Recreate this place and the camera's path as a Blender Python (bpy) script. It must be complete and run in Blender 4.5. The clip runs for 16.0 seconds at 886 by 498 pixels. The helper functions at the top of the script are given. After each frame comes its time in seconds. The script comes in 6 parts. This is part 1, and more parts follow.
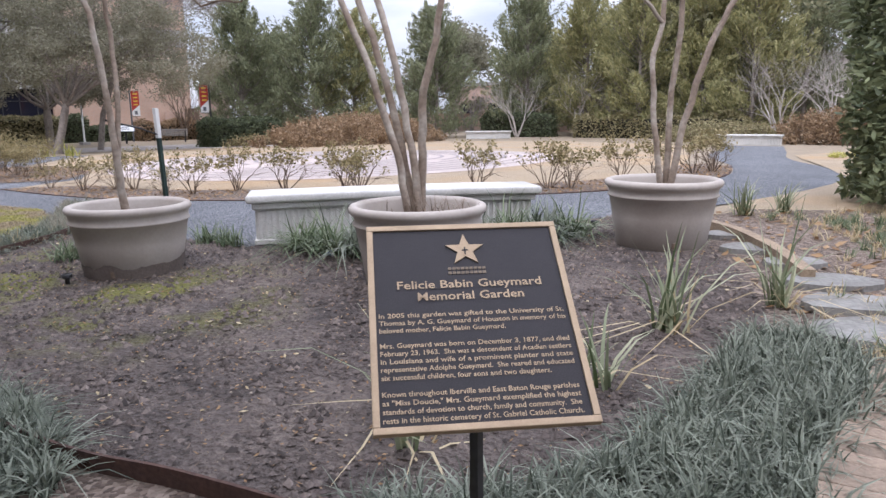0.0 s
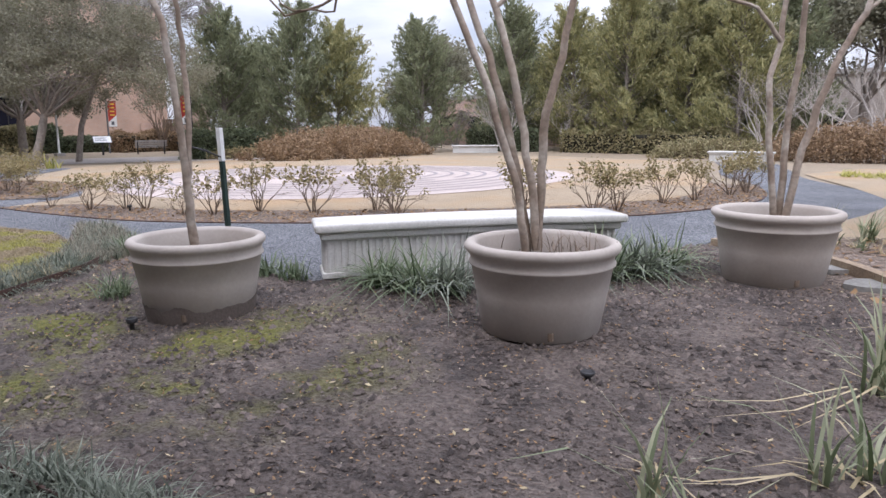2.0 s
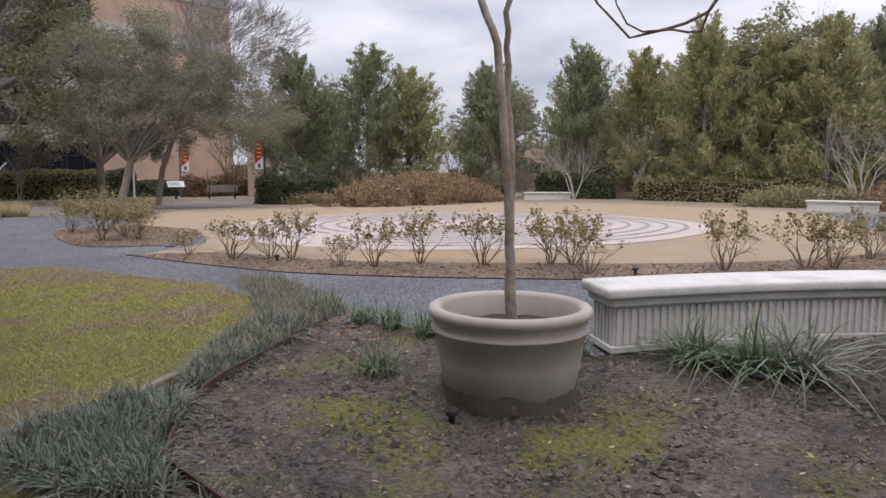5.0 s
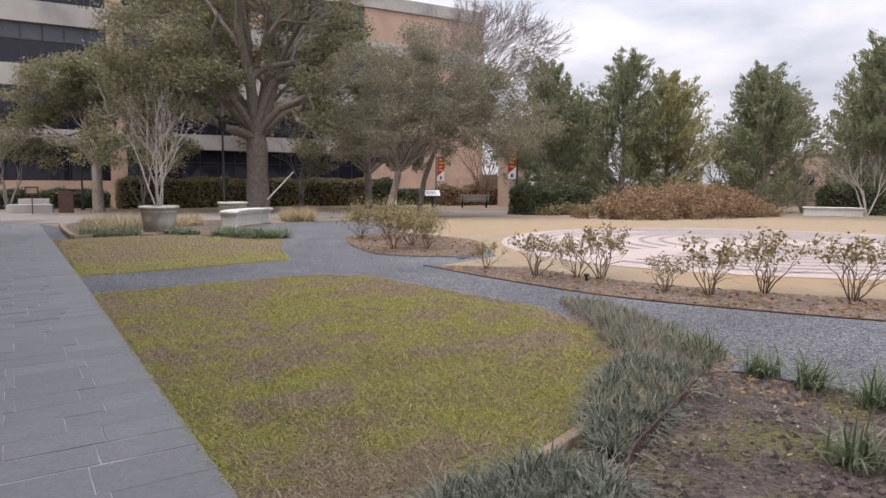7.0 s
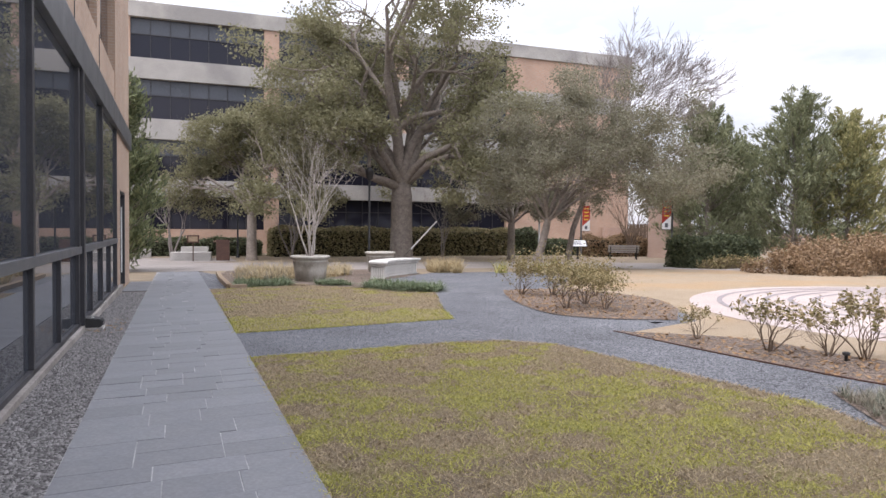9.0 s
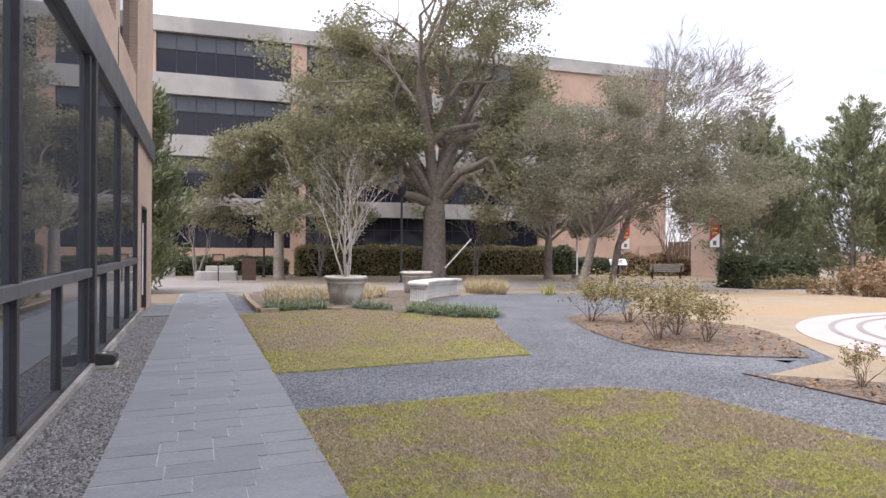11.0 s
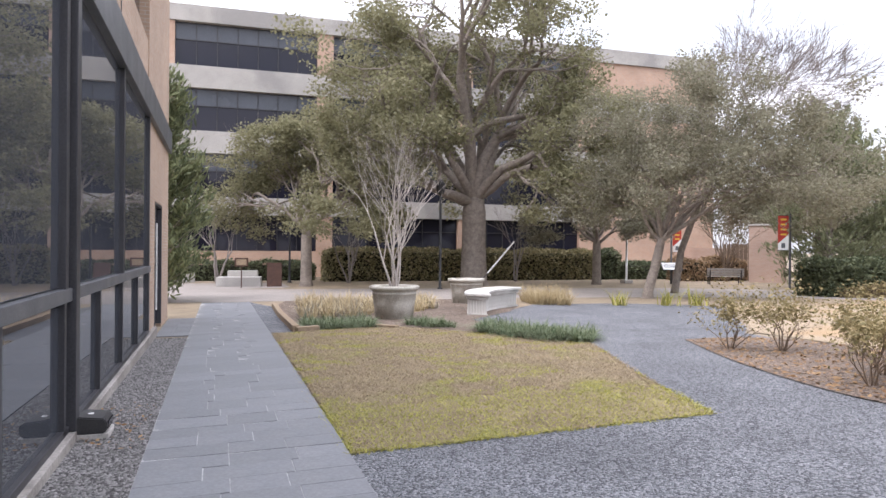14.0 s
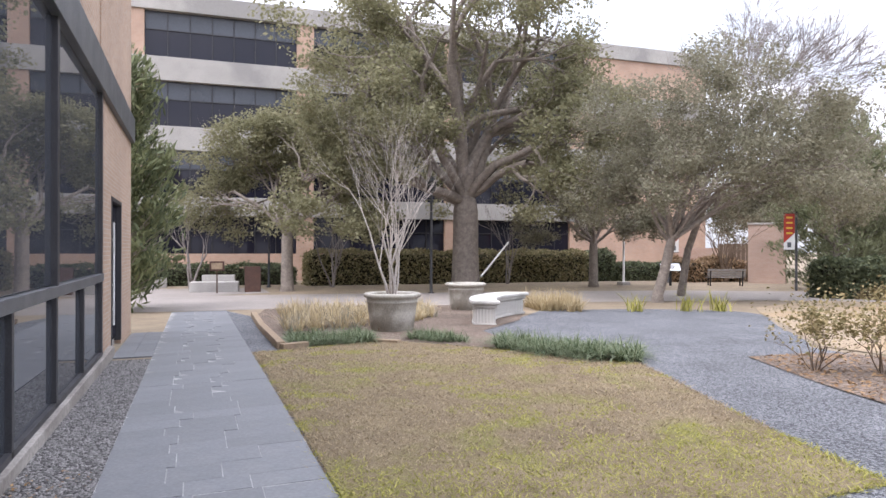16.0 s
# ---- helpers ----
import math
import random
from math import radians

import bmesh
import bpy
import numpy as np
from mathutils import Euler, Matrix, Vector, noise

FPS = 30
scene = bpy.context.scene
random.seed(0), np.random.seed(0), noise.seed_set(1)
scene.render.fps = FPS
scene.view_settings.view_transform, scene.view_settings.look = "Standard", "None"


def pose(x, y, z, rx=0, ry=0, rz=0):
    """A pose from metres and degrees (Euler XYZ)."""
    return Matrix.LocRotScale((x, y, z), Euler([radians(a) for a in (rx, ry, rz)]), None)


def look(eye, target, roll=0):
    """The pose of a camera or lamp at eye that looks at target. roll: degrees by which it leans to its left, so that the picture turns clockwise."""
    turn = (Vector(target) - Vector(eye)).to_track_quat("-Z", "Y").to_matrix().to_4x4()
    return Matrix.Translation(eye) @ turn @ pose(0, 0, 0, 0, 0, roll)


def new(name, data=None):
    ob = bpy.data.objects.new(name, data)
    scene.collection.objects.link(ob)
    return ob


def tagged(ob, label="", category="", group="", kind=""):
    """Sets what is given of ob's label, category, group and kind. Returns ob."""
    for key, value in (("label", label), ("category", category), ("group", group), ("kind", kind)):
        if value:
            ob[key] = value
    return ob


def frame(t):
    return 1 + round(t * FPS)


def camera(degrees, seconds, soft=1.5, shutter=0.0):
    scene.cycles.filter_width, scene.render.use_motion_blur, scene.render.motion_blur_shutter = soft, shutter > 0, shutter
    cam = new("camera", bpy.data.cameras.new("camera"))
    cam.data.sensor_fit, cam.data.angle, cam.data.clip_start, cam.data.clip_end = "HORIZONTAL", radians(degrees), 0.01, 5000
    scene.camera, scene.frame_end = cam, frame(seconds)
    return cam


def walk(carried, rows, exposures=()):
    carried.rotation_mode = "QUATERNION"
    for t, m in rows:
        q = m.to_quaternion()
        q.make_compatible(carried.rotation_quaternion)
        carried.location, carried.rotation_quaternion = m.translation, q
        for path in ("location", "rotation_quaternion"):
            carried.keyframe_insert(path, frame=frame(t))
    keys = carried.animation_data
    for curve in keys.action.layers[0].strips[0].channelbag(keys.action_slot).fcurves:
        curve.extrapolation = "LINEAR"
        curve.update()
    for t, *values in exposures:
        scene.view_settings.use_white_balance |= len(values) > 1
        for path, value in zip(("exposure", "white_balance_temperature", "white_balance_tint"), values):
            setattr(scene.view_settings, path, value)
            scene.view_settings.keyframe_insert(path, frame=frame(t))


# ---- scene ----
cam = camera(64.9, 16.0)
ROWS = [
    (0, -0.012, -0.034, 1.335, 78.87, 0.76, 38.62),
    (0.5, -0.250, -0.114, 1.383, 78.81, 0.45, 38.16),
    (1, -0.538, -0.137, 1.402, 78.84, 0.37, 37.73),
    (1.5, -0.869, -0.121, 1.419, 79.14, 0.30, 37.18),
    (2, -1.212, -0.189, 1.428, 79.83, 0.22, 36.22),
    (2.5, -1.547, -0.227, 1.420, 80.72, 0.14, 35.19),
    (3, -1.962, -0.268, 1.437, 81.54, 0.07, 34.99),
    (5.5, -3.753, -0.683, 1.415, 84.44, -0.21, 43.17),
    (6, -4.138, -0.746, 1.426, 84.39, -0.33, 48.84),
    (6.5, -4.536, -0.786, 1.425, 84.39, -0.40, 54.16),
    (7, -4.947, -0.785, 1.424, 84.33, -0.42, 58.32),
    (7.5, -5.349, -0.794, 1.422, 84.31, -0.45, 62.74),
    (8, -5.750, -0.772, 1.429, 85.09, -0.45, 64.98),
    (8.5, -6.193, -0.728, 1.437, 86.86, -0.44, 66.98),
    (9, -6.652, -0.749, 1.427, 88.29, -0.55, 69.07),
    (9.5, -7.122, -0.735, 1.409, 89.04, -0.53, 69.68),
    (12, -9.665, -0.864, 1.428, 89.89, -0.49, 71.23),
    (12.5, -10.205, -0.888, 1.444, 89.88, -0.49, 71.29),
    (13, -10.711, -0.870, 1.451, 89.93, -0.47, 71.27),
    (13.5, -11.282, -0.861, 1.467, 89.91, -0.40, 71.31),
    (14, -11.819, -0.910, 1.457, 89.93, -0.44, 72.20),
    (14.5, -12.343, -0.865, 1.437, 90.00, -0.31, 72.52),
    (15, -12.905, -0.893, 1.446, 89.98, -0.30, 72.28),
    (15.5, -13.394, -0.887, 1.461, 90.05, -0.29, 71.79),
    (16, -13.900, -0.819, 1.464, 90.04, -0.11, 70.41),
]
walk(cam, [(t, pose(x, y, z, rx, ry, rz)) for t, x, y, z, rx, ry, rz in ROWS],
     [(0.0, 0.34, 5950, 20), (2.0, 0.26, 6000, 20), (3.0, 0.12, 6050, 20), (5.5, -0.20, 6450, 20), (7.0, 0.05, 6600, 20), (8.0, 0.34, 6450, 20), (9.0, 0.38, 6400, 20), (12.5, 0.64, 6400, 20), (16.0, 0.73, 6250, 20)])

# ---- light: an overcast winter sky with a weak, very soft sun ----
world = bpy.data.worlds.new("overcast_sky")
scene.world = world
world.use_nodes = True
wn, wl = world.node_tree.nodes, world.node_tree.links
sky = wn.new("ShaderNodeTexSky")
sky.sky_type = "NISHITA"
sky.sun_disc = False
sky.sun_elevation, sky.sun_rotation = radians(58), radians(153)
SKY_STRENGTH, CLOUD_STRENGTH = 0.14, 0.80
tc = wn.new("ShaderNodeTexCoord")
mp = wn.new("ShaderNodeMapping")
mp.inputs["Scale"].default_value = (1.0, 1.0, 3.2)
cl = wn.new("ShaderNodeTexNoise")
cl.inputs["Scale"].default_value, cl.inputs["Detail"].default_value = 2.1, 6.0
cl.inputs["Roughness"].default_value = 0.55
ramp = wn.new("ShaderNodeValToRGB")
ramp.color_ramp.elements[0].position, ramp.color_ramp.elements[0].color = 0.38, (0.62, 0.69, 0.76, 1)
ramp.color_ramp.elements[1].position, ramp.color_ramp.elements[1].color = 0.60, (1.08, 1.10, 1.13, 1)
sk = wn.new("ShaderNodeVectorMath")
sk.operation = "SCALE"
sk.inputs["Scale"].default_value = SKY_STRENGTH
cs = wn.new("ShaderNodeVectorMath")
cs.operation = "SCALE"
cs.inputs["Scale"].default_value = CLOUD_STRENGTH
mx = wn.new("ShaderNodeMix")
mx.data_type = "RGBA"
mx.inputs["Factor"].default_value = 0.93
wl.new(tc.outputs["Generated"], mp.inputs["Vector"])
wl.new(mp.outputs["Vector"], cl.inputs["Vector"])
wl.new(cl.outputs["Fac"], ramp.inputs["Fac"])
wl.new(ramp.outputs["Color"], cs.inputs[0])
wl.new(sky.outputs["Color"], sk.inputs[0])
wl.new(sk.outputs["Vector"], mx.inputs["A"])
# an overcast sky is brighter overhead than near the horizon
sz = wn.new("ShaderNodeSeparateXYZ")
up_ = wn.new("ShaderNodeMapRange")
up_.inputs["From Min"].default_value, up_.inputs["From Max"].default_value = 0.0, 1.0
up_.inputs["To Min"].default_value, up_.inputs["To Max"].default_value = 0.80, 3.35
wl.new(tc.outputs["Generated"], sz.inputs["Vector"])
wl.new(sz.outputs["Z"], up_.inputs["Value"])
cz = wn.new("ShaderNodeVectorMath")
cz.operation = "SCALE"
wl.new(cs.outputs["Vector"], cz.inputs[0])
wl.new(up_.outputs["Result"], cz.inputs["Scale"])
wl.new(cz.outputs["Vector"], mx.inputs["B"])
wl.new(mx.outputs["Result"], wn["Background"].inputs["Color"])
wn["Background"].inputs["Strength"].default_value = 1.0
sun = new("sun", bpy.data.lights.new("sun", "SUN"))
sun.data.energy, sun.data.angle, sun.data.color = 1.4, radians(30), (1.0, 0.96, 0.9)
sun.matrix_world = look((0, 0, 30), (-8, 16, 0))


# ---- materials ----
def mat(name, c1, c2=None, scale=8.0, rough=0.8, bump=0.3, fine=60.0, metal=0.0, c3=None, big=0.6, dist=0.01, rand=0.0, spec=0.4, island=0.0, c3lo=0.48, grain=0.25, spots=()):
    """A surface with colour variation at two scales, fine relief, and an optional third colour in large patches."""
    m = bpy.data.materials.new(name)
    m.use_nodes = True
    n, l = m.node_tree.nodes, m.node_tree.links
    b = n["Principled BSDF"]
    b.inputs["Metallic"].default_value = metal
    b.inputs["Specular IOR Level"].default_value = spec
    c2 = c2 or tuple(v * 0.7 for v in c1)
    co = n.new("ShaderNodeTexCoord")
    t1 = n.new("ShaderNodeTexNoise")
    t1.inputs["Scale"].default_value, t1.inputs["Detail"].default_value, t1.inputs["Roughness"].default_value = scale, 6.0, 0.65
    l.new(co.outputs["Object"], t1.inputs["Vector"])
    r1 = n.new("ShaderNodeMapRange")
    r1.inputs["From Min"].default_value, r1.inputs["From Max"].default_value = 0.3, 0.7
    l.new(t1.outputs["Fac"], r1.inputs["Value"])
    m1 = n.new("ShaderNodeMix")
    m1.data_type = "RGBA"
    m1.inputs["A"].default_value, m1.inputs["B"].default_value = (*c1, 1), (*c2, 1)
    l.new(r1.outputs["Result"], m1.inputs["Factor"])
    out = m1.outputs["Result"]
    if c3:
        t3 = n.new("ShaderNodeTexNoise")
        t3.inputs["Scale"].default_value, t3.inputs["Detail"].default_value = big, 5.0
        l.new(co.outputs["Object"], t3.inputs["Vector"])
        r3 = n.new("ShaderNodeMapRange")
        r3.inputs["From Min"].default_value, r3.inputs["From Max"].default_value = c3lo, c3lo + 0.14
        l.new(t3.outputs["Fac"], r3.inputs["Value"])
        m3 = n.new("ShaderNodeMix")
        m3.data_type = "RGBA"
        m3.inputs["B"].default_value = (*c3, 1)
        l.new(out, m3.inputs["A"])
        fac = r3.outputs["Result"]
        if spots:
            near_ = None
            for x, y, r in spots:
                dn = n.new("ShaderNodeVectorMath")
                dn.operation = "DISTANCE"
                dn.inputs[1].default_value = (x, y, 0)
                l.new(co.outputs["Object"], dn.inputs[0])
                dr = n.new("ShaderNodeMapRange")
                dr.inputs["From Min"].default_value, dr.inputs["From Max"].default_value = r * 0.35, r
                dr.inputs["To Min"].default_value, dr.inputs["To Max"].default_value = 1, 0
                l.new(dn.outputs["Value"], dr.inputs["Value"])
                if near_ is None:
                    near_ = dr.outputs["Result"]
                else:
                    mxm = n.new("ShaderNodeMath")
                    mxm.operation = "MAXIMUM"
                    l.new(near_, mxm.inputs[0])
                    l.new(dr.outputs["Result"], mxm.inputs[1])
                    near_ = mxm.outputs["Value"]
            mu = n.new("ShaderNodeMath")
            mu.operation = "MULTIPLY"
            l.new(fac, mu.inputs[0])
            l.new(near_, mu.inputs[1])
            fac = mu.outputs["Value"]
        l.new(fac, m3.inputs["Factor"])
        out = m3.outputs["Result"]
    t2 = n.new("ShaderNodeTexNoise")
    t2.inputs["Scale"].default_value, t2.inputs["Detail"].default_value = fine, 3.0
    l.new(co.outputs["Object"], t2.inputs["Vector"])
    r2 = n.new("ShaderNodeMapRange")
    r2.inputs["From Min"].default_value, r2.inputs["From Max"].default_value = 0.25, 0.75
    r2.inputs["To Min"].default_value, r2.inputs["To Max"].default_value = 1 - grain * 1.1, 1 + grain * 0.9
    l.new(t2.outputs["Fac"], r2.inputs["Value"])
    v = n.new("ShaderNodeVectorMath")
    v.operation = "SCALE"
    l.new(out, v.inputs[0])
    l.new(r2.outputs["Result"], v.inputs["Scale"])
    out = v.outputs["Vector"]
    if rand or island:
        src = n.new("ShaderNodeObjectInfo") if rand else n.new("ShaderNodeNewGeometry")
        rr = n.new("ShaderNodeMapRange")
        k = rand or island
        rr.inputs["To Min"].default_value, rr.inputs["To Max"].default_value = 1 - k, 1 + k
        l.new(src.outputs["Random" if rand else "Random Per Island"], rr.inputs["Value"])
        v2 = n.new("ShaderNodeVectorMath")
        v2.operation = "SCALE"
        l.new(out, v2.inputs[0])
        l.new(rr.outputs["Result"], v2.inputs["Scale"])
        out = v2.outputs["Vector"]
    l.new(out, b.inputs["Base Color"])
    rq = n.new("ShaderNodeMapRange")
    rq.inputs["To Min"].default_value, rq.inputs["To Max"].default_value = max(0.03, rough - 0.12), min(1, rough + 0.12)
    l.new(t1.outputs["Fac"], rq.inputs["Value"])
    l.new(rq.outputs["Result"], b.inputs["Roughness"])
    if bump:
        bp = n.new("ShaderNodeBump")
        bp.inputs["Strength"].default_value, bp.inputs["Distance"].default_value = bump, dist
        l.new(t2.outputs["Fac"], bp.inputs["Height"])
        l.new(bp.outputs["Normal"], b.inputs["Normal"])
    return m


def pebbles(name, c1, c2, c3, scale, bump=0.9, dist=0.012):
    """Loose stones or chips: cells of their own tone with rounded relief."""
    m = bpy.data.materials.new(name)
    m.use_nodes = True
    n, l = m.node_tree.nodes, m.node_tree.links
    b = n["Principled BSDF"]
    b.inputs["Roughness"].default_value, b.inputs["Specular IOR Level"].default_value = 0.85, 0.3
    co = n.new("ShaderNodeTexCoord")
    vo = n.new("ShaderNodeTexVoronoi")
    vo.inputs["Scale"].default_value = scale
    l.new(co.outputs["Object"], vo.inputs["Vector"])
    rp = n.new("ShaderNodeValToRGB")
    e = rp.color_ramp.elements
    e[0].position, e[0].color = 0.1, (*c1, 1)
    e[1].position, e[1].color = 0.9, (*c3, 1)
    e.new(0.55).color = (*c2, 1)
    sp = n.new("ShaderNodeSeparateColor")
    l.new(vo.outputs["Color"], sp.inputs["Color"])
    l.new(sp.outputs["Red"], rp.inputs["Fac"])
    nz = n.new("ShaderNodeTexNoise")
    nz.inputs["Scale"].default_value, nz.inputs["Detail"].default_value = 0.8, 6.0
    l.new(co.outputs["Object"], nz.inputs["Vector"])
    mr = n.new("ShaderNodeMapRange")
    mr.inputs["From Min"].default_value, mr.inputs["From Max"].default_value = 0.3, 0.7
    mr.inputs["To Min"].default_value, mr.inputs["To Max"].default_value = 0.78, 1.18
    l.new(nz.outputs["Fac"], mr.inputs["Value"])
    v = n.new("ShaderNodeVectorMath")
    v.operation = "SCALE"
    l.new(rp.outputs["Color"], v.inputs[0])
    l.new(mr.outputs["Result"], v.inputs["Scale"])
    l.new(v.outputs["Vector"], b.inputs["Base Color"])
    bp = n.new("ShaderNodeBump")
    bp.invert = True
    bp.inputs["Strength"].default_value, bp.inputs["Distance"].default_value = bump, dist
    l.new(vo.outputs["Distance"], bp.inputs["Height"])
    l.new(bp.outputs["Normal"], b.inputs["Normal"])
    return m


def leafmat(name, c1, c2, rough=0.6, trans=0.25):
    """Leaves: each one of its own tone, a little light passing through."""
    m = bpy.data.materials.new(name)
    m.use_nodes = True
    n, l = m.node_tree.nodes, m.node_tree.links
    b = n["Principled BSDF"]
    b.inputs["Roughness"].default_value, b.inputs["Specular IOR Level"].default_value = rough, 0.25
    g = n.new("ShaderNodeNewGeometry")
    mi = n.new("ShaderNodeMix")
    mi.data_type = "RGBA"
    mi.inputs["A"].default_value, mi.inputs["B"].default_value = (*c1, 1), (*c2, 1)
    l.new(g.outputs["Random Per Island"], mi.inputs["Factor"])
    l.new(mi.outputs["Result"], b.inputs["Base Color"])
    tr = n.new("ShaderNodeBsdfTranslucent")
    l.new(mi.outputs["Result"], tr.inputs["Color"])
    ms = n.new("ShaderNodeMixShader")
    ms.inputs["Fac"].default_value = trans
    l.new(b.outputs["BSDF"], ms.inputs[1])
    l.new(tr.outputs["BSDF"], ms.inputs[2])
    l.new(ms.outputs["Shader"], n["Material Output"].inputs["Surface"])
    return m


def brickmat(name, c1, c2, mortar):
    """Brick courses too far off to be told apart one by one."""
    m = bpy.data.materials.new(name)
    m.use_nodes = True
    n, l = m.node_tree.nodes, m.node_tree.links
    b = n["Principled BSDF"]
    b.inputs["Roughness"].default_value = 0.9
    co = n.new("ShaderNodeTexCoord")
    sx = n.new("ShaderNodeSeparateXYZ")
    l.new(co.outputs["Object"], sx.inputs["Vector"])
    ad = n.new("ShaderNodeMath")
    l.new(sx.outputs["X"], ad.inputs[0])
    l.new(sx.outputs["Y"], ad.inputs[1])
    cx = n.new("ShaderNodeCombineXYZ")
    l.new(ad.outputs["Value"], cx.inputs["X"])
    l.new(sx.outputs["Z"], cx.inputs["Y"])
    br = n.new("ShaderNodeTexBrick")
    br.inputs["Color1"].default_value, br.inputs["Color2"].default_value, br.inputs["Mortar"].default_value = (*c1, 1), (*c2, 1), (*mortar, 1)
    br.inputs["Scale"].default_value, br.inputs["Brick Width"].default_value, br.inputs["Row Height"].default_value = 1.0, 0.203, 0.068
    br.inputs["Mortar Size"].default_value = 0.006
    l.new(cx.outputs["Vector"], br.inputs["Vector"])
    nz = n.new("ShaderNodeTexNoise")
    nz.inputs["Scale"].default_value, nz.inputs["Detail"].default_value = 0.7, 6.0
    l.new(co.outputs["Object"], nz.inputs["Vector"])
    mr = n.new("ShaderNodeMapRange")
    mr.inputs["To Min"].default_value, mr.inputs["To Max"].default_value = 0.75, 1.25
    l.new(nz.outputs["Fac"], mr.inputs["Value"])
    v = n.new("ShaderNodeVectorMath")
    v.operation = "SCALE"
    l.new(br.outputs["Color"], v.inputs[0])
    l.new(mr.outputs["Result"], v.inputs["Scale"])
    l.new(v.outputs["Vector"], b.inputs["Base Color"])
    bp = n.new("ShaderNodeBump")
    bp.invert = True
    bp.inputs["Strength"].default_value, bp.inputs["Distance"].default_value = 0.5, 0.006
    l.new(br.outputs["Fac"], bp.inputs["Height"])
    l.new(bp.outputs["Normal"], b.inputs["Normal"])
    return m


def glassmat(name, tint, rough=0.02, clear=0.35, ior=1.5):
    """Tinted window glass: a mirror-like coat over dark glass that lets some of the room behind show."""
    m = bpy.data.materials.new(name)
    m.use_nodes = True
    n, l = m.node_tree.nodes, m.node_tree.links
    b = n["Principled BSDF"]
    b.inputs["Base Color"].default_value = (*tint, 1)
    b.inputs["Roughness"].default_value = rough
    b.inputs["IOR"].default_value = ior
    tr = n.new("ShaderNodeBsdfTransparent")
    tr.inputs["Color"].default_value = (0.30, 0.32, 0.36, 1)
    ms = n.new("ShaderNodeMixShader")
    ms.inputs["Fac"].default_value = clear
    l.new(b.outputs["BSDF"], ms.inputs[1])
    l.new(tr.outputs["BSDF"], ms.inputs[2])
    l.new(ms.outputs["Shader"], n["Material Output"].inputs["Surface"])
    return m


M_EARTH = mat("dormant_turf_far", (0.285, 0.228, 0.155), (0.20, 0.158, 0.11), 1.5, 0.95, 0.6, 40)
M_SOIL = mat("bare_soil", (0.042, 0.033, 0.030), (0.182, 0.146, 0.124), 1.9, 0.95, 1.0, 34, c3=(0.150, 0.145, 0.036), big=1.7, dist=0.06, c3lo=0.46, grain=0.42, spots=((-4.75, 2.25, 1.5), (-6.5, 2.2, 1.2), (-5.6, 1.6, 1.0), (-7.0, 3.1, 0.9)))
M_MULCH = pebbles("bark_mulch", (0.075, 0.055, 0.043), (0.145, 0.108, 0.083), (0.25, 0.20, 0.16), 45)
M_POTSOIL = mat("dark_potting_soil", (0.10, 0.078, 0.062), (0.045, 0.035, 0.03), 9, 0.95, 1.0, 60, dist=0.03, grain=0.4)
M_GRAVEL = pebbles("blue_grey_gravel", (0.048, 0.051, 0.057), (0.133, 0.139, 0.149), (0.225, 0.23, 0.24), 62)
M_GRAVELWALL = pebbles("grey_brown_gravel", (0.042, 0.040, 0.039), (0.135, 0.130, 0.127), (0.27, 0.262, 0.255), 42)
M_LAWN = mat("half_dormant_lawn", (0.285, 0.232, 0.135), (0.150, 0.115, 0.085), 1.4, 0.95, 1.0, 110, c3=(0.235, 0.225, 0.062), big=1.5, dist=0.03, c3lo=0.52, grain=0.38)
M_LAWNT = mat("tan_half_dormant_lawn", (0.31, 0.245, 0.145), (0.205, 0.158, 0.10), 1.7, 0.95, 1.0, 110, c3=(0.235, 0.22, 0.07), big=1.1, dist=0.03, c3lo=0.52, grain=0.38)
M_TAN = mat("dormant_lawn", (0.36, 0.285, 0.195), (0.295, 0.23, 0.152), 1.2, 0.95, 0.8, 120, c3=(0.365, 0.255, 0.145), big=0.4, dist=0.02)
M_SLATE = mat("slate_paver", (0.148, 0.156, 0.170), (0.180, 0.185, 0.192), 3.0, 0.66, 0.35, 45, rand=0.08, dist=0.004, grain=0.14)
M_SLATEFAR = mat("slate_paver_far", (0.143, 0.151, 0.166), (0.178, 0.182, 0.190), 3.0, 0.68, 0.35, 45, island=0.08, dist=0.004, grain=0.14)
M_MORTAR = mat("pale_joint_mortar", (0.44, 0.44, 0.43), (0.16, 0.16, 0.165), 2.2, 0.9, 0.5, 90)
M_CONC = mat("concrete", (0.46, 0.44, 0.41), (0.36, 0.345, 0.32), 0.8, 0.88, 0.3, 30, c3=(0.30, 0.29, 0.275), big=0.35)
M_CURB = mat("dirty_concrete_curb", (0.26, 0.24, 0.22), (0.17, 0.155, 0.14), 1.6, 0.9, 0.3, 30, c3=(0.33, 0.31, 0.285), big=0.8)
M_PATHCONC = mat("concrete_path", (0.30, 0.27, 0.245), (0.245, 0.22, 0.20), 0.7, 0.9, 0.2, 30)
M_LABY = mat("pale_pink_paving", (0.455, 0.385, 0.345), (0.395, 0.33, 0.30), 0.9, 0.85, 0.25, 40)
M_LABYD = mat("grey_labyrinth_line", (0.22, 0.195, 0.195), (0.28, 0.25, 0.245), 2, 0.85, 0.25, 40)
M_POT = mat("planter_resin", (0.435, 0.388, 0.342), (0.385, 0.342, 0.298), 2.0, 0.75, 0.08, 40, c3=(0.325, 0.283, 0.245), big=1.2, grain=0.05)
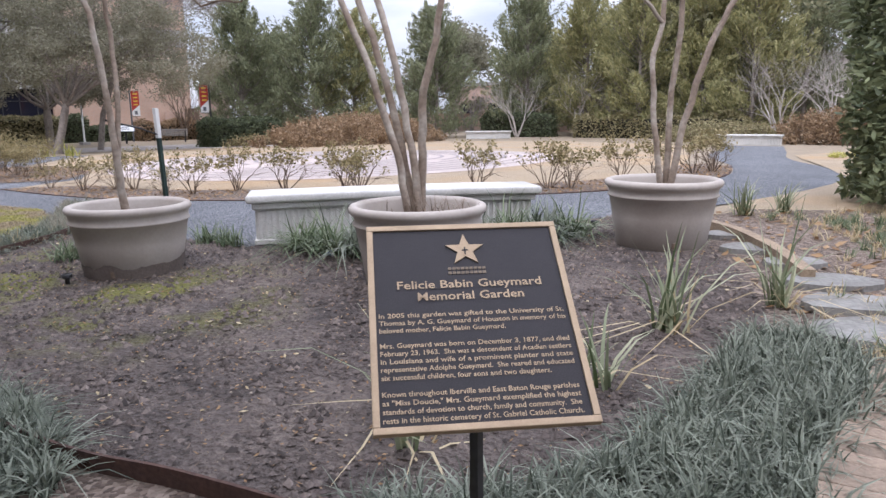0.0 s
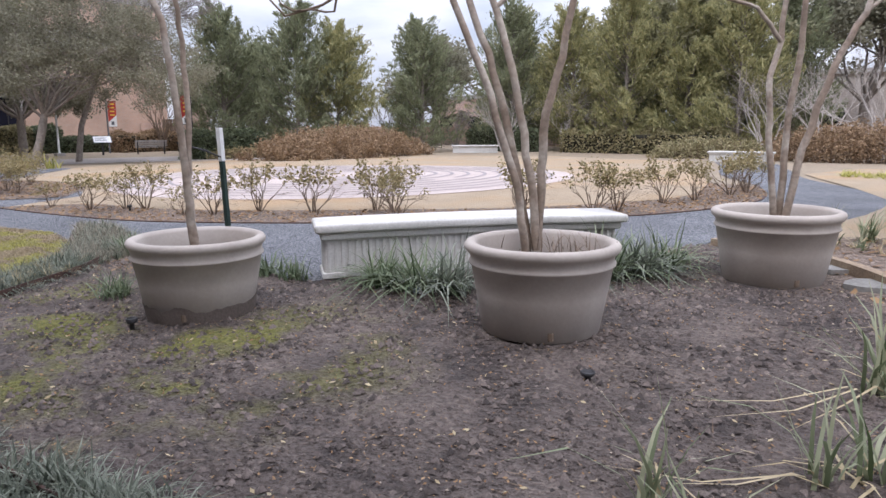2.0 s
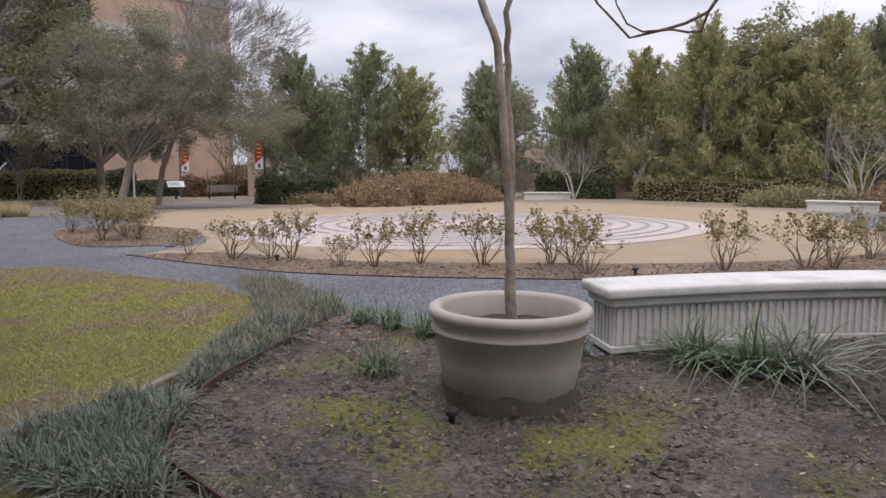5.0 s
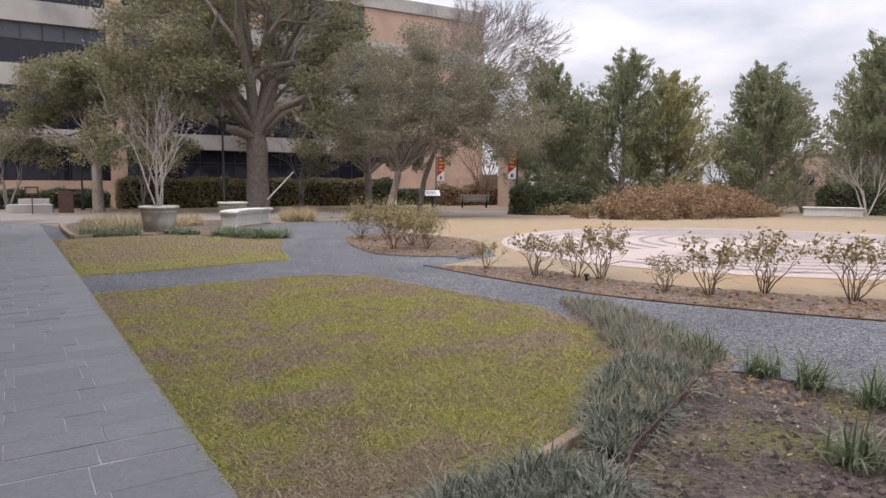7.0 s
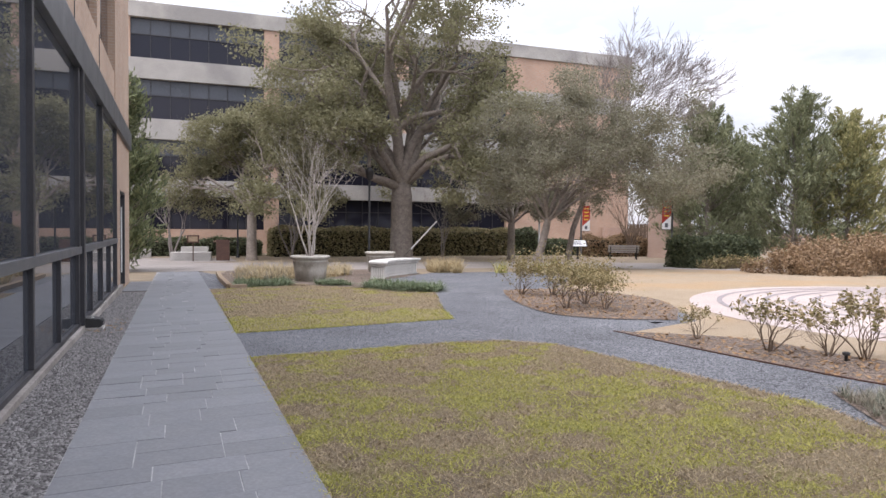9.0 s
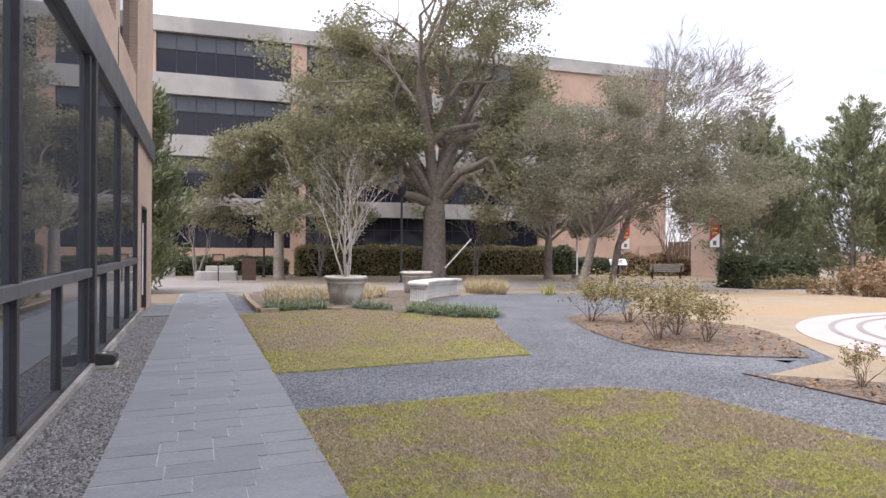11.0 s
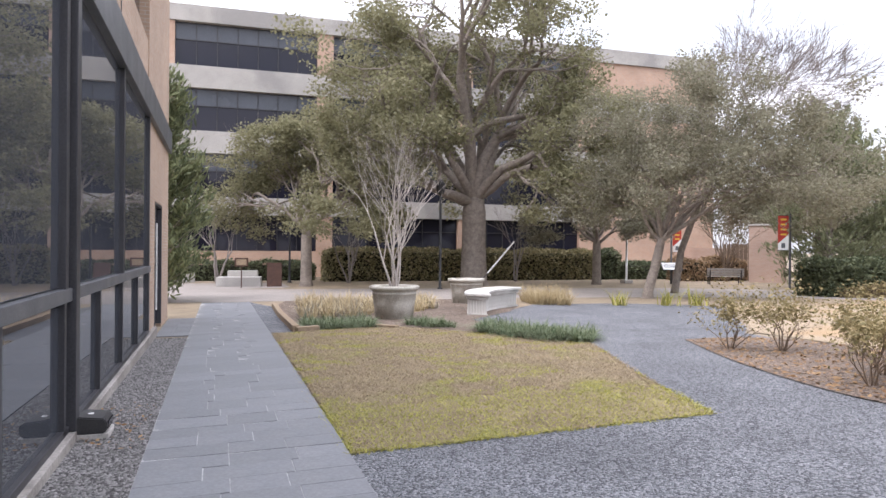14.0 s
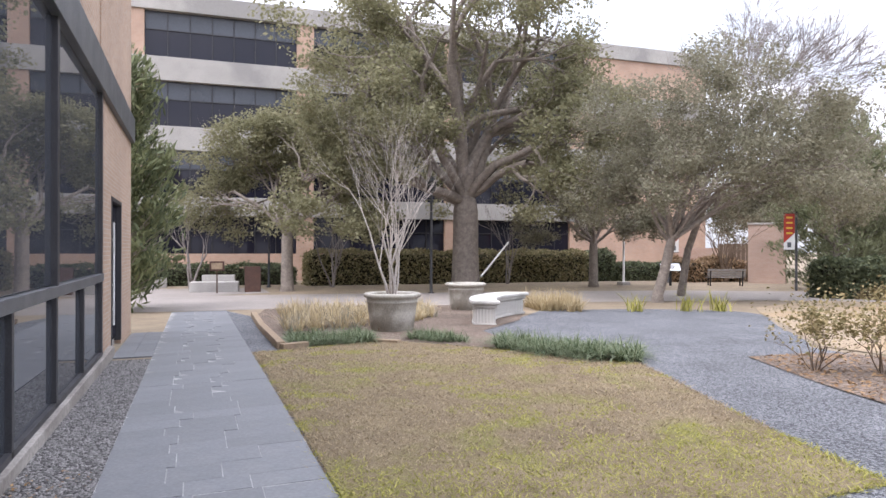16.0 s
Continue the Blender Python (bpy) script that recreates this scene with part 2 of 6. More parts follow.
M_POTPALE = mat("weathered_pale_planter", (0.48, 0.46, 0.41), (0.37, 0.35, 0.30), 3.0, 0.8, 0.3, 40, c3=(0.27, 0.25, 0.21), big=2.0)
M_BENCH = mat("cast_stone", (0.60, 0.585, 0.55), (0.50, 0.49, 0.46), 3.0, 0.85, 0.25, 50, c3=(0.40, 0.39, 0.36), big=1.3, grain=0.12)
M_BARK = mat("live_oak_bark", (0.33, 0.285, 0.245), (0.18, 0.152, 0.13), 5, 0.95, 1.0, 26, dist=0.04)
M_MYRTLE = mat("smooth_myrtle_bark", (0.30, 0.235, 0.18), (0.21, 0.16, 0.12), 4, 0.7, 0.3, 30, c3=(0.42, 0.37, 0.31), big=3.0)
M_PALEBARK = mat("pale_bare_bark", (0.52, 0.475, 0.435), (0.38, 0.34, 0.305), 4, 0.8, 0.3, 30)
M_TWIG = mat("brown_twig", (0.20, 0.145, 0.10), (0.13, 0.095, 0.07), 8, 0.9, 0.3, 60)
M_GREYTWIG = mat("grey_twig", (0.30, 0.27, 0.25), (0.22, 0.19, 0.175), 8, 0.9, 0.3, 60)
M_OAKLEAF = leafmat("live_oak_leaf", (0.18, 0.177, 0.098), (0.32, 0.305, 0.185), 0.75, 0.45)
M_OAKDUSTY = leafmat("dusty_oak_leaf", (0.175, 0.168, 0.115), (0.31, 0.295, 0.21), 0.75, 0.45)
M_CONIFER = leafmat("juniper_spray", (0.15, 0.168, 0.10), (0.31, 0.325, 0.19), trans=0.4)
M_CONIFERY = leafmat("yellowish_juniper_spray", (0.215, 0.22, 0.105), (0.44, 0.41, 0.20), trans=0.4)
M_HEDGE = leafmat("dark_hedge_leaf", (0.062, 0.078, 0.046), (0.165, 0.185, 0.10))
M_HEDGEBROWN = leafmat("frosted_hedge_leaf", (0.18, 0.175, 0.085), (0.38, 0.32, 0.18))
M_RUST = leafmat("rusty_shrub_leaf", (0.21, 0.135, 0.08), (0.38, 0.27, 0.16))
M_AZALEA = leafmat("azalea_leaf", (0.165, 0.150, 0.065), (0.38, 0.30, 0.155))
M_LIRIOPE = leafmat("liriope_blade", (0.070, 0.105, 0.048), (0.24, 0.28, 0.17))
M_MONDO = leafmat("grey_green_mondo_blade", (0.058, 0.072, 0.050), (0.305, 0.33, 0.255))
M_DRYGRASS = leafmat("grey_dry_grass_blade", (0.20, 0.18, 0.13), (0.36, 0.33, 0.26))
M_PODOCARP = leafmat("podocarpus_leaf", (0.085, 0.105, 0.055), (0.25, 0.275, 0.14))
M_VARIEG = leafmat("cream_edged_strap_leaf", (0.09, 0.125, 0.055), (0.44, 0.45, 0.30))
M_STRAW = leafmat("straw_blade", (0.36, 0.28, 0.15), (0.55, 0.46, 0.29))
M_GRASSY = leafmat("green_turf_blade", (0.235, 0.235, 0.05), (0.47, 0.435, 0.12))
M_GRASST = leafmat("tan_turf_blade", (0.215, 0.168, 0.11), (0.47, 0.375, 0.235))
M_STEEL = mat("dark_bronze_frame", (0.055, 0.055, 0.060), (0.040, 0.040, 0.045), 3, 0.45, 0.05, 60, metal=0.3)
M_STEELG = mat("grey_steel_band", (0.125, 0.130, 0.140), (0.10, 0.105, 0.115), 2, 0.45, 0.05, 60, metal=0.3)
M_BLACK = mat("black_paint", (0.020, 0.020, 0.022), (0.035, 0.034, 0.033), 8, 0.5, 0.1, 60)
M_BROWNM = mat("rusted_edging", (0.090, 0.045, 0.032), (0.055, 0.032, 0.025), 6, 0.85, 0.4, 50)
M_BRONZE = mat("bronze_field", (0.030, 0.027, 0.029), (0.042, 0.038, 0.040), 10, 0.55, 0.35, 400, metal=0.25, dist=0.002, spec=0.25)
M_GOLD = mat("polished_bronze", (0.38, 0.285, 0.185), (0.29, 0.215, 0.14), 9, 0.5, 0.08, 200, metal=0.55, grain=0.08)
M_BRONZEDIM = mat("dulled_bronze", (0.20, 0.155, 0.11), (0.14, 0.11, 0.08), 40, 0.55, 0.1, 300, metal=0.5, grain=0.3)
M_WHITE = mat("white_plastic", (0.75, 0.75, 0.73), (0.66, 0.66, 0.64), 5, 0.5, 0.05, 50, grain=0.04)
M_RED = mat("red_banner_cloth", (0.42, 0.05, 0.03), (0.34, 0.04, 0.03), 5, 0.8, 0.2, 90)
M_YELLOW = mat("yellow_print", (0.75, 0.50, 0.06), (0.68, 0.45, 0.06), 5, 0.8, 0.1, 90)
M_WOODEDGE = mat("weathered_timber", (0.33, 0.25, 0.165), (0.22, 0.165, 0.115), 6, 0.9, 0.5, 50)
M_BENCHWOOD = mat("grey_bench_slat", (0.36, 0.34, 0.32), (0.27, 0.25, 0.235), 6, 0.85, 0.4, 50)
M_GREENPOST = mat("green_stake_paint", (0.022, 0.045, 0.038), (0.016, 0.032, 0.028), 8, 0.6, 0.1, 60)
M_STONE = mat("flagstone", (0.24, 0.235, 0.215), (0.18, 0.17, 0.155), 3, 0.9, 0.5, 30, rand=0.15)
M_BRICKWALL = brickmat("tan_brick_wall", (0.42, 0.30, 0.22), (0.36, 0.25, 0.18), (0.42, 0.37, 0.31))
M_BRICKFAR = brickmat("orange_tan_brick", (0.50, 0.335, 0.245), (0.45, 0.295, 0.215), (0.46, 0.38, 0.31))
M_BRICKPINK = brickmat("pink_brick", (0.46, 0.33, 0.27), (0.42, 0.29, 0.23), (0.45, 0.38, 0.33))
M_GLASS = glassmat("tinted_glass", (0.060, 0.067, 0.080), 0.012, 0.12, 3.4)
M_GLASSFAR = glassmat("dark_window_glass", (0.016, 0.016, 0.026), 0.04, 0.0, 1.45)
M_BLIND = mat("pale_window_blind", (0.095, 0.105, 0.125), (0.075, 0.085, 0.10), 0.5, 0.25, 0.02, 20)
M_FARWALL = mat("distant_pale_stucco", (0.52, 0.47, 0.42), (0.46, 0.41, 0.37), 0.3, 0.9, 0.1, 8)
M_BLUE = mat("blue_plastic", (0.25, 0.38, 0.60), (0.55, 0.62, 0.72), 40, 0.3, 0.1, 90)
M_DRYLEAF = leafmat("dry_fallen_leaf", (0.20, 0.11, 0.05), (0.38, 0.25, 0.13))
# the room's dimness is put into this dark wall and ceiling colour
M_ROOM = mat("room_surface_painted_dim", (0.10, 0.095, 0.09), (0.08, 0.075, 0.07), 0.6, 0.9, 0.05, 10)


# ---- ground shape and mesh helpers ----
def gz(x, y):
    """Height of the ground: a faint slope in the garden that levels out and drops a little farther off."""
    p = 0.2 * math.tanh((0.00866 * x + 0.02564 * y) / 0.2)
    w = min(1.0, max(0.0, (math.hypot(x + 8, y - 3) - 9) / 26))
    w = w * w * (3 - 2 * w)
    return p * (1 - w) - 0.4 * w


def link(name, bm, material, parent=None, label="", smooth=False):
    me = bpy.data.meshes.new(name)
    bm.to_mesh(me)
    bm.free()
    if smooth:
        for p in me.polygons:
            p.use_smooth = True
    for m in (material if isinstance(material, (list, tuple)) else (material,)):
        me.materials.append(m)
    ob = new(name, me)
    if parent:
        ob.parent = parent
    if label:
        tagged(ob, label)
    return ob


def part(name, bm, material, parent, label="", smooth=False):
    return link(name, bm, material, parent, label, smooth)


def raw(name, verts, faces, material, parent=None, label="", smooth=False):
    """A mesh from generated arrays (leaves, twigs, blades)."""
    me = bpy.data.meshes.new(name)
    verts = np.asarray(verts, dtype=np.float32)
    faces = np.asarray(faces, dtype=np.int32)
    k = faces.shape[1]
    me.vertices.add(len(verts))
    me.vertices.foreach_set("co", verts.ravel())
    me.loops.add(faces.size)
    me.loops.foreach_set("vertex_index", faces.ravel())
    me.polygons.add(len(faces))
    me.polygons.foreach_set("loop_start", np.arange(0, faces.size, k, dtype=np.int32))
    me.update(calc_edges=True)
    if smooth:
        me.polygons.foreach_set("use_smooth", np.ones(len(faces), dtype=bool))
    me.materials.append(material)
    ob = new(name, me)
    if parent:
        ob.parent = parent
    if label:
        tagged(ob, label)
    return ob


def thing(name, m, label, category, group="", kind=""):
    e = new(name)
    e.matrix_basis = m
    e.empty_display_size = 0.2
    return tagged(e, label, category, group, kind)


def box(bm, x0, x1, y0, y1, z0, z1, bevel=0.0, turn=None):
    g = bmesh.ops.create_cube(bm, size=1)
    vs = g["verts"]
    for v in vs:
        v.co = Vector(((x0 + x1) / 2 + v.co.x * (x1 - x0), (y0 + y1) / 2 + v.co.y * (y1 - y0), (z0 + z1) / 2 + v.co.z * (z1 - z0)))
    if bevel:
        es = list({e for v in vs for e in v.link_edges})
        r = bmesh.ops.bevel(bm, geom=es, offset=bevel, segments=2, affect="EDGES", profile=0.6)
        vs = list({v for f in r["faces"] for v in f.verts} | {v for v in vs if v.is_valid})
    if turn is not None:
        bmesh.ops.transform(bm, matrix=turn, verts=vs)
    return vs


def cube(x0, x1, y0, y1, z0, z1, bevel=0.0):
    bm = bmesh.new()
    box(bm, x0, x1, y0, y1, z0, z1, bevel)
    return bm


def lathe(profile, n=40, closed=False):
    """A turned shape: profile of (radius, height)."""
    bm = bmesh.new()
    rings = []
    for r, z in profile:
        rings.append([bm.verts.new((r * math.cos(2 * math.pi * i / n), r * math.sin(2 * math.pi * i / n), z)) for i in range(n)])
    for a, b in zip(rings, rings[1:]):
        for i in range(n):
            bm.faces.new((a[i], a[(i + 1) % n], b[(i + 1) % n], b[i]))
    if closed:
        bm.faces.new(rings[-1])
        bm.faces.new(list(reversed(rings[0])))
    return bm


def tubes(lines, sides=6):
    """Verts and quads of tapered tubes; each line is a list of (point, radius)."""
    V, F = [], []
    for line in lines:
        base = len(V)
        n = len(line)
        for i, (p, r) in enumerate(line):
            d = (line[min(i + 1, n - 1)][0] - line[max(i - 1, 0)][0])
            d = d.normalized() if d.length > 1e-6 else Vector((0, 0, 1))
            u = d.orthogonal().normalized() if i == 0 else (u - d * u.dot(d)).normalized() if (u - d * u.dot(d)).length > 1e-4 else d.orthogonal().normalized()
            w = d.cross(u)
            for k in range(sides):
                a = 2 * math.pi * k / sides
                V.append(tuple(p + (u * math.cos(a) + w * math.sin(a)) * r))
        for i in range(n - 1):
            for k in range(sides):
                a, b = base + i * sides + k, base + i * sides + (k + 1) % sides
                F.append((a, b, b + sides, a + sides))
    return V, F


def leaves(points, rng, size, spread, droop=0.0, long=1.6, up=0.0):
    """Diamond leaves scattered round the points: returns verts and quads."""
    P = np.asarray(points, dtype=np.float32)
    n = len(P)
    P = P + rng.normal(0, 1, (n, 3)) * np.asarray(spread)
    a = rng.normal(0, 1, (n, 3))
    a[:, 2] = a[:, 2] * 0.6 + up - droop
    a /= np.linalg.norm(a, axis=1, keepdims=True) + 1e-9
    b = np.cross(a, rng.normal(0, 1, (n, 3)))
    b /= np.linalg.norm(b, axis=1, keepdims=True) + 1e-9
    s = size * rng.uniform(0.6, 1.4, (n, 1))
    A, B = a * s * long * 0.5, b * s * 0.5
    V = np.stack([P - A, P + B, P + A, P - B], axis=1).reshape(-1, 3)
    F = np.arange(4 * n).reshape(n, 4)
    return V, F


def draped(name, outline, lift, material, step=1.0):
    """A patch of ground that follows the slope, inside an outline of (x, y)."""
    bm = bmesh.new()
    f = bm.faces.new([bm.verts.new((x, y, 0)) for x, y in outline])
    if f.normal.z < 0:
        f.normal_flip()
    bm.normal_update()
    xs, ys = [p[0] for p in outline], [p[1] for p in outline]
    for lo, hi, nrm, ax in ((min(xs), max(xs), (1, 0, 0), 0), (min(ys), max(ys), (0, 1, 0), 1)):
        k = math.ceil(lo / step) * step
        while k < hi:
            co = (k, 0, 0) if ax == 0 else (0, k, 0)
            bmesh.ops.bisect_plane(bm, geom=bm.verts[:] + bm.edges[:] + bm.faces[:], plane_co=co, plane_no=nrm, dist=1e-4)
            k += step
    for v in bm.verts:
        v.co.z = gz(v.co.x, v.co.y) + lift
    bmesh.ops.recalc_face_normals(bm, faces=bm.faces)
    for fc in bm.faces:
        if fc.normal.z < 0:
            fc.normal_flip()
    return link(name, bm, material, smooth=True)


def smoothline(pts, n=6):
    """A rounded open line through the points."""
    out = []
    P = [Vector((*p, 0)) for p in pts]
    for i in range(len(P) - 1):
        a, b, c, d = P[max(i - 1, 0)], P[i], P[i + 1], P[min(i + 2, len(P) - 1)]
        for k in range(n):
            t = k / n
            q = 0.5 * ((2 * b) + (c - a) * t + (2 * a - 5 * b + 4 * c - d) * t * t + (3 * b - a - 3 * c + d) * t ** 3)
            out.append((q.x, q.y))
    out.append(tuple(P[-1][:2]))
    return out


def inside(x, y, poly):
    r = False
    for (x1, y1), (x2, y2) in zip(poly, poly[1:] + poly[:1]):
        if (y1 > y) != (y2 > y) and x < (x2 - x1) * (y - y1) / (y2 - y1) + x1:
            r = not r
    return r


def strip(name, line, width, z0, z1, material, parent=None, label=""):
    """A low edging along a line on the ground."""
    bm = bmesh.new()
    rows = []
    for i, (x, y) in enumerate(line):
        a, b = Vector(line[max(i - 1, 0)]), Vector(line[min(i + 1, len(line) - 1)])
        d = (b - a).normalized()
        n = Vector((-d.y, d.x)) * width / 2
        g = gz(x, y)
        rows.append([bm.verts.new((x + s * n.x, y + s * n.y, g + z)) for s, z in ((-1, z0), (-1, z1), (1, z1), (1, z0))])
    for p, q in zip(rows, rows[1:]):
        for k in range(4):
            bm.faces.new((p[k], p[(k + 1) % 4], q[(k + 1) % 4], q[k]))
    bm.faces.new(rows[0])
    bm.faces.new(list(reversed(rows[-1])))
    bmesh.ops.recalc_face_normals(bm, faces=bm.faces)
    return link(name, bm, material, parent, label)


# ---- ground and paths ----
bm = bmesh.new()
NX = 72
cs_ = [(-1 if i < 0 else 1) * (abs(i) / 36) ** 2.2 * 400 for i in range(-36, 37)]
grid = [[bm.verts.new((-10 + a, 8 + b, gz(-10 + a, 8 + b) - 0.012)) for b in cs_] for a in cs_]
for i in range(NX):
    for j in range(NX):
        bm.faces.new((grid[i][j], grid[i + 1][j], grid[i + 1][j + 1], grid[i][j + 1]))
tagged(link("ground", bm, M_EARTH, smooth=True), "dormant tan winter turf running out to the distance", "ground", kind="structure")

WALK_Y0, WALK_Y1 = -1.45, 0.05
# gravel sheet under the garden paths
GRAVEL = smoothline([(-31.6, 8.4), (-31.0, 11.4), (-28.6, 13.0), (-25.0, 10.4), (-22.2, 8.2), (-21.9, 6.6)], 4) + smoothline([(-19.3, 5.6), (-17.2, 5.15), (-16.0, 5.6), (-15.2, 6.7), (-16.2, 8.6)], 4) + \
    [(-14.9, 5.0)] + smoothline([(-12.5, 5.1), (-10.4, 5.45), (-7.7, 6.75), (-5.6, 8.3), (-4.3, 10.0), (-3.75, 12.2), (-4.4, 15.0), (-6.2, 19.0), (-8.6, 28.0), (-10.2, 33.2)], 5) + \
    smoothline([(-7.6, 33.4), (-5.6, 25.0), (-4.2, 19.0), (-2.7, 15.5), (-2.0, 13.2), (-2.15, 10.9), (-2.55, 9.3), (-3.0, 8.2), (-3.3, 7.6)], 5) + \
    smoothline([(-4.2, 5.7), (-5.7, 4.0), (-7.4, 3.9), (-9.0, 3.6), (-10.7, 4.1), (-12.7, 3.95), (-14.3, 3.75), (-15.1, 3.2), (-15.1, 0.05)], 5) + [(-17.1, 0.05)] + \
    smoothline([(-17.2, 3.46), (-19.0, 3.95), (-21.0, 4.75), (-22.2, 5.3), (-24.6, 4.4), (-27.0, 4.6), (-29.4, 6.6)], 4)
tagged(draped("gravel_path", GRAVEL, 0.000, M_GRAVEL), "blue-grey crushed gravel garden path", "gravel path", kind="structure")
UNDER = [(-25.9, 0.06), (-26.0, 4.4), (-29.6, 6.9), (-31.5, 8.6), (-30.9, 11.2), (-28.6, 12.8), (-22.2, 8.2), (-15.0, 7.0), (-8.0, 7.4), (-3.5, 9.2), (-3.3, 7.4), (-8.4, 3.5), (-14.8, 3.0), (-14.8, 0.06)]
tagged(draped("gravel_underlay", UNDER, -0.0015, M_GRAVEL), "blue-grey gravel running under the lawn edges", "gravel path", kind="structure")
tagged(draped("gravel_strip_far", [(-25.5, 0.05), (-25.8, 0.5), (-33.0, 0.62), (-35.4, 0.05)], 0.003, M_GRAVEL), "grey gravel strip beside the raised bed", "gravel strip", kind="structure")
BORDER = [(-11.1, 4.6), (-10.6, 4.85), (-9.2, 4.4), (-8.3, 4.05), (-7.9, 3.1), (-7.3, 1.8), (-6.2, 1.0), (-2.2, 1.15), (-0.8, 1.6), (0.5, 1.3), (0.5, 0.66), (-5.0, 0.62), (-7.1, 0.5), (-7.42, 0.62), (-7.55, 1.1), (-7.5, 1.55), (-7.75, 1.85), (-8.0, 2.1), (-8.45, 2.8), (-9.0, 3.4), (-9.8, 3.8)]
tagged(draped("border_soil", BORDER, 0.010, M_MULCH, 0.6), "leafy dark soil under the border grass", "planting bed", kind="structure")
tagged(draped("gravel_strip", [(6.0, -2.1), (6.0, WALK_Y0), (-25.6, WALK_Y0), (-25.6, -2.1)], 0.0, M_GRAVELWALL), "grey gravel strip between slate walk and glass wall", "gravel strip", kind="structure")

LAWN_B = [(-15.0, 0.05), (-15.0, 2.6), (-14.85, 3.2), (-14.3, 3.7), (-12.7, 3.9), (-10.9, 4.12), (-9.75, 3.85), (-8.93, 3.46), (-8.41, 2.85), (-7.95, 2.1), (-7.75, 1.85), (-7.5, 1.55), (-7.55, 1.1), (-7.42, 0.62), (-7.2, 0.5), (-5.4, 0.62), (-3.9, 0.62), (-2.6, 0.60), (-1.2, 0.65), (2.5, 0.7), (2.5, 0.05)]
LAWN_A = [(-25.6, 0.10), (-17.1, 0.07), (-17.2, 3.46), (-18.6, 3.8), (-19.9, 4.2), (-21.5, 4.75), (-22.4, 5.0), (-24.2, 3.9), (-26.2, 2.5)]
tagged(draped("lawn_near", LAWN_B, 0.008, M_LAWN, 0.5), "patchy half-dormant lawn, yellow-green and straw", "lawn", kind="structure")
tagged(draped("lawn_far", LAWN_A, 0.008, M_LAWNT, 0.5), "half-dormant tan lawn with a green front edge", "lawn", kind="structure")
BED = [(-8.3, 3.5), (-7.94, 3.05), (-7.61, 2.38), (-7.35, 1.85), (-7.1, 1.58), (-6.6, 1.13), (-6.2, 1.0), (-4.5, 0.9), (-2.9, 1.0), (-2.2, 1.18), (-1.6, 1.3), (-0.8, 1.6), (-0.45, 2.3), (-0.75, 3.6), (-1.3, 5.0), (-1.9, 6.1), (-2.7, 7.2), (-3.3, 7.4), (-4.2, 5.7), (-5.7, 3.95), (-7.4, 3.85)]
soil = draped("soil_bed", BED, 0.018, M_SOIL, 0.11)
for v in soil.data.vertices:
    q = Vector((v.co.x, v.co.y, 0))
    v.co.z += 0.016 * noise.noise(q * 2.3) + 0.016 * max(0, noise.noise(q * 7.0)) + 0.010 * noise.noise(q * 15.0)
tagged(soil, "bare dark soil bed with mossy green patches", "soil bed", kind="structure")
NE_BED = [(-2.7, 7.2), (-1.9, 6.1), (-1.3, 5.0), (-0.75, 3.6), (-0.45, 2.3), (0.6, 1.6), (2.6, 1.6), (3.4, 5), (2.5, 9.5), (0.2, 9.6), (-2.4, 8.6)]
tagged(draped("planting_bed", NE_BED, 0.006, M_MULCH, 0.6), "leaf-littered planting bed with low greenery", "planting bed", kind="structure")
MID = smoothline([(-14.9, 5.0), (-12.5, 5.1), (-10.4, 5.45), (-7.7, 6.75), (-5.6, 8.3), (-4.3, 10.0), (-3.75, 12.2), (-4.4, 15.0)], 5)
MIDBACK = smoothline([(-5.4, 15.0), (-4.95, 12.2), (-5.5, 10.6), (-6.7, 9.1), (-8.3, 7.95), (-10.4, 6.75), (-12.2, 6.2), (-13.6, 6.1), (-14.9, 5.0)], 5)
tagged(draped("mulch_bed", MID + MIDBACK[:-1], 0.010, M_MULCH, 0.6), "brown bark mulch strip under azaleas", "mulch bed", kind="structure")
WBED = smoothline([(-21.8, 6.6), (-19.4, 5.65), (-17.2, 5.2), (-16.1, 5.6), (-15.4, 6.5)], 5) + smoothline([(-16.6, 7.5), (-18.5, 8.3), (-21.3, 8.0), (-21.8, 6.6)], 5)[:-1]
tagged(draped("mulch_bed_west", WBED, 0.010, M_MULCH, 0.6), "brown mulch corner bed under bushy azaleas", "mulch bed", kind="structure")
TAN = MIDBACK[::-1][1:] + [(-6.8, 19.5), (-9.4, 27.0), (-11.0, 33.0), (-20.0, 36.0), (-30.0, 31.0), (-33.0, 20.0), (-30.2, 14.8), (-28.4, 13.2), (-25.0, 10.6), (-22.2, 8.4), (-18.5, 8.3), (-16.6, 7.5), (-15.2, 6.7)]
tagged(draped("lawn_tan", TAN, 0.004, M_TAN), "dry tan dormant lawn round the labyrinth", "lawn", kind="structure")
EAST = [(-2.0, 13.2), (-2.02, 12.0), (-2.15, 10.9), (-2.35, 10.0), (-2.55, 9.3), (-2.4, 8.6), (0.2, 9.5), (3, 9.5), (12, 12), (12, 30), (-4.0, 30.0), (-4.6, 21.5), (-3.9, 19.0), (-2.7, 15.5)]
tagged(draped("lawn_east", EAST, 0.004, M_TAN), "tan dormant grass with a green fringe", "lawn", kind="structure")
WEST_BED = [(-26.2, 2.55), (-24.3, 4.0), (-22.6, 5.15), (-24.8, 4.45), (-27.0, 4.7), (-29.0, 6.5), (-31.5, 7.9), (-35.0, 7.2), (-35.6, 1.2), (-33.0, 0.7), (-26.3, 0.45)]
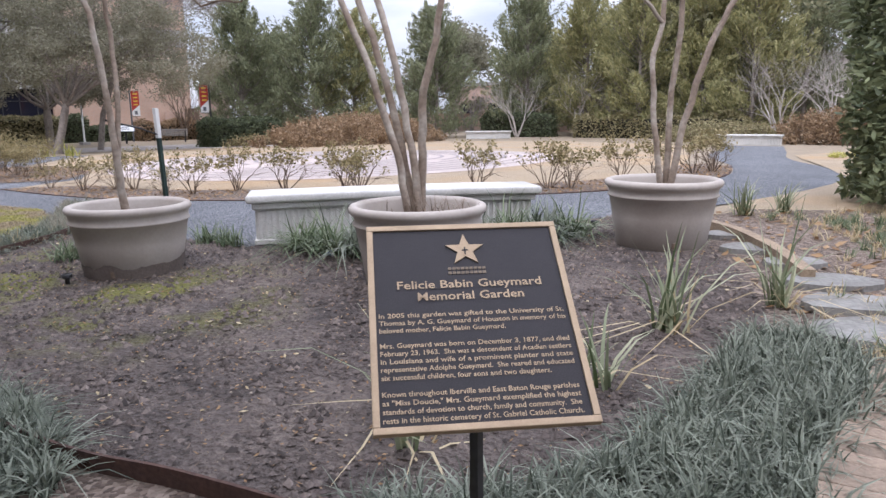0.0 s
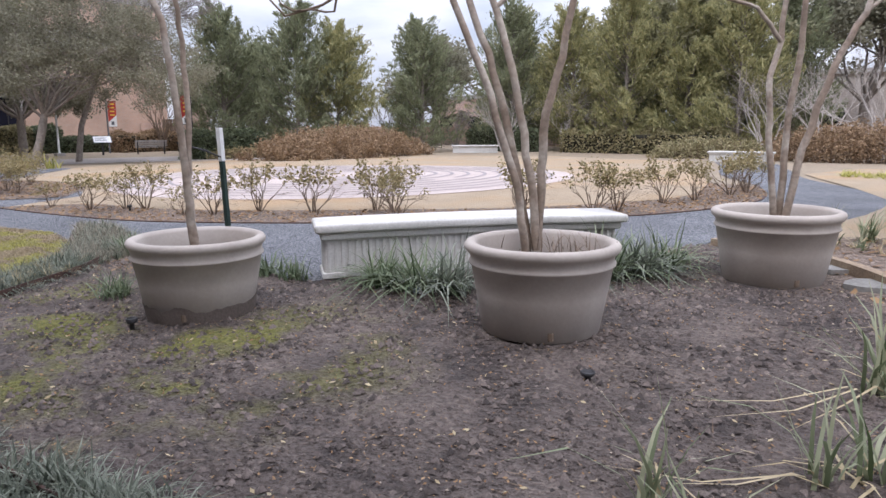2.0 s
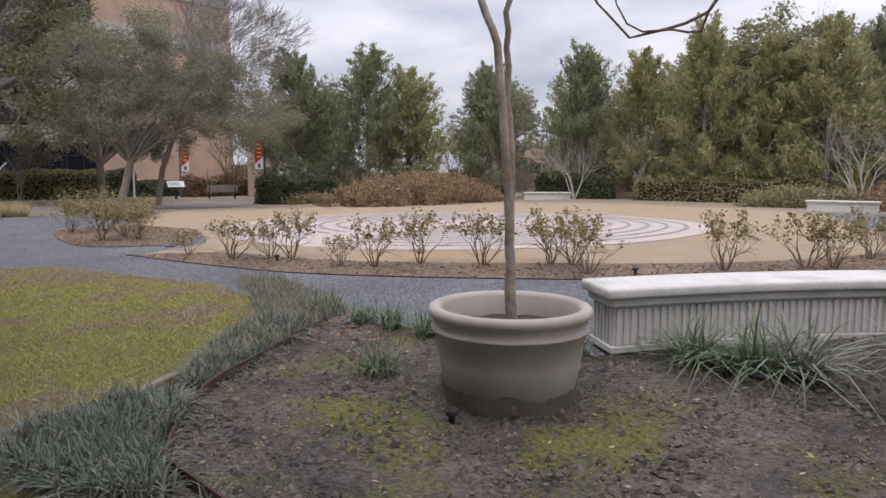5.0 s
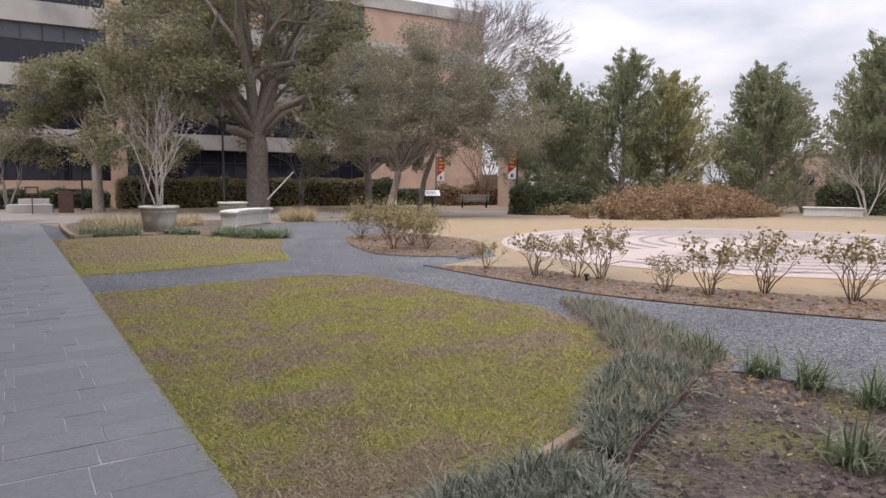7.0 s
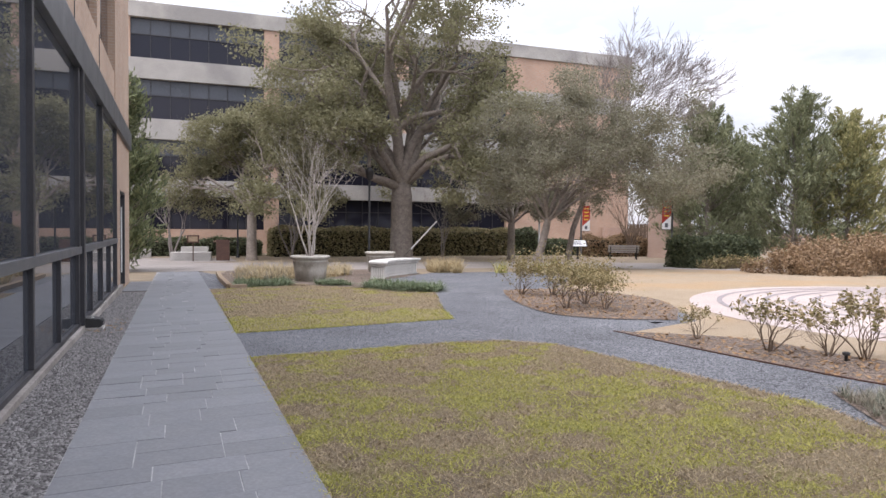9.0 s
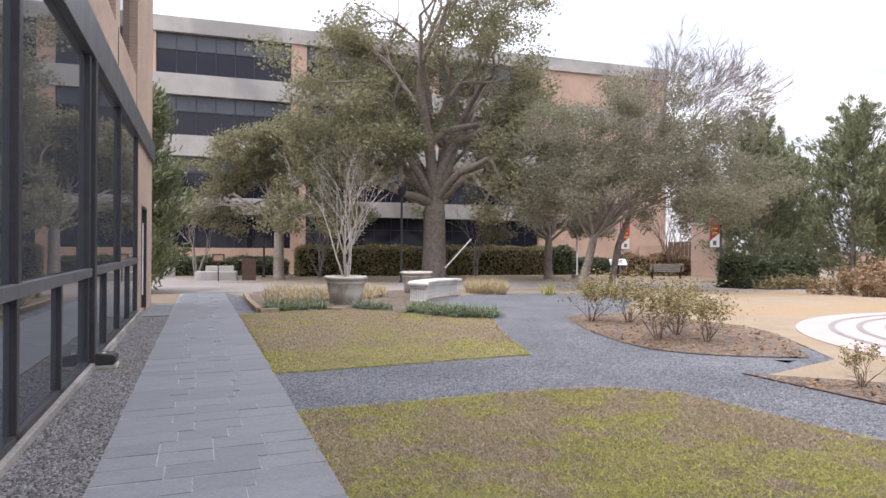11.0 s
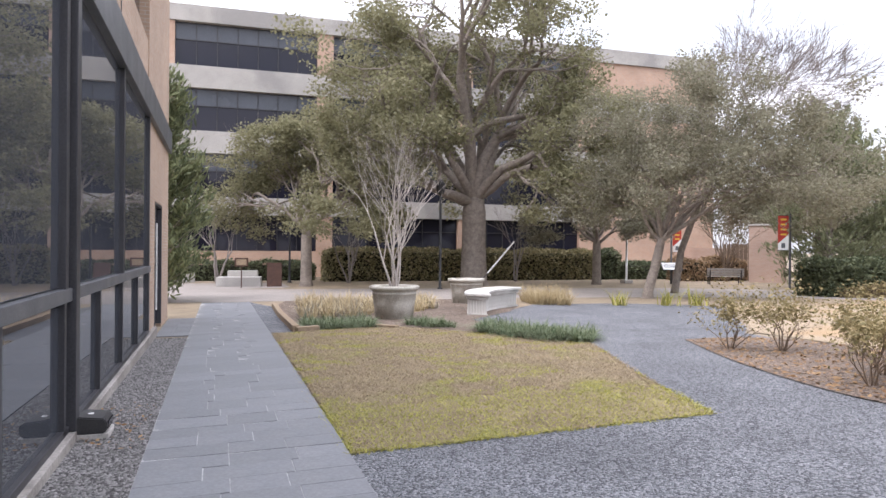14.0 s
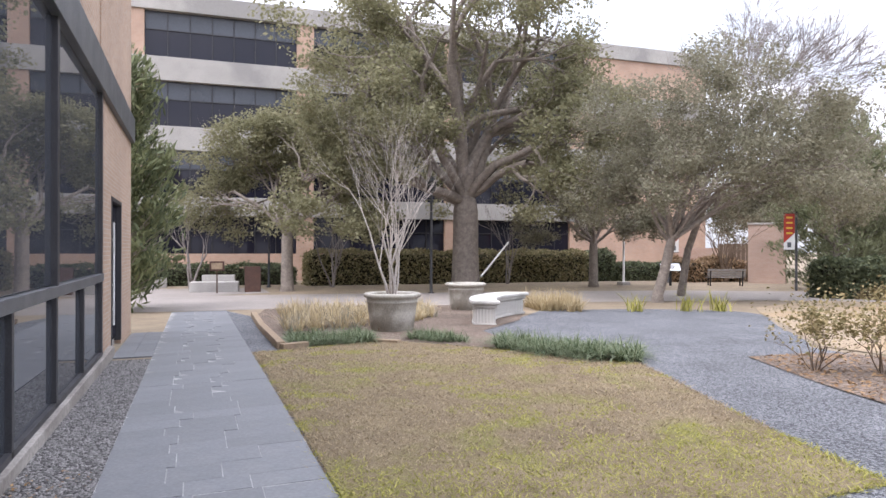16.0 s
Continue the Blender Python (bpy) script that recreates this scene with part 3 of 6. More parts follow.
tagged(draped("raised_bed_soil", WEST_BED, 0.012, M_MULCH, 0.6), "mulched bed with straw-coloured grasses", "planting bed", kind="structure")
tagged(draped("concrete_path", [(-36.2, -14), (-35.6, 0), (-35.0, 10), (-33.6, 18.5), (-30.0, 25.0), (-36.0, 29.0), (-40.5, 20.0), (-42.0, 12), (-43.2, 0), (-43.6, -14)], 0.006, M_PATHCONC), "pale concrete campus path", "path", kind="structure")
tagged(draped("concrete_forecourt", [(-49.0, -14), (-48.6, 2.2), (-44.4, 2.2), (-43.3, -0.2), (-43.6, -14)], 0.004, M_PATHCONC), "pale pinkish paved forecourt", "path", kind="structure")

# ---- labyrinth: pale disc with raised grey rings and turns ----
LC, LR = (-13.9, 13.0), 5.75
laby = thing("labyrinth", pose(0, 0, 0), "round pale pink paved labyrinth with grey lines", "labyrinth", kind="structure")
disc = draped("paving_disc", [(LC[0] + LR * math.cos(a * math.pi / 36), LC[1] + LR * math.sin(a * math.pi / 36)) for a in range(72)], 0.012, M_LABY, 0.8)
disc.parent = laby
rng = random.Random(4)
for k in range(11):
    r0 = 0.95 + k * 0.42
    bm = bmesh.new()
    gaps = [math.pi * 1.5] + ([rng.choice((0, 0.5, 1.0)) * math.pi] if k % 2 else [])
    prev = None
    for i in range(97):
        a = 2 * math.pi * i / 96
        if any(abs((a - q + math.pi) % (2 * math.pi) - math.pi) < 0.36 / r0 for q in gaps):
            prev = None
            continue
        pr = []
        for r in (r0, r0 + 0.10):
            x, y = LC[0] + r * math.cos(a), LC[1] + r * math.sin(a)
            pr.append(bm.verts.new((x, y, gz(x, y) + 0.019)))
        if prev:
            bm.faces.new((prev[0], prev[1], pr[1], pr[0]))
        prev = pr
    bmesh.ops.recalc_face_normals(bm, faces=bm.faces)
    part("ring_line", bm, M_LABYD, laby)

# ---- bed edgings ----
tagged(strip("metal_edging", smoothline([(-8.28, 3.45), (-7.95, 3.05), (-7.62, 2.38), (-7.36, 1.85), (-7.1, 1.56), (-6.6, 1.12), (-6.2, 1.0), (-4.5, 0.87), (-2.9, 0.97), (-2.2, 1.15), (-1.6, 1.28)], 6), 0.014, -0.05, 0.085, M_BROWNM), "rusty brown steel edging of the soil bed", "edging", kind="structure")
tagged(strip("path_edging", MID, 0.03, -0.03, 0.014, M_BROWNM), "low brown edging along the mulch", "edging", kind="structure")
tagged(strip("stone_edging", smoothline([(-1.0, 5.3), (-1.5, 6.2), (-2.2, 7.0), (-3.2, 7.35)], 6), 0.10, -0.03, 0.10, M_WOODEDGE), "low weathered edging at the back of the bed", "edging", kind="structure")


def timber(p, q, w, h, lift=0.0):
    a, b = Vector((*p, gz(*p) + lift)), Vector((*q, gz(*q) + lift))
    d = b - a
    t = thing("timber_edging", Matrix.Translation(a) @ pose(0, 0, 0, 0, -math.degrees(math.asin(d.z / d.length)), math.degrees(math.atan2(d.y, d.x))),
              "weathered landscape timber edging of the raised bed", "timber", "timbers of the raised bed")
    part("beam", cube(0, d.length, -w / 2, w / 2, -0.02, h, 0.012), M_WOODEDGE, t)


timber((-25.9, 0.55), (-29.5, 0.55), 0.14, 0.13)
timber((-29.55, 0.55), (-33.0, 0.65), 0.14, 0.13)
timber((-25.8, 0.55), (-26.0, 1.0), 0.14, 0.10)
timber((-26.6, 1.9), (-25.8, 2.6), 0.14, 0.06)
timber((-7.60, 1.45), (-7.76, 1.86), 0.07, 0.07)
timber((-7.30, 0.42), (-7.42, 0.74), 0.10, 0.07)
timber((-7.16, 0.30), (-7.26, 0.60), 0.09, 0.05)


# ---- the near building: glass front, steel band, brick pier, door ----
FACE = -2.12
near = thing("near_building", pose(0, 0, 0), "brick building with a tall tinted glass front and steel band", "building", kind="structure")
part("floor_slab", cube(-29.95, 8, -9, FACE - 0.09, -0.45, -0.12), M_CONC, near)
part("base_curb", cube(-26.1, 8, FACE - 0.09, FACE + 0.10, -0.5, -0.075, 0.01), M_CURB, near, "pale concrete curb under the glass")
GEND = -25.0
part("brick_pier", cube(-26.35, GEND - 0.03, FACE - 0.5, FACE + 0.02, -0.5, 8.5), M_BRICKWALL, near)
part("corner_pier", cube(-30.0, -27.95, FACE - 0.5, FACE + 0.02, -0.5, 8.5), M_BRICKWALL, near)
part("brick_over_door", cube(-27.95, -26.35, FACE - 0.5, FACE + 0.02, 2.32, 8.5), M_BRICKWALL, near)
part("end_wall", cube(-30.0, -29.7, -9, FACE - 0.5, -0.5, 8.5), M_BRICKWALL, near)
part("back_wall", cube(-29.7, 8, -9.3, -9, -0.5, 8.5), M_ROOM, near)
part("east_wall", cube(8, 8.3, -9.3, FACE, -0.5, 8.5), M_BRICKWALL, near)
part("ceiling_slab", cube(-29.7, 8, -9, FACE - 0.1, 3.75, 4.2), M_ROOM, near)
part("roof", cube(-30.1, 8.4, -9.4, FACE + 0.05, 8.5, 8.8), M_CONC, near)
part("steel_band", cube(-30.0, 8, FACE - 0.1, FACE + 0.10, 3.70, 4.20, 0.01), M_STEELG, near, "grey steel beam above the glass")
part("upper_brick", cube(GEND - 0.03, 8, FACE - 0.4, FACE + 0.0, 4.2, 5.05), M_BRICKWALL, near)
part("upper_head", cube(GEND - 0.03, 8, FACE - 0.4, FACE + 0.0, 7.2, 8.5), M_BRICKWALL, near)
xs = [-14.55 + 3.47 * k for k in range(-3, 7)]
for i, x in enumerate(xs):
    last = x < -24.8
    if not last:
        part("mullion", cube(x - 0.055, x + 0.055, FACE - 0.06, FACE + 0.06, 1.10, 3.70, 0.006), M_STEEL, near)
        part("upper_joint", cube(x - 0.015, x + 0.015, FACE - 0.001, FACE + 0.012, 4.2, 5.05), M_STEEL, near)
    if i:
        a, b = xs[i - 1], x
        part("glass_pane", cube(a + 0.055, b - 0.055, FACE - 0.012, FACE + 0.004, 1.12, 3.70), M_GLASS, near)
        part("upper_glass", cube(a + 0.08, b - 0.08, FACE - 0.15, FACE - 0.13, 5.05, 7.2), M_GLASSFAR, near)
        part("upper_pier", cube(b - 0.3, b + 0.3, FACE - 0.38, FACE - 0.004, 5.05, 7.2), M_BRICKWALL, near)
        mid = (a + b) / 2
        part("low_mullion", cube(mid - 0.035, mid + 0.035, FACE - 0.05, FACE + 0.05, -0.07, 1.0, 0.005), M_STEEL, near)
        part("low_mullion", cube(b - 0.04, b + 0.04, FACE - 0.05, FACE + 0.05, -0.07, 1.0, 0.005), M_STEEL, near)
        for p, q in ((a, mid), (mid, b)):
            part("low_pane", cube(p + 0.035, q - 0.035, FACE - 0.012, FACE + 0.004, -0.02, 1.0), M_GLASS, near)
part("end_mullion", cube(GEND - 0.03, GEND + 0.09, FACE - 0.07, FACE + 0.05, -0.07, 3.7, 0.006), M_STEEL, near)
part("sill_rail", cube(GEND, 8, FACE - 0.06, FACE + 0.07, 1.0, 1.11, 0.008), M_STEELG, near)
part("bottom_rail", cube(GEND, 8, FACE - 0.05, FACE + 0.05, -0.08, -0.02, 0.006), M_STEEL, near)
part("pilaster", cube(-18.33, -18.17, FACE - 0.05, FACE + 0.10, -0.07, 3.7, 0.008), M_STEEL, near, "dark steel pilaster on the glass wall")
door = part("door_1", cube(-27.88, -26.42, FACE - 0.12, FACE - 0.05, -0.12, 2.25, 0.006), M_GLASSFAR, near)
for x in (-27.92, -26.38):
    part("door_frame", cube(x - 0.04, x + 0.04, FACE - 0.14, FACE + 0.03, -0.2, 2.28, 0.005), M_STEEL, near)
part("door_head", cube(-27.95, -26.35, FACE - 0.14, FACE + 0.03, 2.25, 2.32, 0.005), M_STEEL, near)
bm = bmesh.new()
box(bm, -26.62, -26.58, FACE + 0.02, FACE + 0.05, 0.2, 1.9, 0.008)
for z in (0.45, 0.85, 1.6):
    box(bm, -26.62, -26.58, FACE - 0.06, FACE + 0.03, z, z + 0.03)
part("pull_handle", bm, M_WHITE, door, "tall pale pull handle")


def floodlight(x, y):
    t = thing("ground_floodlight", pose(x, y, gz(x, y), 0, 0, 90) @ Matrix.Scale(0.82, 4), "black box floodlight on a concrete pad by the glass", "floodlight", "floodlights along the glass wall")
    part("pad", cube(-0.17, 0.17, -0.2, 0.2, -0.02, 0.06, 0.01), M_CONC, t)
    bm = bmesh.new()
    prof = [(-0.16, 0.06), (0.13, 0.06), (0.17, 0.13), (0.13, 0.21), (-0.12, 0.24), (-0.16, 0.20)]
    a = [bm.verts.new((px, -0.2, pz)) for px, pz in prof]
    b = [bm.verts.new((px, 0.2, pz)) for px, pz in prof]
    bm.faces.new(list(reversed(a)))
    bm.faces.new(b)
    for i in range(6):
        bm.faces.new((a[i], a[(i + 1) % 6], b[(i + 1) % 6], b[i]))
    bmesh.ops.recalc_face_normals(bm, faces=bm.faces)
    bmesh.ops.bevel(bm, geom=bm.edges[:], offset=0.012, segments=2, affect="EDGES")
    part("housing", bm, M_BLACK, t)
    part("lens", cube(0.148, 0.166, -0.16, 0.16, 0.10, 0.17), M_GLASSFAR, t)
    part("label_plate", cube(-0.05, 0.0, -0.03, 0.03, 0.222, 0.232), M_WHITE, t)


floodlight(-18.38, -1.92)

# ---- the far building: four storeys of window bands between concrete, brick piers ----
FX = -56.0
far = thing("far_building", pose(0, 0, 0), "four-storey tan brick building with dark ribbon windows and concrete bands", "building")
part("core", cube(FX - 14, FX - 0.6, -40, 34.8, -0.6, 15.4), M_BRICKFAR, far)
part("plinth_wall", cube(FX - 0.6, FX, -40, 23.4, -0.6, 1.2), M_BRICKFAR, far)
part("north_bay_wall", cube(FX - 0.6, FX, 23.4, 34.8, -0.6, 15.4), M_BRICKFAR, far, "windowless orange-tan brick end bay")
for z0, z1 in ((3.38, 4.45), (7.05, 8.38), (10.93, 12.26)):
    part("concrete_band", cube(FX - 0.6, FX + 0.10, -40, 24.2 if z0 < 7 else 34.85, z0, z1, 0.02), M_CONC, far, "streaked grey concrete spandrel")
part("parapet", cube(FX - 14.1, FX + 0.14, -40, 34.9, 14.85, 15.85, 0.03), M_CONC, far, "weathered concrete parapet")
piers = [-32.3, -22.9, -13.4, -4.0, 5.4, 14.8, 24.0]
wins = ((1.2, 3.38), (4.45, 7.05), (8.38, 10.93), (12.26, 14.85))
for y in piers:
    for z0, z1 in wins:
        part("brick_pier", cube(FX - 0.55, FX + 0.02, y - 0.5, y + 0.5, z0, z1), M_BRICKFAR, far)
for y0, y1 in zip(piers, piers[1:]):
    for z0, z1 in wins:
        w = part("window", cube(FX - 0.30, FX - 0.26, y0 + 0.5, y1 - 0.5, z0, z1), M_GLASSFAR, far)
        tz = z0 + (z1 - z0) * 0.60
        n = 7
        for k in range(n):
            a = y0 + 0.5 + (y1 - y0 - 1) * k / n
            b = y0 + 0.5 + (y1 - y0 - 1) * (k + 1) / n
            part("pane", cube(FX - 0.26, FX - 0.245, a + 0.03, b - 0.03, tz + 0.03, z1 - 0.03), M_BLIND if z0 > 4 else M_GLASSFAR, w)
            if k:
                part("window_bar", cube(FX - 0.26, FX - 0.20, a - 0.025, a + 0.025, z0, z1), M_STEEL, w)
        part("transom", cube(FX - 0.26, FX - 0.21, y0 + 0.5, y1 - 0.5, tz - 0.03, tz + 0.03), M_STEEL, w)


# ---- things of the garden ----
def planter(x, y, m, label, group, h=0.62, r=0.5, rt=0.38, soil=M_POTSOIL):
    t = thing("planter", pose(x, y, gz(x, y) + 0.012), label, "planter", group)
    k = r / 0.5
    prof = [(rt * 0.96, 0.0), (rt, 0.012), (rt + 0.045, h * 0.45), (rt + 0.075, h * 0.74), (rt + 0.092, h * 0.755), (rt + 0.092, h * 0.775), (rt + 0.08, h * 0.79), (rt + 0.085, h * 0.86),
            (r - 0.012, h * 0.885), (r + 0.004, h * 0.915), (r + 0.006, h * 0.955), (r - 0.006, h * 0.985), (r - 0.03, h), (r - 0.055, h * 0.99), (r - 0.075, h * 0.95), (r - 0.085, h * 0.70)]
    bm = lathe(prof, 56)
    part("shell", bm, m, t, smooth=True)
    bm = lathe([(0.001, h * 0.75), (0.2 * k, h * 0.765), (r - 0.078, h * 0.735)], 40)
    for v in bm.verts:
        v.co.z += 0.012 * noise.noise(v.co * 9)
    part("soil", bm, soil, t, "dark soil", smooth=True)
    part("drain_plug", lathe([(0.001, 0), (0.02, 0), (0.02, 0.05), (0.001, 0.05)], 10), M_TWIG, t).matrix_basis = pose(rt * 0.62, -rt * 0.80, 0.03)
    return t


P_A, P_B, P_C = (-5.72, 2.86), (-3.36, 3.84), (-2.37, 6.06)
planter(*P_A, M_POT, "round taupe planter with a rolled rim, soil-stained base", "planters in the soil bed", 0.585, 0.49, 0.385)
planter(*P_B, M_POT, "round taupe planter holding a many-stemmed bare tree", "planters in the soil bed", 0.60, 0.505, 0.39)
planter(*P_C, M_POT, "round taupe planter by the flagstones with a bare tree", "planters in the soil bed", 0.60, 0.505, 0.39)


def soil_stain(x, y, r0, h0, seed):
    """Dried wet soil splashed round the foot of a planter, with a ragged upper edge."""
    t = thing("soil_stain", pose(x, y, gz(x, y) + 0.012), "dark damp soil stain round the planter's foot", "stain")
    bm = bmesh.new()
    lo, hi = [], []
    for i in range(72):
        a = 2 * math.pi * i / 72
        z = h0 * (0.75 + 0.5 * noise.noise(Vector((math.cos(a) * 2, math.sin(a) * 2, seed))) + 0.15 * noise.noise(Vector((math.cos(a) * 9, math.sin(a) * 9, seed))))
        lo.append(bm.verts.new(((r0 + 0.006) * math.cos(a), (r0 + 0.006) * math.sin(a), 0.0)))
        r1 = r0 + 0.004 + 0.045 * z / 0.27
        hi.append(bm.verts.new((r1 * math.cos(a), r1 * math.sin(a), z)))
    for i in range(72):
        bm.faces.new((lo[i], lo[(i + 1) % 72], hi[(i + 1) % 72], hi[i]))
    part("splash", bm, M_DAMP, t, smooth=True)


M_DAMP = mat("damp_soil_film", (0.10, 0.078, 0.066), (0.16, 0.13, 0.11), 7, 0.8, 0.3, 60)
soil_stain(*P_A, 0.385, 0.15, 1.0)
P_D, P_E = (-28.1, 3.1), (-33.0, 6.7)
planter(*P_D, M_POTPALE, "weathered pale round planter in the grass bed", "planters of the far bed", 0.78, 0.60, 0.45)
planter(*P_E, M_POTPALE, "weathered pale round planter behind the stone bench", "planters of the far bed", 0.78, 0.60, 0.45)


def stone_bench(x, y, yaw, bend, label, length=2.95, z=None, size=1.0):
    """A curved cast-stone bench on a fluted base, like a Roman bench. Local x runs along it; it bows towards +y by bend."""
    t = thing("stone_bench", pose(x, y, gz(x, y) if z is None else z, 0, 0, yaw), label, "bench", "curved stone benches")
    t.scale = (size, size, size)

    def bow(u):
        return bend * (1 - (2 * u / length) ** 2)

    def ribbon(x0, x1, w, z0, z1, bevel, n=24):
        bm = bmesh.new()
        rows = []
        for i in range(n + 1):
            u = x0 + (x1 - x0) * i / n
            yy = bow(u)
            rows.append([bm.verts.new((u, yy + s * w / 2, zz)) for s, zz in ((-1, z0), (-1, z1), (1, z1), (1, z0))])
        for p, q in zip(rows, rows[1:]):
            for k in range(4):
                bm.faces.new((p[k], p[(k + 1) % 4], q[(k + 1) % 4], q[k]))
        bm.faces.new(rows[0])
        bm.faces.new(list(reversed(rows[-1])))
        bmesh.ops.recalc_face_normals(bm, faces=bm.faces)
        if bevel:
            es = [e for e in bm.edges if len(e.link_faces) == 2 and e.link_faces[0].normal.angle(e.link_faces[1].normal) > 0.6]
            bmesh.ops.bevel(bm, geom=es, offset=bevel, segments=3, affect="EDGES", profile=0.55)
        return bm

    L = length / 2
    part("seat_slab", ribbon(-L, L, 0.56, 0.41, 0.49, 0.03), M_BENCH, t, smooth=False)
    part("moulding", ribbon(-L + 0.05, L - 0.05, 0.47, 0.345, 0.41, 0.018), M_BENCH, t)
    base = part("base", ribbon(-L + 0.09, L - 0.09, 0.38, 0.0, 0.345, 0.0), M_BENCH, t)
    part("footing", ribbon(-L + 0.06, L - 0.06, 0.44, 0.0, 0.05, 0.008), M_BENCH, t)
    rib = bmesh.new()
    box(rib, -0.014, 0.014, -0.012, 0.012, 0.05, 0.33, 0.008)
    rme = bpy.data.meshes.new("flute")
    rib.to_mesh(rme)
    rib.free()
    rme.materials.append(M_BENCH)

    def flute(px, py):
        o = new("flute", rme)
        o.parent = base
        o.location = (px, py, 0)

    k = -L + 0.12
    while k < L - 0.1:
        for s in (-1, 1):
            flute(k, bow(k) + s * 0.193)
        k += 0.062
    for e in (-1, 1):
        for i in range(6):
            o = new("flute", rme)
            o.parent = base
            o.location = (e * (L - 0.087), bow(L - 0.09) - 0.155 + i * 0.062, 0)
            o.rotation_euler = (0, 0, math.pi / 2)
    return t


stone_bench(-4.84, 5.22, 49.5, 0.12, "curved pale cast-stone bench with a fluted base, liriope before it", 2.95)
stone_bench(-29.5, 6.3, 143.0, 0.34, "curved pale cast-stone bench standing by the far bed", 2.95, size=1.17)
stone_bench(-26.2, 37.4, 37.0, 0.1, "pale stone bench at the far side of the tan lawn", 3.0)
stone_bench(-9.3, 34.2, 5.0, 0.1, "pale stone bench at the end of the gravel path", 2.9)


def path_spot(x, y, h=0.085, label="small black path light in the bed"):
    t = thing("path_light", pose(x, y, gz(x, y) + 0.015), label, "path light", "small path lights")
    part("stem", lathe([(0.018, -0.03), (0.018, h * 0.7), (0.024, h * 0.72)], 10), M_BLACK, t, smooth=True)
    part("cap", lathe([(0.036, h * 0.66), (0.042, h), (0.034, h + 0.005), (0.03, h - 0.01), (0.001, h - 0.012)], 14), M_BLACK, t, smooth=True)


for q in ((-5.72, 2.30), (-3.22, 6.44), (-12.0, 5.9), (-7.0, 7.55), (-26.0, 0.8)):
    path_spot(*q)
path_spot(-2.69, 3.13, 0.05, "low black spotlight sunk in the soil")


# ---- plaque on its post ----
PX, PY = -0.83, 1.09
plq = thing("memorial_plaque", pose(PX, PY, gz(PX, PY)), "tilted bronze memorial plaque with raised lettering on a dark post", "plaque")
GP = gz(PX, PY)
part("post", cube(-0.011, 0.011, -0.011, 0.011, 0, 0.735, 0.002), M_BLACK, plq)
PM = Matrix.Translation((-0.879 - PX, 1.150 - PY, 0.895 - GP)) @ pose(0, 0, 0, 41, 0, 45)
plate = part("plate", cube(-0.225, 0.225, -0.258, 0.258, -0.010, 0.0, 0.002), M_BRONZE, plq, "dark textured bronze field")
plate.matrix_basis = PM
for nm, q in (("top_rim", (-0.228, 0.228, 0.246, 0.261)), ("bottom_rim", (-0.228, 0.228, -0.261, -0.246)), ("side_rim", (-0.228, -0.213, -0.246, 0.246)), ("side_rim", (0.213, 0.228, -0.246, 0.246))):
    part(nm, cube(*q, -0.012, 0.005, 0.002), M_GOLD, plate, "polished bronze border")
bm = bmesh.new()
pts = []
for i in range(10):
    r = 0.047 if i % 2 == 0 else 0.019
    a = math.pi / 2 + i * math.pi / 5
    pts.append((r * math.cos(a), 0.183 + r * math.sin(a)))
lo, hi = [bm.verts.new((x, y, 0)) for x, y in pts], [bm.verts.new((x, y, 0.004)) for x, y in pts]
bm.faces.new(hi)
for i in range(10):
    bm.faces.new((lo[i], lo[(i + 1) % 10], hi[(i + 1) % 10], hi[i]))
part("star", bm, M_GOLD, plate, "polished bronze star")
bm = bmesh.new()
box(bm, -0.0015, 0.0015, 0.170, 0.190, 0.004, 0.0055)
box(bm, -0.007, 0.007, 0.180, 0.183, 0.004, 0.0055)
part("cross", bm, M_BRONZE, plate)
for y in (0.131, 0.119):
    for k in range(9):
        part("emblem_bar", cube(-0.044 + 0.0099 * k, -0.0365 + 0.0099 * k, y - 0.0035, y + 0.0035, 0, 0.002), M_BRONZEDIM, plate)


def words(text, x0, x1, y, size, depth=0.0022):
    """A line of raised letters, from x0 to x1 on the plate, standing on y."""
    cu = bpy.data.curves.new("line", "FONT")
    cu.body, cu.size, cu.extrude, cu.resolution_u, cu.offset = text, size, 0.0, 2, size * 0.012
    tmp = bpy.data.objects.new("line", cu)
    scene.collection.objects.link(tmp)
    bpy.context.view_layer.update()
    me = bpy.data.meshes.new_from_object(tmp.evaluated_get(bpy.context.evaluated_depsgraph_get()))
    bpy.data.objects.remove(tmp)
    bm = bmesh.new()
    bm.from_mesh(me)
    bpy.data.meshes.remove(me)
    lo, hi = min(v.co.x for v in bm.verts), max(v.co.x for v in bm.verts)
    k = (x1 - x0) / (hi - lo)
    for v in bm.verts:
        v.co = Vector((x0 + (v.co.x - lo) * k, y + v.co.y, depth))
    part("lettering", bm, M_GOLD, plate, "raised bronze lettering")


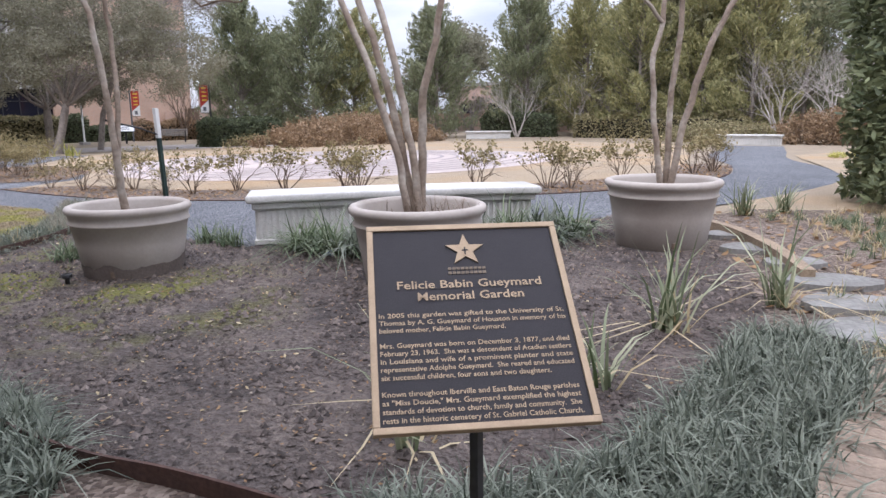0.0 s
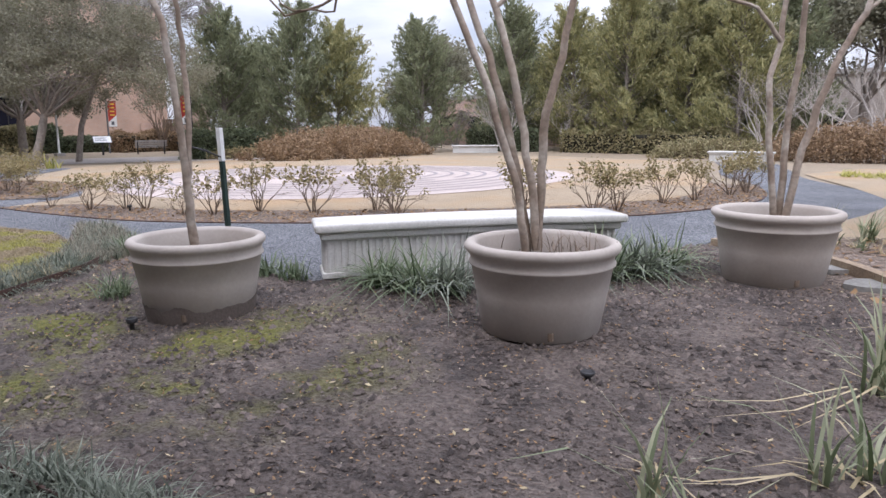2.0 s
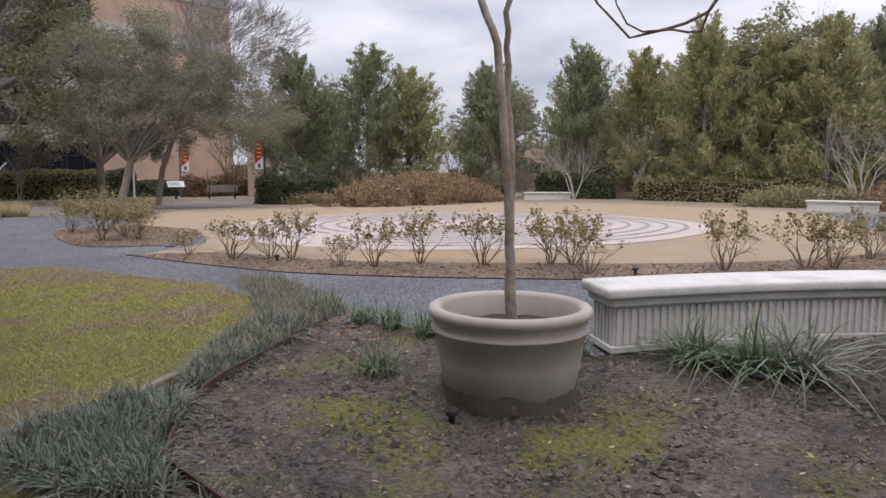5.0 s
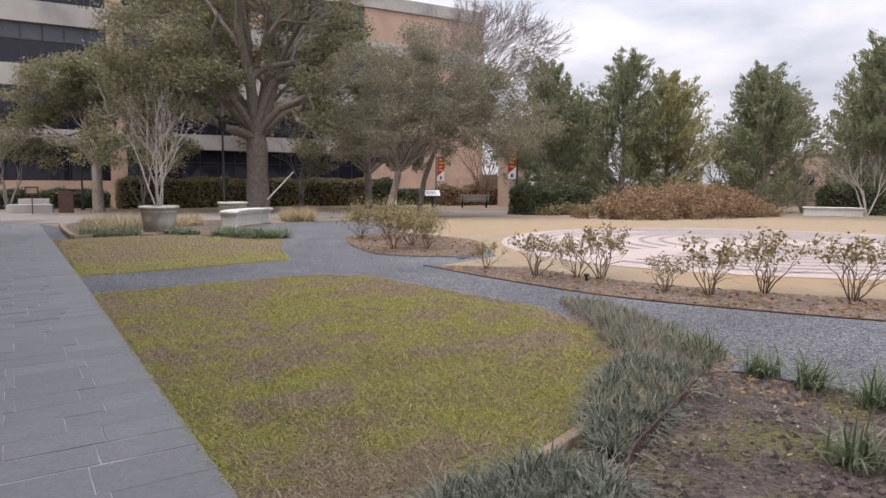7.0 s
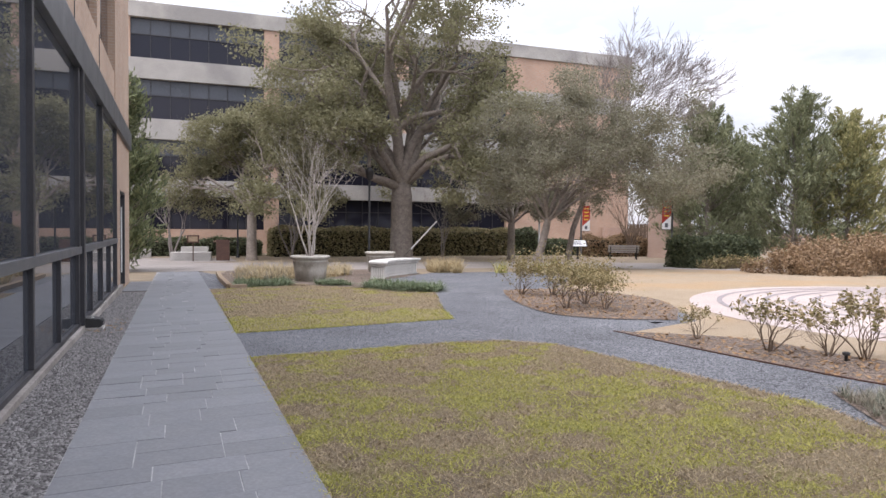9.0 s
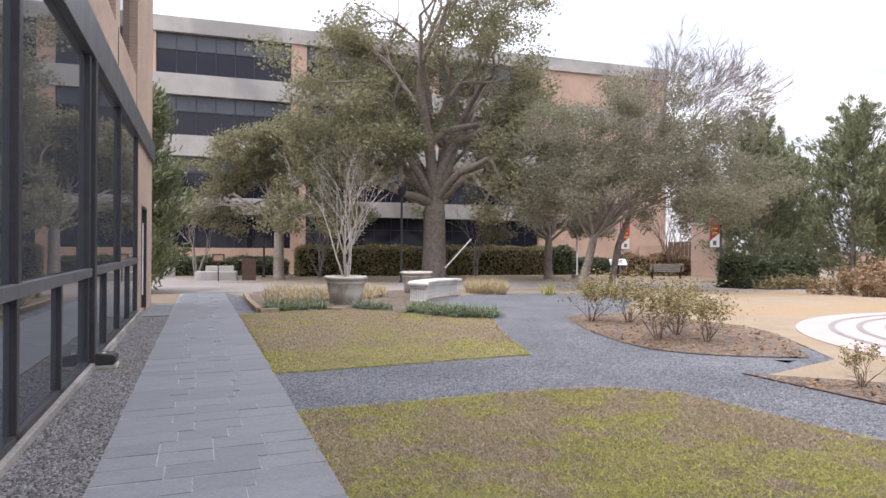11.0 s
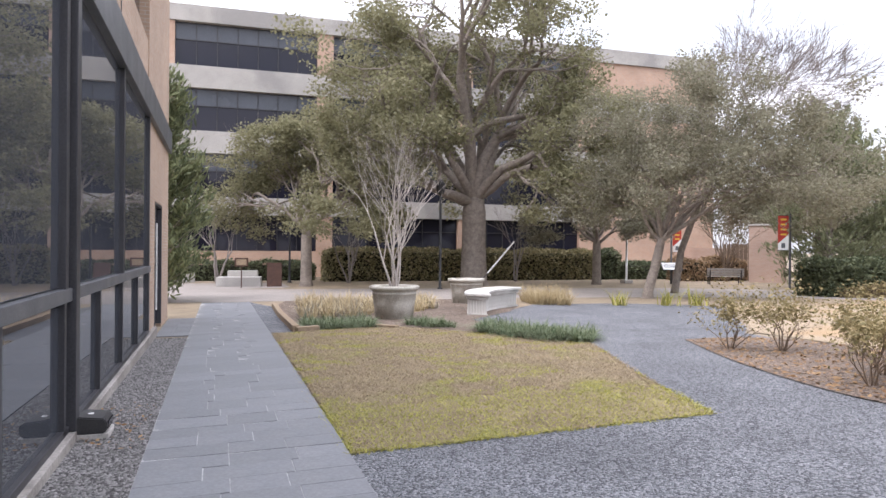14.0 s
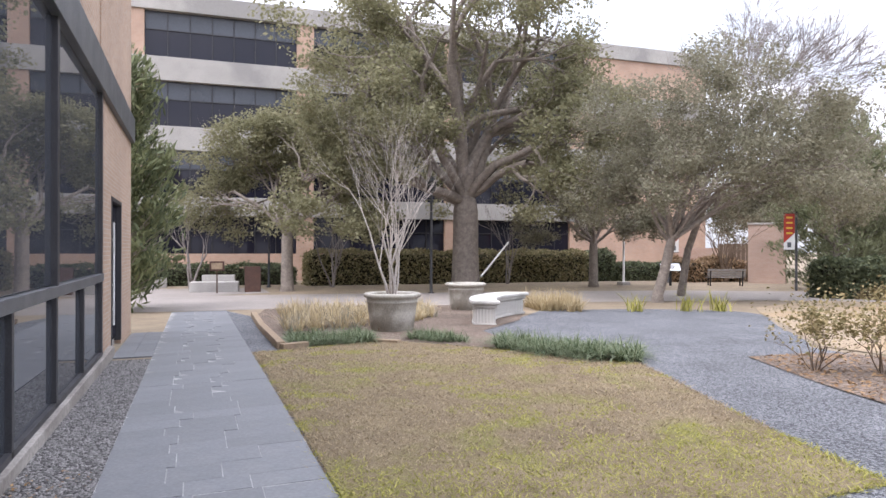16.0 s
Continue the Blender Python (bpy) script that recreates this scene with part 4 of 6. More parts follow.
words("Felicie Babin Gueymard", -0.163, 0.165, 0.078, 0.030, 0.003)
words("Memorial Garden", -0.119, 0.120, 0.046, 0.030, 0.003)
LINES = [("In 2005 this garden was gifted to the University of St.", 0.202), ("Thomas by A. G. Gueymard of Houston in memory of his", 0.203), ("beloved mother, Felicie Babin Gueymard.", 0.066), ("", 0),
         ("Mrs. Gueymard was born on December 3, 1877, and died", 0.200), ("February 23, 1963.  She was a descendant of Acadian settlers", 0.200), ("in Louisiana and wife of a prominent planter and state", 0.200),
         ("representative Adolphe Gueymard.  She reared and educated", 0.199), ("six successful children, four sons and two daughters.", 0.147), ("", 0),
         ("Known throughout Iberville and East Baton Rouge parishes", 0.198), ("as \"Miss Doucie,\" Mrs. Gueymard exemplified the highest", 0.198), ("standards of devotion to church, family and community.  She", 0.196), ("rests in the historic cemetery of St. Gabriel Catholic Church.", 0.196)]
for i, (text, x1) in enumerate(LINES):
    if text:
        words(text, -0.207, x1, 0.004 - i * 0.0186, 0.0165)

# ---- street furniture along the far path ----
def banner_pole(x, y, h, side, label, z=None):
    t = thing("banner_pole", pose(x, y, gz(x, y) if z is None else z, 0, 0, 70), label, "banner pole", "campus banner poles")
    part("pole", lathe([(0.14, 0), (0.14, 0.05), (0.06, 0.09), (0.05, h), (0.001, h + 0.02)], 12), M_BLACK, t, smooth=True)
    b = part("banner", cube(side * 0.33 - 0.25, side * 0.33 + 0.25, -0.008, 0.008, h - 1.75, h - 0.1), M_RED, t, "red banner with yellow lettering and a white tip")
    bm = bmesh.new()
    vs = [bm.verts.new((side * 0.33 + a, b_, h + c)) for b_ in (-0.011, 0.011) for a, c in ((-0.25, -1.76), (0.25, -1.76), (0.25, -1.0), (-0.25, -1.45))]
    bm.faces.new(vs[3::-1])
    bm.faces.new(vs[4:])
    for i in range(4):
        bm.faces.new((vs[i], vs[(i + 1) % 4], vs[4 + (i + 1) % 4], vs[4 + i]))
    part("white_field", bm, M_WHITE, b)
    part("emblem", cube(side * 0.33 - 0.09, side * 0.33 + 0.09, -0.013, 0.013, h - 1.66, h - 1.42), M_STEELG, b)
    for k in range(4):
        part("print_bar", cube(side * 0.33 - 0.13, side * 0.33 + 0.15, -0.010, 0.010, h - 0.32 - 0.24 * k, h - 0.24 - 0.24 * k), M_YELLOW, b)
    for zz in (h - 0.08, h - 1.78):
        part("bracket", cube(min(0, side * 0.6), max(0, side * 0.6), -0.012, 0.012, zz - 0.012, zz + 0.012), M_BLACK, t)


banner_pole(-38.8, 25.4, 3.8, -1, "black pole with a red campus banner beside a brick pillar", -0.55)
banner_pole(-47.0, 24.6, 3.6, 1, "black pole with a red campus banner under the trees", -0.5)
t = thing("brick_pillar", pose(-45.0, 29.8, -0.45, 0, 0, 40), "square pink brick gate pillar with a flat cap", "pillar")
part("shaft", cube(-0.95, 0.95, -0.5, 0.5, 0, 3.35), M_BRICKPINK, t)
part("cap", cube(-1.0, 1.0, -0.55, 0.55, 3.35, 3.46, 0.02), M_CONC, t)
t = thing("wooden_screen", pose(-47.5, 30.6, -0.45, 0, 0, 40), "dark slatted wooden gate behind the pillar", "gate")
for k in range(12):
    part("slat", cube(-1.5 + k * 0.25, -1.28 + k * 0.25, -0.02, 0.02, 0, 2.3), M_TWIG, t)
part("rail", cube(-1.5, 1.5, 0.02, 0.06, 0.4, 0.5), M_TWIG, t)
part("rail", cube(-1.5, 1.5, 0.02, 0.06, 1.8, 1.9), M_TWIG, t)


def slat_bench(x, y, yaw, z):
    t = thing("park_bench", pose(x, y, z, 0, 0, yaw), "weathered grey slatted park bench beside the path", "bench")
    for k in range(4):
        part("seat_slat", cube(-0.95, 0.95, -0.25 + k * 0.13, -0.14 + k * 0.13, 0.43, 0.46, 0.005), M_BENCHWOOD, t)
    for k in range(3):
        o = part("back_slat", cube(-0.95, 0.95, -0.015, 0.015, -0.05, 0.06, 0.005), M_BENCHWOOD, t)
        o.matrix_basis = pose(0, 0.30 + 0.03 * k, 0.56 + 0.135 * k, -12)
    for s in (-0.8, 0.8):
        part("leg", cube(s - 0.03, s + 0.03, -0.24, -0.19, 0, 0.43, 0.005), M_BLACK, t)
        o = part("leg", cube(s - 0.03, s + 0.03, -0.025, 0.025, 0, 0.92, 0.005), M_BLACK, t)
        o.matrix_basis = pose(0, 0.26, 0, -6)
        part("armrest", cube(s - 0.03, s + 0.03, -0.24, 0.30, 0.62, 0.66, 0.005), M_BLACK, t)


slat_bench(-43.4, 25.4, -118, -0.42)
t = thing("information_panel", pose(-44.5, 22.8, -0.42, 0, 0, 70), "slanted white information panel on a dark stand", "sign")
part("stand", cube(-0.06, 0.06, -0.03, 0.03, 0, 0.85), M_BLACK, t)
o = part("panel", cube(-0.55, 0.55, -0.33, 0.33, -0.02, 0.0, 0.005), M_BLACK, t)
o.matrix_basis = pose(0, -0.05, 0.98, 38)
part("sheet", cube(-0.5, 0.5, -0.29, 0.29, 0.0, 0.004), M_WHITE, o, "white printed sheet")
for k in range(5):
    part("text_bar", cube(-0.42, 0.25 - 0.06 * (k % 2), 0.16 - k * 0.07, 0.19 - k * 0.07, 0.004, 0.006), M_STEELG, o)


def pole(name, x, y, h, r, m, label, cat, z=-0.4):
    t = thing(name, pose(x, y, z), label, cat)
    part("shaft", lathe([(r * 2.2, 0), (r * 2.2, 0.05), (r, 0.09), (r * 0.85, h), (0.001, h + 0.01)], 12), m, t, smooth=True)
    return t


lp = pole("lamp_post", -42.0, 8.65, 4.3, 0.065, M_BLACK, "slim black lamp post before the clipped hedge", "lamp post", -0.42)
part("lantern", lathe([(0.05, 4.3), (0.17, 4.38), (0.22, 4.75), (0.24, 4.78), (0.10, 4.95), (0.02, 5.0)], 14), M_BLACK, lp, smooth=True)
pole("lamp_post", -49.0, 2.6, 3.2, 0.055, M_STEEL, "thin dark pole beside the low hedge", "pole")
wp = pole("white_pole", -45.5, 20.6, 3.1, 0.06, M_WHITE, "white painted pole on a concrete foot", "pole", -0.45)
part("foot", cube(-0.25, 0.25, -0.25, 0.25, 0, 0.22, 0.02), M_CONC, wp)
# guy wire with its white guard beside the great oak
t = thing("guy_wire", pose(0, 0, 0), "steel guy wire with a white plastic guard", "guy wire")
ga, gb = Vector((-42.0, 10.95, 0.3)), Vector((-43.5, 12.95, 1.8))
gd = (gb - ga).normalized()
V, F = tubes([[(ga, 0.045), (gb, 0.045)]], 8)
raw("guard", V, F, M_WHITE, t)
V, F = tubes([[(ga - gd * 0.8, 0.012), (ga + gd * 9.0, 0.012)]], 6)
raw("wire", V, F, M_STEEL, t)
# low stone seats and markers at the end of the walk
t = thing("stone_wall_seat", pose(-46.0, -0.1, -0.42, 0, 0, 84), "low pale stepped stone seat beside the forecourt", "stone seat")
part("lower_block", cube(-0.9, 1.1, -0.6, 0.6, 0, 0.45, 0.02), M_CONC, t)
part("upper_block", cube(-0.5, 0.9, 0.6, 1.2, 0, 0.72, 0.02), M_CONC, t)
t = thing("marker_sign", pose(-44.6, 0.05, -0.40, 0, 0, 82), "small brown marker sign on a stake", "sign")
part("stake", cube(-0.025, 0.025, -0.02, 0.02, 0, 1.05), M_BROWNM, t)
part("face", cube(-0.30, 0.30, -0.03, -0.005, 0.95, 1.35, 0.01), M_BROWNM, t)
part("inset", cube(-0.22, 0.22, -0.036, -0.03, 1.02, 1.28), M_WOODEDGE, t)
t = thing("stone_marker", pose(-45.2, 1.55, -0.42, -14, 0, 88), "dark leaning granite slab marker", "marker")
part("slab", cube(-0.34, 0.34, -0.06, 0.06, 0, 1.15, 0.02), M_BROWNM, t)
t = thing("stone_wall_seat", pose(-50.0, -2.6, -0.42, 0, 0, 90), "small pale stone block by the low hedge", "stone seat")
part("block", cube(-0.5, 0.5, -0.3, 0.3, 0, 0.5, 0.02), M_CONC, t)

# stake behind the first planter, with a tie to the tree
t = thing("tree_stake", pose(-6.07, 3.42, gz(-6.07, 3.42), 1.5, -1.0, 0), "dark green metal tree stake with a white top", "stake")
part("post", cube(-0.022, 0.022, -0.016, 0.016, 0, 1.10, 0.004), M_GREENPOST, t)
part("white_top", cube(-0.024, 0.024, -0.018, 0.018, 1.10, 1.37, 0.004), M_WHITE, t, "white painted top")
V, F = tubes([[(Vector((0, 0, 1.13)), 0.008), (Vector((0.17, -0.26, 1.20)), 0.008), (Vector((0.40, -0.66, 1.28)), 0.008)]], 6)
raw("tie", V, F, M_BLACK, t)
# plastic bottle under the bench planting
t = thing("plastic_bottle", pose(-4.72, 4.16, gz(-4.72, 4.16) + 0.045, 90, 0, 60), "crushed blue-labelled plastic bottle among the liriope", "bottle")
part("body", lathe([(0.001, 0), (0.030, 0.002), (0.032, 0.02), (0.029, 0.05), (0.033, 0.09), (0.032, 0.13), (0.014, 0.17), (0.013, 0.19), (0.001, 0.195)], 14), M_BLUE, t, smooth=True)
part("cap", lathe([(0.016, 0.185), (0.016, 0.205), (0.001, 0.206)], 12), M_WHITE, t)

# ---- distant buildings behind the trees ----
def block(name, x0, x1, y0, y1, h, m, label, wins):
    t = thing(name, pose(0, 0, -0.4), label, "building")
    part("wall", cube(x0, x1, y0, y1, 0, h), m, t)
    part("roof", cube(x0 - 0.2, x1 + 0.2, y0 - 0.2, y1 + 0.2, h, h + 0.35), M_CONC, t)
    for k in range(wins):
        a = x0 + (x1 - x0) * (k + 0.25) / wins
        b = x0 + (x1 - x0) * (k + 0.7) / wins
        for z in [1.0 + 3.4 * s for s in range(int((h - 1) // 3.4))]:
            w = part("window", cube(a, b, y0 - 0.06, y0 + 0.1, z, z + 1.6), M_GLASSFAR, t)
            part("sill", cube(a - 0.1, b + 0.1, y0 - 0.12, y0 + 0.02, z - 0.12, z), M_CONC, w)


block("distant_house", -17, 8, 62, 74, 5.5, M_FARWALL, "low pale stucco building beyond the shrubs", 5)
block("distant_house", -48, -26, 62, 72, 4.4, M_BRICKPINK, "brick building glimpsed through the conifers", 6)
block("distant_house", -24, -8, 70, 80, 4.8, M_FARWALL, "pale low building glimpsed between trunks", 4)
t = thing("brick_garden_wall", pose(0, 0, -0.4), "long low brick wall behind the conifers", "wall", kind="structure")
part("run", cube(-58, 30, 52.0, 52.3, 0, 1.6), M_BRICKPINK, t)
t = thing("brick_garden_wall", pose(0, 0, -0.4), "pink brick wall behind the bench and shrubs", "wall", kind="structure")
part("run", cube(-55.9, -48.0, 32.2, 32.5, 0, 2.0), M_BRICKPINK, t)


# ---- trees and shrubs ----
def grow(rng, p, d, length, r, depth, spec, lines, tips, level=0):
    """One branch and its forks: adds tapered lines, and the places where leaves sit."""
    n = 4 if level < 2 else 3
    pts = [(p.copy(), r)]
    q, dd = p.copy(), d.copy()
    for i in range(n):
        dd = (dd + Vector((rng.gauss(0, 1), rng.gauss(0, 1), rng.gauss(0, 1))) * spec["wiggle"] + Vector((0, 0, spec["up"]))).normalized()
        q = q + dd * length / n
        pts.append((q.copy(), r * (1 - (1 - spec["taper"]) * (i + 1) / n)))
    lines.append(pts)
    if level >= spec["leafy"]:
        for a, _ in pts[1:]:
            tips.append(a)
    if depth == 0:
        return
    for k in range(rng.randint(*spec["forks"])):
        s = rng.uniform(0.45, 1.0) if k else 1.0
        i = min(n, max(1, round(s * n)))
        base, rad = pts[i]
        dir0 = (pts[i][0] - pts[i - 1][0]).normalized()
        side = Vector((rng.gauss(0, 1), rng.gauss(0, 1), rng.gauss(0, 0.6)))
        side = (side - dir0 * side.dot(dir0)).normalized()
        a = radians(rng.uniform(*spec["angle"]))
        grow(rng, base, (dir0 * math.cos(a) + side * math.sin(a)).normalized(), length * rng.uniform(*spec["ratio"]), rad * rng.uniform(0.6, 0.8), depth - 1, spec, lines, tips, level + 1)


def oak(x, y, z, seed, h0, r, limbs, reach, rise, depth, leaf_n, size, spread, label, m=None, lean=(0, 0), clumps=120, low=0.0, up=0.015, leafy=2):
    """A live oak: a flared trunk, limbs (a number of them, or a list of bearing, rise, length and start), and leaves in clumps on the outer twigs."""
    rng = random.Random(seed)
    nr = np.random.default_rng(seed)
    t = thing("oak_tree", pose(x, y, z), label, "tree")
    spec = dict(wiggle=0.20, up=up, taper=0.62, forks=(2, 4), angle=(20, 55), ratio=(0.56, 0.78), leafy=leafy)
    top = Vector((lean[0] * h0, lean[1] * h0, h0))
    trunk = [(Vector((0, 0, -0.1)), r * 1.45), (Vector((0, 0, 0.25)), r * 1.12), (top * 0.5, r), (top * 0.9, r * 0.97), (top * 1.04, r * 0.8), (top * 1.16, r * 0.45)]
    if isinstance(limbs, int):
        limbs = [(360 * (k + rng.uniform(-0.3, 0.3)) / limbs, rng.uniform(*rise), rng.uniform(0.8, 1.15), rng.uniform(0.9, 1.06)) for k in range(limbs)]
    V, F = tubes([trunk], 14)
    raw("trunk", V, F, M_BARK, t, smooth=True)
    rest, tips = [], []
    for az, el, size_, start in limbs:
        a, e = radians(az), radians(el)
        for _ in range(6):
            lines, ends = [], []
            grow(rng, top * start, Vector((math.cos(a) * math.cos(e), math.sin(a) * math.cos(e), math.sin(e))), reach * size_, r * (0.58 if el > 60 else 0.40), depth, spec, lines, ends)
            if lines[0][-1][0].z > low + 0.9:
                break
            e += radians(9)
        tips += ends
        V, F = tubes([lines[0]], 8)
        raw("limb", V, F, M_BARK, t, smooth=True)
        rest += [ln for ln in lines[1:] if ln[-1][0].z > low]
    V, F = tubes(rest, 5)
    tagged(raw("branch_structure", V, F, M_BARK, t, smooth=True), kind="stuff")
    P = np.array([tuple(q) for q in tips if q.z > low])
    C = P[nr.choice(len(P), min(clumps, len(P)), replace=False)]
    big = nr.uniform(0.55, 1.25, len(C))
    k = nr.choice(len(C), leaf_n, p=big ** 2 / (big ** 2).sum())
    off = nr.normal(0, 1, (leaf_n, 3))
    off *= (nr.random((leaf_n, 1)) ** 0.5) * 1.1 / (np.linalg.norm(off, axis=1, keepdims=True) + 1e-6)
    Q = C[k] + off * (big[k] * spread)[:, None] * np.array((1.0, 1.0, 0.62))
    V, F = leaves(Q, nr, size, spread * 0.17)
    tagged(raw("crown", V, F, m or M_OAKLEAF, t), kind="stuff")
    return t


GREAT = [(250, 70, 1.2, 1.0), (75, 72, 1.25, 1.05), (330, 62, 1.0, 0.98), (245, 36, 1.1, 0.98), (68, 40, 1.15, 1.0), (60, 12, 0.85, 1.05), (160, 52, 1.0, 1.0), (285, 24, 0.8, 1.0), (20, 42, 1.0, 1.02), (110, 30, 0.9, 1.0), (215, 55, 0.9, 1.06), (350, 82, 1.35, 1.08), (120, 80, 1.3, 1.06), (290, 48, 1.1, 1.02)]
oak(-44.5, 11.2, -0.42, 11, 4.1, 0.60, GREAT, 4.6, None, 4, 98000, 0.098, 0.78, "great live oak with a thick forked trunk and a broad crown", clumps=680, low=3.4, leafy=1)
DUSTY = [(62, 34, 1.25, 1.0), (84, 38, 1.3, 1.0), (42, 34, 1.1, 1.02), (100, 32, 1.1, 1.0), (72, 60, 1.1, 1.05), (250, 46, 0.62, 0.98), (330, 44, 0.9, 1.0), (160, 48, 0.9, 1.0), (15, 52, 1.0, 1.04), (76, 30, 1.35, 1.0), (230, 66, 0.7, 1.05), (90, 48, 1.3, 1.02), (55, 46, 1.2, 1.0), (120, 66, 0.9, 1.05), (345, 70, 0.9, 1.05)]
oak(-33.9, 14.1, -0.33, 23, 2.1, 0.17, DUSTY, 2.9, None, 4, 80000, 0.060, 0.55, "small live oak with a dusty grey-green spreading crown", M_OAKDUSTY, lean=(0.0, 0.26), clumps=600, low=2.5, up=-0.005, leafy=1)
oak(-45.5, 3.05, -0.42, 31, 2.6, 0.26, 8, 3.1, (42, 78), 4, 54000, 0.085, 0.62, "slender live oak with a yellow-green airy crown", clumps=340, low=2.3, leafy=1)
oak(-44.6, 18.2, -0.42, 47, 2.2, 0.22, 7, 2.1, (38, 74), 4, 26000, 0.080, 0.55, "young live oak before the hedge's end", M_OAKDUSTY, clumps=140, low=2.2)
for q, (x, y, h, n, mm, label) in enumerate(((-14.5, 50.0, 3.0, 7, M_OAKLEAF, "old live oak behind the conifer row"), (-6.5, 54.0, 3.2, 7, M_OAKDUSTY, "old live oak behind the bare myrtles"), (3.5, 47.0, 3.0, 7, M_OAKLEAF, "live oak beyond the tall clipped shrub"),
                                     (-26.5, 53.0, 2.6, 6, M_OAKDUSTY, "live oak behind the brick garden wall"), (-38.0, 49.0, 2.6, 6, M_OAKDUSTY, "live oak behind the brick garden wall"), (-57.0, 42.0, 2.4, 6, M_OAKDUSTY, "grey-green live oak beyond the pink brick wall"), (-20.0, 54.0, 3.0, 7, M_OAKDUSTY, "grey-green live oak behind the conifer row"))):
    oak(x, y, -0.4, 59 + 2 * q, h, 0.3, n, 3.9 if n == 7 else 3.1, (28, 74), 4, 19000, 0.17, 0.95, label, mm, clumps=170)


def feathery(x, y, z, seed, trunk, label):
    """A bare tree in winter: a leaning trunk, limbs swept to one side and a haze of fine twigs."""
    rng = random.Random(seed)
    t = thing("bare_tree", pose(x, y, z), label, "tree")
    V, F = tubes([trunk], 10)
    raw("trunk", V, F, M_BARK, t, smooth=True)
    spec = dict(wiggle=0.10, up=0.03, taper=0.55, forks=(3, 4), angle=(10, 30), ratio=(0.60, 0.80), leafy=9)
    rest = []
    top = trunk[-1][0]
    for az, el, k in ((72, 38, 1.1), (60, 55, 1.15), (90, 66, 1.1), (40, 48, 0.9), (110, 45, 0.9), (75, 48, 0.9), (200, 74, 0.8), (70, 78, 1.1)):
        a, e = radians(az), radians(el)
        lines = []
        grow(rng, top, Vector((math.cos(a) * math.cos(e), math.sin(a) * math.cos(e), math.sin(e))), 2.25 * k, 0.055, 5, spec, lines, [])
        V, F = tubes([lines[0]], 6)
        raw("limb", V, F, M_BARK, t, smooth=True)
        rest += [[(p, max(w, 0.007)) for p, w in ln] for ln in lines[1:]]
    V, F = tubes(rest, 3)
    tagged(raw("twig_structure", V, F, M_GREYTWIG, t, smooth=True), kind="stuff")


feathery(-37.0, 17.5, -0.38, 10, [(Vector((0, 0, -0.1)), 0.17), (Vector((0.05, 0.3, 1.8)), 0.14), (Vector((0.2, 1.2, 4.2)), 0.11), (Vector((0.4, 2.0, 5.4)), 0.09)], "bare feathery grey-twigged tree leaning behind the small oak")


def bare(name, x, y, z, seed, stems, h, r, spread, depth, m, label, group="", angle=(14, 34), forks=(2, 3), wig=0.12):
    """A bare, many-stemmed winter tree."""
    rng = random.Random(seed)
    t = thing(name, pose(x, y, z), label, "tree", group)
    spec = dict(wiggle=wig, up=0.05, taper=0.6, forks=forks, angle=angle, ratio=(0.62, 0.85), leafy=9)
    lines, tips = [], []
    first = []
    for k in range(stems):
        a = 2 * math.pi * (k + rng.uniform(-0.3, 0.3)) / stems
        e = rng.uniform(0.4, 1.0) * spread
        d = Vector((math.cos(a) * e, math.sin(a) * e, 1)).normalized()
        ln = []
        grow(rng, Vector((math.cos(a) * 0.05, math.sin(a) * 0.05, -0.05)), d, h * 0.36, r * rng.uniform(0.7, 1.1), depth, spec, ln, tips)
        first.append(ln[0])
        lines += ln[1:]
    for ln in first:
        V, F = tubes([ln], 8)
        raw("stem", V, F, m, t, smooth=True)
    V, F = tubes(lines, 5)
    tagged(raw("branch_structure", V, F, m, t, smooth=True), kind="stuff")
    return t


bare("bare_myrtle", P_D[0], P_D[1], gz(*P_D) + 0.66, 5, 8, 4.3, 0.030, 0.24, 4, M_PALEBARK, "bare pale many-stemmed crape myrtle growing in a planter", angle=(10, 30), wig=0.09)
bare("bare_myrtle", -48.2, 5.6, -0.4, 6, 4, 5.0, 0.06, 0.35, 4, M_GREYTWIG, "bare brown crape myrtle before the hedge", "bare trees by the far building")
bare("bare_myrtle", -48.4, 15.2, -0.4, 7, 3, 5.2, 0.06, 0.4, 4, M_GREYTWIG, "bare brown crape myrtle with a red-brown trunk", "bare trees by the far building")
bare("bare_myrtle", -48.6, -1.0, -0.4, 8, 4, 5.0, 0.06, 0.35, 4, M_GREYTWIG, "bare brown crape myrtle behind the stone seats", "bare trees by the far building")
bare("bare_myrtle", -46.8, 28.5, -0.45, 9, 9, 5.2, 0.075, 0.30, 4, M_TWIG, "clump of bare tan crape myrtles behind the park bench", "bare trees by the far building")

for k, (x, y, h, mm) in enumerate(((-26.0, 40.5, 4.2, M_PALEBARK), (-22.5, 42.5, 4.6, M_PALEBARK), (-29.5, 40.0, 4.0, M_GREYTWIG), (-20.0, 43.5, 4.0, M_GREYTWIG), (-9.8, 41.5, 5.6, M_PALEBARK), (-7.2, 41.0, 5.4, M_PALEBARK), (-4.2, 40.0, 5.8, M_PALEBARK), (-1.2, 39.0, 5.2, M_GREYTWIG), (-33.5, 38.0, 5.0, M_TWIG))):
    bare("bare_myrtle", x, y, -0.4, 20 + k, 7, h, 0.06, 0.42, 4, mm, "bare vase-shaped crape myrtle among the conifers", "bare myrtles along the north side")


